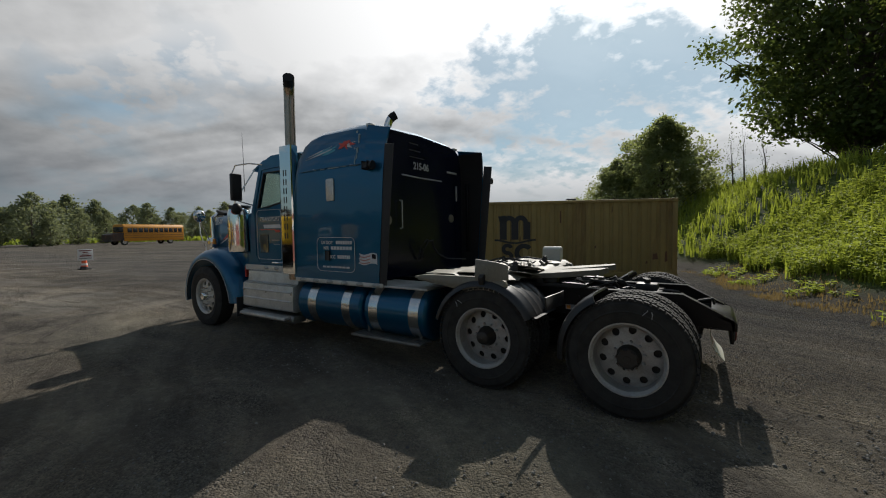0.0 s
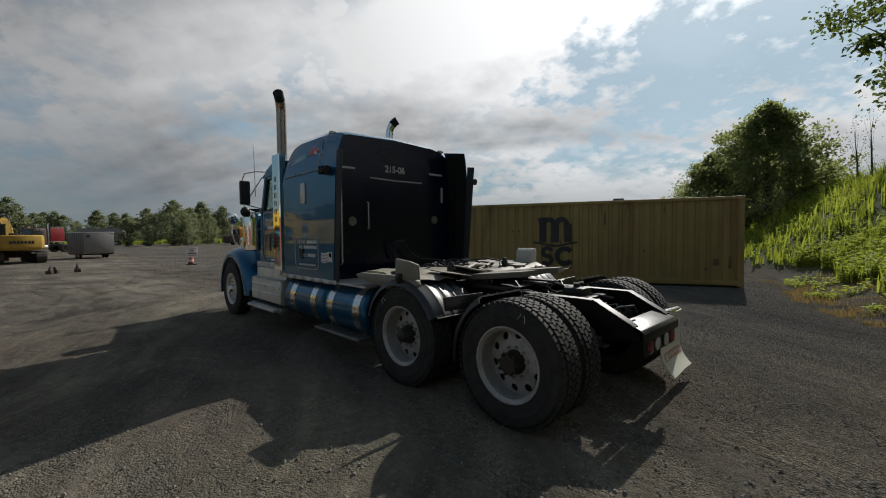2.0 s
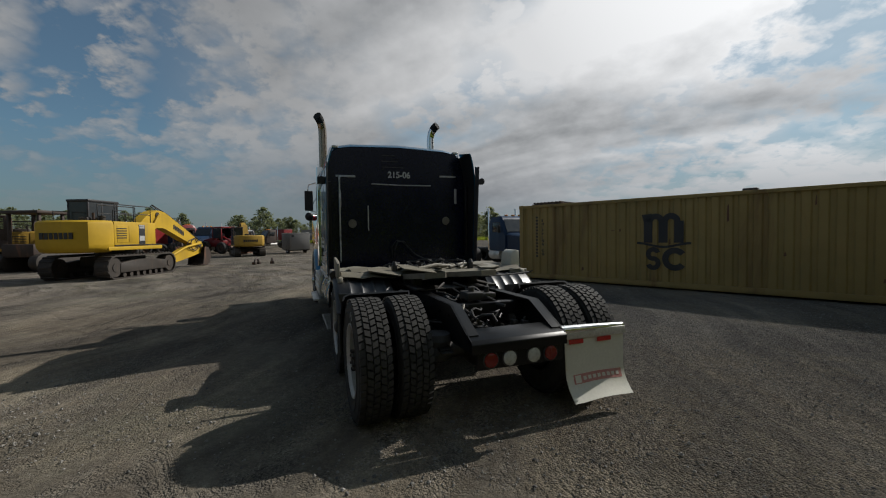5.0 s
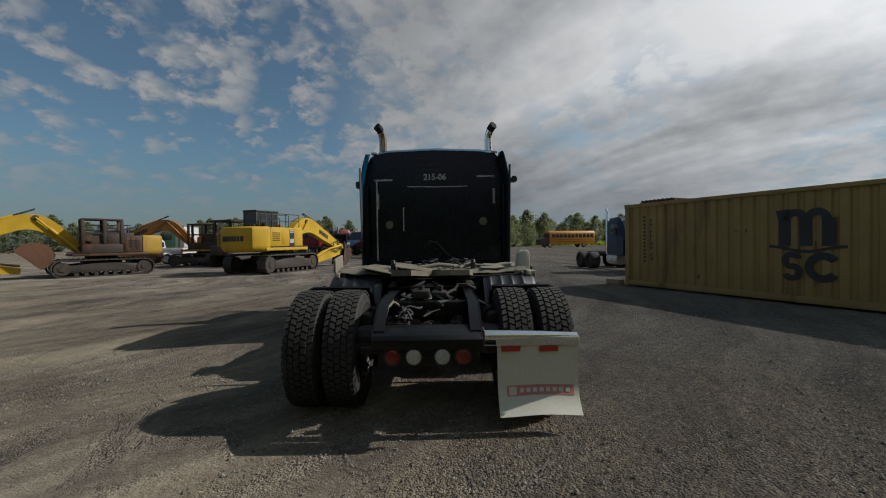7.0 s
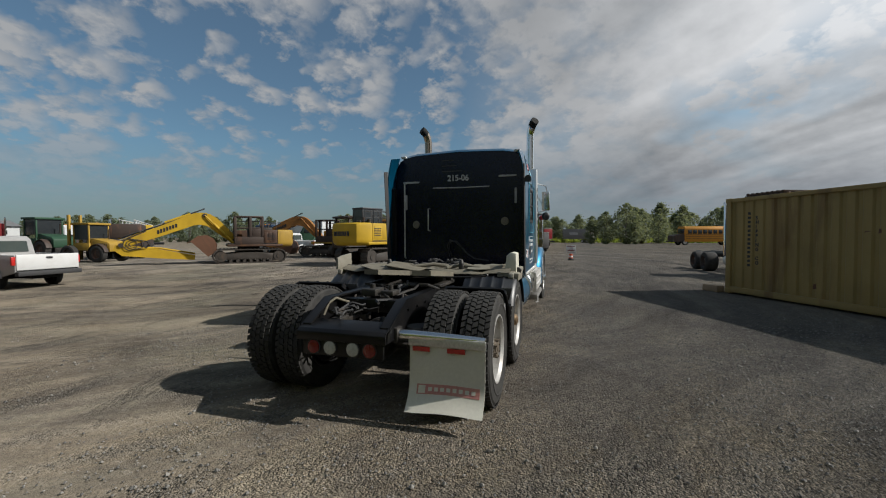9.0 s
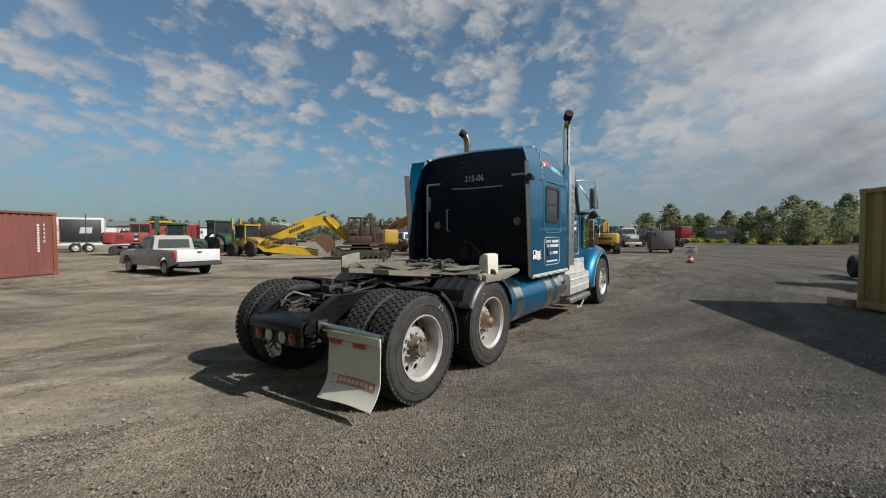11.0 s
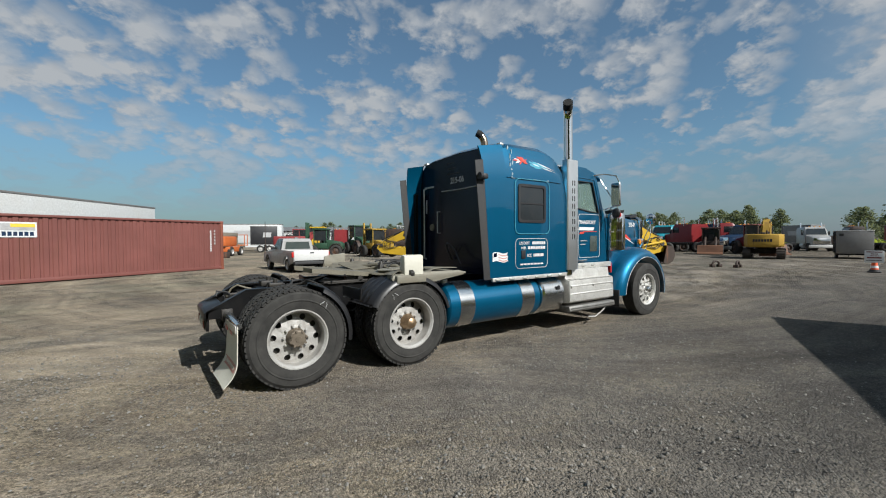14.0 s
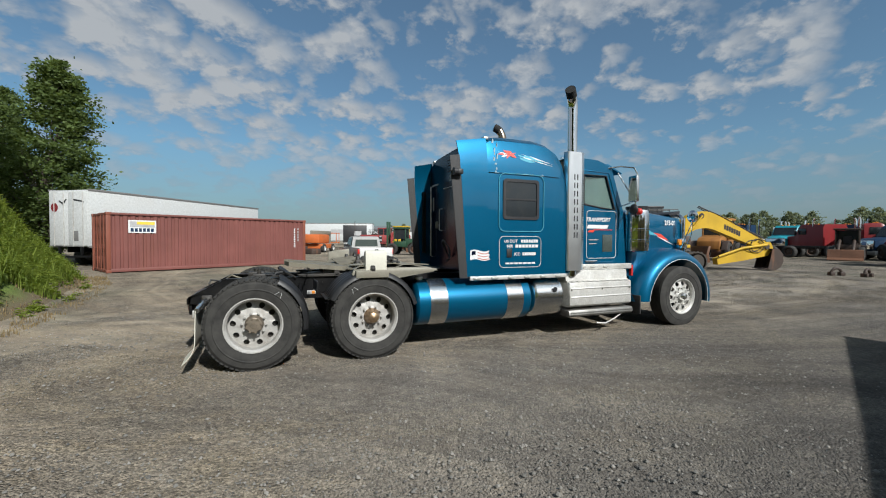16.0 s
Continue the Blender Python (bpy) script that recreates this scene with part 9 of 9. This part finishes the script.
def build_small_things():
    # two dark ground anchors joined on the yard
    for x, y, r in ((-3.55, 21.8, 20), (-2.75, 22.2, 50)):
        bm = bmesh.new()
        pts = arc((0, 0.12), 0.24, 0, 180, 10)
        tube(bm, [(p[0], 0, p[1] + 0.05) for p in pts], 0.07, 8)
        box(bm, -0.36, -0.14, -0.14, 0.14, 0, 0.2, 0.02)
        box(bm, 0.14, 0.36, -0.14, 0.14, 0, 0.2, 0.02)
        o = solid("steel_shackle", bm, M["burnt"], "dark rusty machine part lying on the yard", "scrap", "scrap parts")
        o.matrix_world = pose(x, y, 0, 0, 0, r + 40) @ Matrix.Scale(0.75, 4)
    bm = bmesh.new()
    prism(bm, [(0, 0), (1.8, 0.2), (2.2, 1.2), (1.2, 2.0), (0.2, 1.4)], "y", -0.6, 0.6, 0.08)
    solid("plastic_tank", bm, M["trailer_white"], "crumpled white plastic tank beyond the red container", "tank").matrix_world = pose(-41.0, -0.2, 0, 0, 0, 20)
    for x, y, h in ((-36.5, 2.2, 0.7), (-34.0, 3.2, 0.5)):
        bm = bmesh.new()
        box(bm, -0.8, 0.8, -0.5, 0.5, 0, h, 0.04)
        solid("scrap_crate", bm, M["burnt"], "dark scrap crate behind the pickup", "crate", "scrap crates").matrix_world = pose(x, y, 0, 0, 0, 30)
    bm = bmesh.new()
    tube(bm, [(0, 0, 0), (0, 0, 3.6)], [0.05, 0.03], 8)
    solid("light_pole", bm, M["burnt"], "thin pole standing far off among machines", "pole").matrix_world = pose(-44, 9, 0)


build_small_things()

# ---- bank behind the yard, weeds and trees ----
FOOT = [(34.0, 8.0), (16.0, 2.2), (11.5, -0.6), (9.4, -1.25), (7.9, -1.55), (6.2, -2.35), (4.6, -3.3), (2.2, -4.4), (0.0, -4.55), (-2.2, -4.1), (-5.2, -4.3), (-9.5, -5.3), (-13.0, -6.5), (-20.0, -11.6), (-34.0, -22.0)]


def behind_foot(x, y):
    """Distance behind the bank's foot line (negative in the yard)."""
    best, sign = 1e9, 1
    for (x0, y0), (x1, y1) in zip(FOOT, FOOT[1:]):
        dx, dy = x1 - x0, y1 - y0
        k = min(1, max(0, ((x - x0) * dx + (y - y0) * dy) / (dx * dx + dy * dy)))
        px, py = x0 + k * dx, y0 + k * dy
        d = math.hypot(x - px, y - py)
        if d < best:
            best = d
            sign = 1 if dx * (y - y0) - dy * (x - x0) > 0 else -1
    return best * sign


def bank_height(x, y):
    d = behind_foot(x, y)
    if d <= 0:
        return -0.3 + 0.28 * max(0.0, 1 + d / 0.6)
    crest = 3.5 * min(1.0, max(0.0, (x + 15.5) / 5.0)) + 0.1
    crest *= 1.0 + 0.08 * min(1.0, max(0.0, (x - 5) / 7))
    k = min(1.0, d / (7.0 - 4.0 * min(1.0, max(0.0, -x / 4.0))))
    h = crest * (k * k * (3 - 2 * k) * 0.55 + 0.45 * k) + 0.02 * max(0.0, d - 7)
    return h + 0.16 * noise.noise((x * 0.5, y * 0.5, 1.3)) * min(1, d / 1.5) + 0.05 * noise.noise((x * 1.9, y * 1.9, 4.3)) * min(1, d)


def build_bank():
    bm = bmesh.new()
    us = [-40 + 0.8 * k for k in range(101)]
    vs = [-40, -33, -27, -22, -18, -15, -13] + [-11.5 + 0.55 * k for k in range(38)]
    vv = [[None] * len(vs) for _ in us]
    for i, u in enumerate(us):
        for j, v in enumerate(vs):
            if behind_foot(u, v) > -1.6:
                vv[i][j] = bm.verts.new((u, v, bank_height(u, v)))
    for i in range(len(us) - 1):
        for j in range(len(vs) - 1):
            q = (vv[i][j], vv[i + 1][j], vv[i + 1][j + 1], vv[i][j + 1])
            if all(q):
                bm.faces.new(q)
    solid("grass_bank", bm, M["soil"], "earth bank grown over with tall green weeds", "bank", kind="structure", sharp=0)


build_bank()


def mesh_from(name, verts, faces, material):
    me = bpy.data.meshes.new(name)
    me.from_pydata(verts, [], faces)
    me.materials.append(material)
    return me


def blades(name, spots, tall, wide, material, label, seed, leafy=0.5):
    """Weeds: stems with narrow bent blades, all in one mesh."""
    rng = random.Random(seed)
    V, F = [], []
    for x, y, z in spots:
        h = rng.uniform(*tall)
        n = rng.randint(3, 5)
        for _ in range(n):
            a, lean = rng.uniform(0, 6.283), rng.uniform(0.05, 0.45)
            bx, by = x + rng.gauss(0, 0.05), y + rng.gauss(0, 0.05)
            hh, w = h * rng.uniform(0.55, 1.0), rng.uniform(*wide)
            dx, dy = math.cos(a), math.sin(a)
            sx, sy = -dy * w, dx * w
            i = len(V)
            for f, ww in ((0, 0.8), (0.5, 1.0)):
                o = lean * hh * f * f
                V += [(bx + dx * o - sx * ww, by + dy * o - sy * ww, z + hh * f - 0.03), (bx + dx * o + sx * ww, by + dy * o + sy * ww, z + hh * f - 0.03)]
            o = lean * hh
            V.append((bx + dx * o, by + dy * o, z + hh * 0.97))
            F += [(i, i + 1, i + 3, i + 2), (i + 2, i + 3, i + 4)]
        if rng.random() < leafy:  # a stem with small leaves
            a = rng.uniform(0, 6.283)
            for q in range(rng.randint(6, 10)):
                zz = z + h * (0.25 + 0.085 * q)
                a += 2.4
                L, w = rng.uniform(0.08, 0.17), rng.uniform(0.018, 0.04)
                dx, dy = math.cos(a), math.sin(a)
                i = len(V)
                V += [(x, y, zz), (x + dx * L * 0.5 - dy * w, y + dy * L * 0.5 + dx * w, zz + 0.03), (x + dx * L, y + dy * L, zz + 0.01), (x + dx * L * 0.5 + dy * w, y + dy * L * 0.5 - dx * w, zz + 0.03)]
                F.append((i, i + 1, i + 2, i + 3))
    ob = new(name, mesh_from(name, V, F, material))
    return tagged(ob, label, "weeds", kind="stuff")


def build_weeds():
    rng = random.Random(12)
    near, far, edge = [], [], []
    while len(near) < 25000:
        x, y = rng.uniform(-13, 14), rng.uniform(-13, 2.5)
        d = behind_foot(x, y)
        if d > 10 or (-2 < x < 4 and rng.random() < 0.4) or d < (0.9 if x > 4 else 0.35) + 0.6 * noise.noise((x * 0.9, y * 0.9, 9.0)):
            continue
        near.append((x, y, bank_height(x, y)))
    while len(far) < 4500:
        x, y = rng.uniform(-38, 39), rng.uniform(-22, 7)
        d = behind_foot(x, y)
        if d < 0.6 or d > 16 or (-13 < x < 14):
            continue
        far.append((x, y, bank_height(x, y)))
    while len(edge) < 170:
        x, y = rng.uniform(-13, 12), rng.uniform(-9, 1)
        d = behind_foot(x, y)
        if -0.35 < d < 0.9 and noise.noise((x * 0.9, y * 0.9, 2.0)) > 0.08:
            edge.append((x, y, max(0.0, bank_height(x, y))))
    blades("weeds", near, (0.24, 0.62), (0.009, 0.020), M["grass"], "tall yellow-green weeds covering the bank", 3, 0.65)
    blades("weeds", far, (0.4, 0.95), (0.018, 0.04), M["grass"], "tall weeds on the far end of the bank", 4, 0.5)
    blades("ground_weeds", edge, (0.06, 0.20), (0.006, 0.014), M["grass"], "low weeds along the foot of the bank", 5, 0.8)
    dry = []
    while len(dry) < 4200:
        x, y = rng.uniform(-13, 12), rng.uniform(-10, 1)
        d = behind_foot(x, y)
        if -0.7 < d < (2.0 if x > 5 else 1.2) and noise.noise((x * 1.3, y * 1.3, 7.0)) > -0.15:
            dry.append((x, y, max(0.0, bank_height(x, y))))
    blades("dry_straw", dry, (0.03, 0.11), (0.005, 0.012), M["dry"], "dry straw and litter at the foot of the bank", 6, 0.0)


build_weeds()


def tree_meshes(seed, height, radius, clumps, per_clump, leaf, trunk_r, low=0.06, widest=0.38, material="leaf", puff=0.7, upper=0.75, lumpy=1.0):
    """Trunk and limbs as one mesh, an uneven crown of leaf clumps as another."""
    rng = random.Random(seed)
    bm = bmesh.new()
    bend = [Vector((rng.gauss(0, 0.03) * height * f, rng.gauss(0, 0.03) * height * f, height * f * 0.9 - 0.3)) for f in (0, 0.25, 0.5, 0.75, 1)]
    tube(bm, bend, [trunk_r * k for k in (1.25, 0.9, 0.62, 0.36, 0.08)], 8, cap=False)

    def axis_at(f):
        g = min(3.999, max(0.0, f * 4))
        return bend[int(g)].lerp(bend[int(g) + 1], g - int(g))

    def reach(f, a):
        k = (f - low) / (widest - low) if f < widest else (1 - f) / (1 - widest)
        k = max(0.0, min(1.0, k)) ** (0.45 if f < widest else upper)
        lump = 1 + 0.45 * lumpy * noise.noise((math.cos(a) * 1.6 + seed, math.sin(a) * 1.6, f * 5.0)) + 0.32 * lumpy * noise.noise((math.cos(a) * 4, math.sin(a) * 4 + seed, f * 13.0))
        return radius * k * lump
    V, F = [], []
    for c in range(clumps):
        f, a = low + (1 - low) * rng.random() ** 0.95, rng.uniform(0, 6.283)
        r = reach(f, a) * rng.uniform(0.25, 1.0) ** 0.55
        core = axis_at(f)
        q = Vector((core.x + r * math.cos(a), core.y + r * math.sin(a), height * f))
        size = puff * rng.uniform(0.55, 1.15) * min(1.0, 0.5 + 0.8 * r / radius)
        if c % 4 == 0 and r > radius * 0.2:
            root = axis_at(max(0.05, f - 0.10 - 0.22 * r / radius))
            mid = root.lerp(q, 0.5) + Vector((0, 0, 0.06 * r))
            thick = max(0.008, 0.11 * trunk_r * (0.5 + r / radius))
            tube(bm, [root, mid, q], [thick, thick * 0.7, thick * 0.25], 4, cap=False)
        for k in range(per_clump):
            o = Vector((rng.gauss(0, 0.55), rng.gauss(0, 0.55), rng.gauss(0, 0.42))) * size
            p = q + o
            s = leaf * rng.uniform(0.6, 1.3)
            u = Vector((rng.gauss(0, 1), rng.gauss(0, 1), rng.gauss(0, 0.7))).normalized()
            w = u.orthogonal().normalized()
            w = (w * math.cos(k) + u.cross(w) * math.sin(k)) * 0.62
            i = len(V)
            V += [tuple(p - u * s), tuple(p + w * s - u * s * 0.1), tuple(p + u * s), tuple(p - w * s - u * s * 0.1)]
            F.append((i, i + 1, i + 2, i + 3))
    trunk = mesh_of("trunk", bm, M["bark"], 60)
    return trunk, mesh_from("crown", V, F, M[material])


def tree(meshes, label, m, group="trees"):
    t = thing("tree", label, "tree", group)
    part("trunk", meshes[0], None, t)
    part("crown", meshes[1], None, t)
    t.matrix_world = m
    return t


def build_trees():
    big = tree_meshes(1, 14.5, 4.3, 950, 84, 0.094, 0.24, 0.10, 0.38, puff=0.62, upper=0.5)
    round_ = tree_meshes(2, 9.4, 4.6, 600, 80, 0.10, 0.22, 0.0, 0.34, "leaf_pale", puff=0.62, upper=0.7, lumpy=1.7)
    slim = tree_meshes(5, 11.3, 1.9, 300, 90, 0.085, 0.2, 0.06, 0.32, puff=0.62, upper=0.6)
    tree(big, "large leafy poplar on top of the bank", pose(29.0, -7.8, bank_height(29.0, -7.8) - 0.2, 0, 0, 30) @ Matrix.Scale(1.65, 4), "trees on the bank")
    tree(big, "large leafy poplar behind another on the bank", pose(35.5, -15.5, bank_height(35.5, -15.5) - 0.2, 0, 0, 160) @ Matrix.Scale(1.7, 4), "trees on the bank")
    tree(big, "broad leafy poplar further along the bank", pose(25.5, -17.5, bank_height(25.5, -17.5) - 0.2, 0, 0, 250) @ Matrix.Scale(1.6, 4), "trees on the bank")
    for x, y, r, k in ((29.0, 2.6, 0, 0.95), (30.5, 6.0, 80, 0.70), (34.5, 3.4, 200, 0.86)):
        tree(round_, "rounded bushy tree beyond the yellow container", pose(x, y, 0.3, 0, 0, r) @ Matrix.Scale(k, 4), "trees on the bank")
    tree(slim, "tall slender tree beside the white trailer", pose(-23.8, -11.6, 0.0, 0, 0, 80) @ Matrix.Diagonal((1.3, 1.3, 1.0, 1)), "trees on the bank")
    tree(slim, "tall leafy tree on the bank near the red container", pose(-12.8, -11.6, bank_height(-12.8, -11.6), 0, 0, 10) @ Matrix.Scale(1.2, 4), "trees on the bank")
    tree(slim, "leafy tree behind the slender one", pose(-25.5, -14.5, 0.0, 0, 0, 200) @ Matrix.Scale(0.9, 4), "trees on the bank")
    # bare saplings
    for k, (x, y, s) in enumerate(((24.2, -2.1, 0.33), (25.4, -1.6, 0.30), (23.4, -2.9, 0.26))):
        t = tree_meshes(30 + k, 7.5 * s * 1.5, 0.6, 40, 3, 0.04, 0.05, 0.2, 0.5, puff=0.3)
        tree(t, "thin nearly bare sapling on the bank", pose(x, y, bank_height(x, y), 0, 0, 50 * k), "saplings")
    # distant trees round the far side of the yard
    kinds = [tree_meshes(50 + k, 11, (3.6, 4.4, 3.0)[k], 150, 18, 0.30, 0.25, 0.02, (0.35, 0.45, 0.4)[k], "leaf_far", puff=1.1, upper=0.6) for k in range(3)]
    rng = random.Random(77)
    for k in range(170):
        az = radians(-36 + 142 * (k + rng.uniform(-0.4, 0.4)) / 170)
        deg = math.degrees(az)
        clump = noise.noise((az * 7.0, 0.3, 0.2))
        if (clump < -0.36 and deg > 2) or deg > 75:
            continue
        dist = rng.uniform(125, 165) - (20 if deg < 0 else 0)
        s = rng.uniform(0.6, 0.95) * (0.95 + 0.6 * max(0.0, clump)) * (0.74 if deg > 36 else 0.95 if deg > 3 else 0.76)
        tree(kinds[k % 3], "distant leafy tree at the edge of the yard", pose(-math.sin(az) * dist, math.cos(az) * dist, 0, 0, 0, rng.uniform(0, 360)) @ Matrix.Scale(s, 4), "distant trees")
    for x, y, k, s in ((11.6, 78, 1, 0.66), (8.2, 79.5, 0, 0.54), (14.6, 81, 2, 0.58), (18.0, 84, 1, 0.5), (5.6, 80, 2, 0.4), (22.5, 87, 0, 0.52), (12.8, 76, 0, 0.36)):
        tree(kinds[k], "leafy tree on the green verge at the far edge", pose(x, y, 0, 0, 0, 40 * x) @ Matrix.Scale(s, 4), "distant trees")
    # rough grass strip at the yard's far edge
    spots = []
    while len(spots) < 2600:
        az, dist = radians(rng.uniform(-34, 30)), rng.uniform(92, 120)
        x, y = -math.sin(az) * dist, math.cos(az) * dist
        spots.append((x, y, 0.0))
    blades("verge_weeds", spots, (0.5, 1.3), (0.10, 0.22), M["grass"], "rough green weeds along the far edge of the yard", 9, 0.0)


build_trees()


def build_pebbles():
    """Loose stones on the gravel near the truck."""
    rng = random.Random(40)
    V, F = [], []
    n = 0
    while n < 40000:
        ang, rad = rng.uniform(0, 6.283), 8.5 * math.sqrt(rng.random())
        x, y = 0.3 + rad * math.cos(ang), 0.3 + rad * math.sin(ang) * 0.85
        if behind_foot(x, y) > 0.2:
            continue
        patch = noise.noise((x * 0.7, y * 0.7, 6.0)) + 0.5 * noise.noise((x * 2.3, y * 2.3, 1.0))
        if patch + 0.09 * x < rng.uniform(-0.5, 0.75):
            continue
        s = min(0.017, 0.0050 * math.exp(rng.gauss(0.15, 0.5)))
        i = len(V)
        a = rng.uniform(0, 6.283)
        for k in range(5):
            r = s * rng.uniform(0.7, 1.2)
            V.append((x + r * math.cos(a + k * 1.257), y + r * math.sin(a + k * 1.257), s * rng.uniform(-0.1, 0.25)))
        for k in range(3):
            r = s * rng.uniform(0.3, 0.6)
            V.append((x + r * math.cos(a + 0.6 + k * 2.09), y + r * math.sin(a + 0.6 + k * 2.09), s * rng.uniform(0.6, 0.95)))
        F += [(i, i + 1, i + 5), (i + 1, i + 2, i + 6, i + 5), (i + 2, i + 3, i + 6), (i + 3, i + 4, i + 7, i + 6), (i + 4, i, i + 5, i + 7), (i + 5, i + 6, i + 7)]
        n += 1
    nd = Nodes("loose_stones")
    col = nd.mix(nd.island(), (0.080, 0.077, 0.072), (0.235, 0.222, 0.198))
    nd.set(color=col, rough=0.85)
    tagged(new("pebbles", mesh_from("pebbles", V, F, nd.mat)), "loose grey gravel stones scattered over the yard", "gravel", kind="stuff")


build_pebbles()
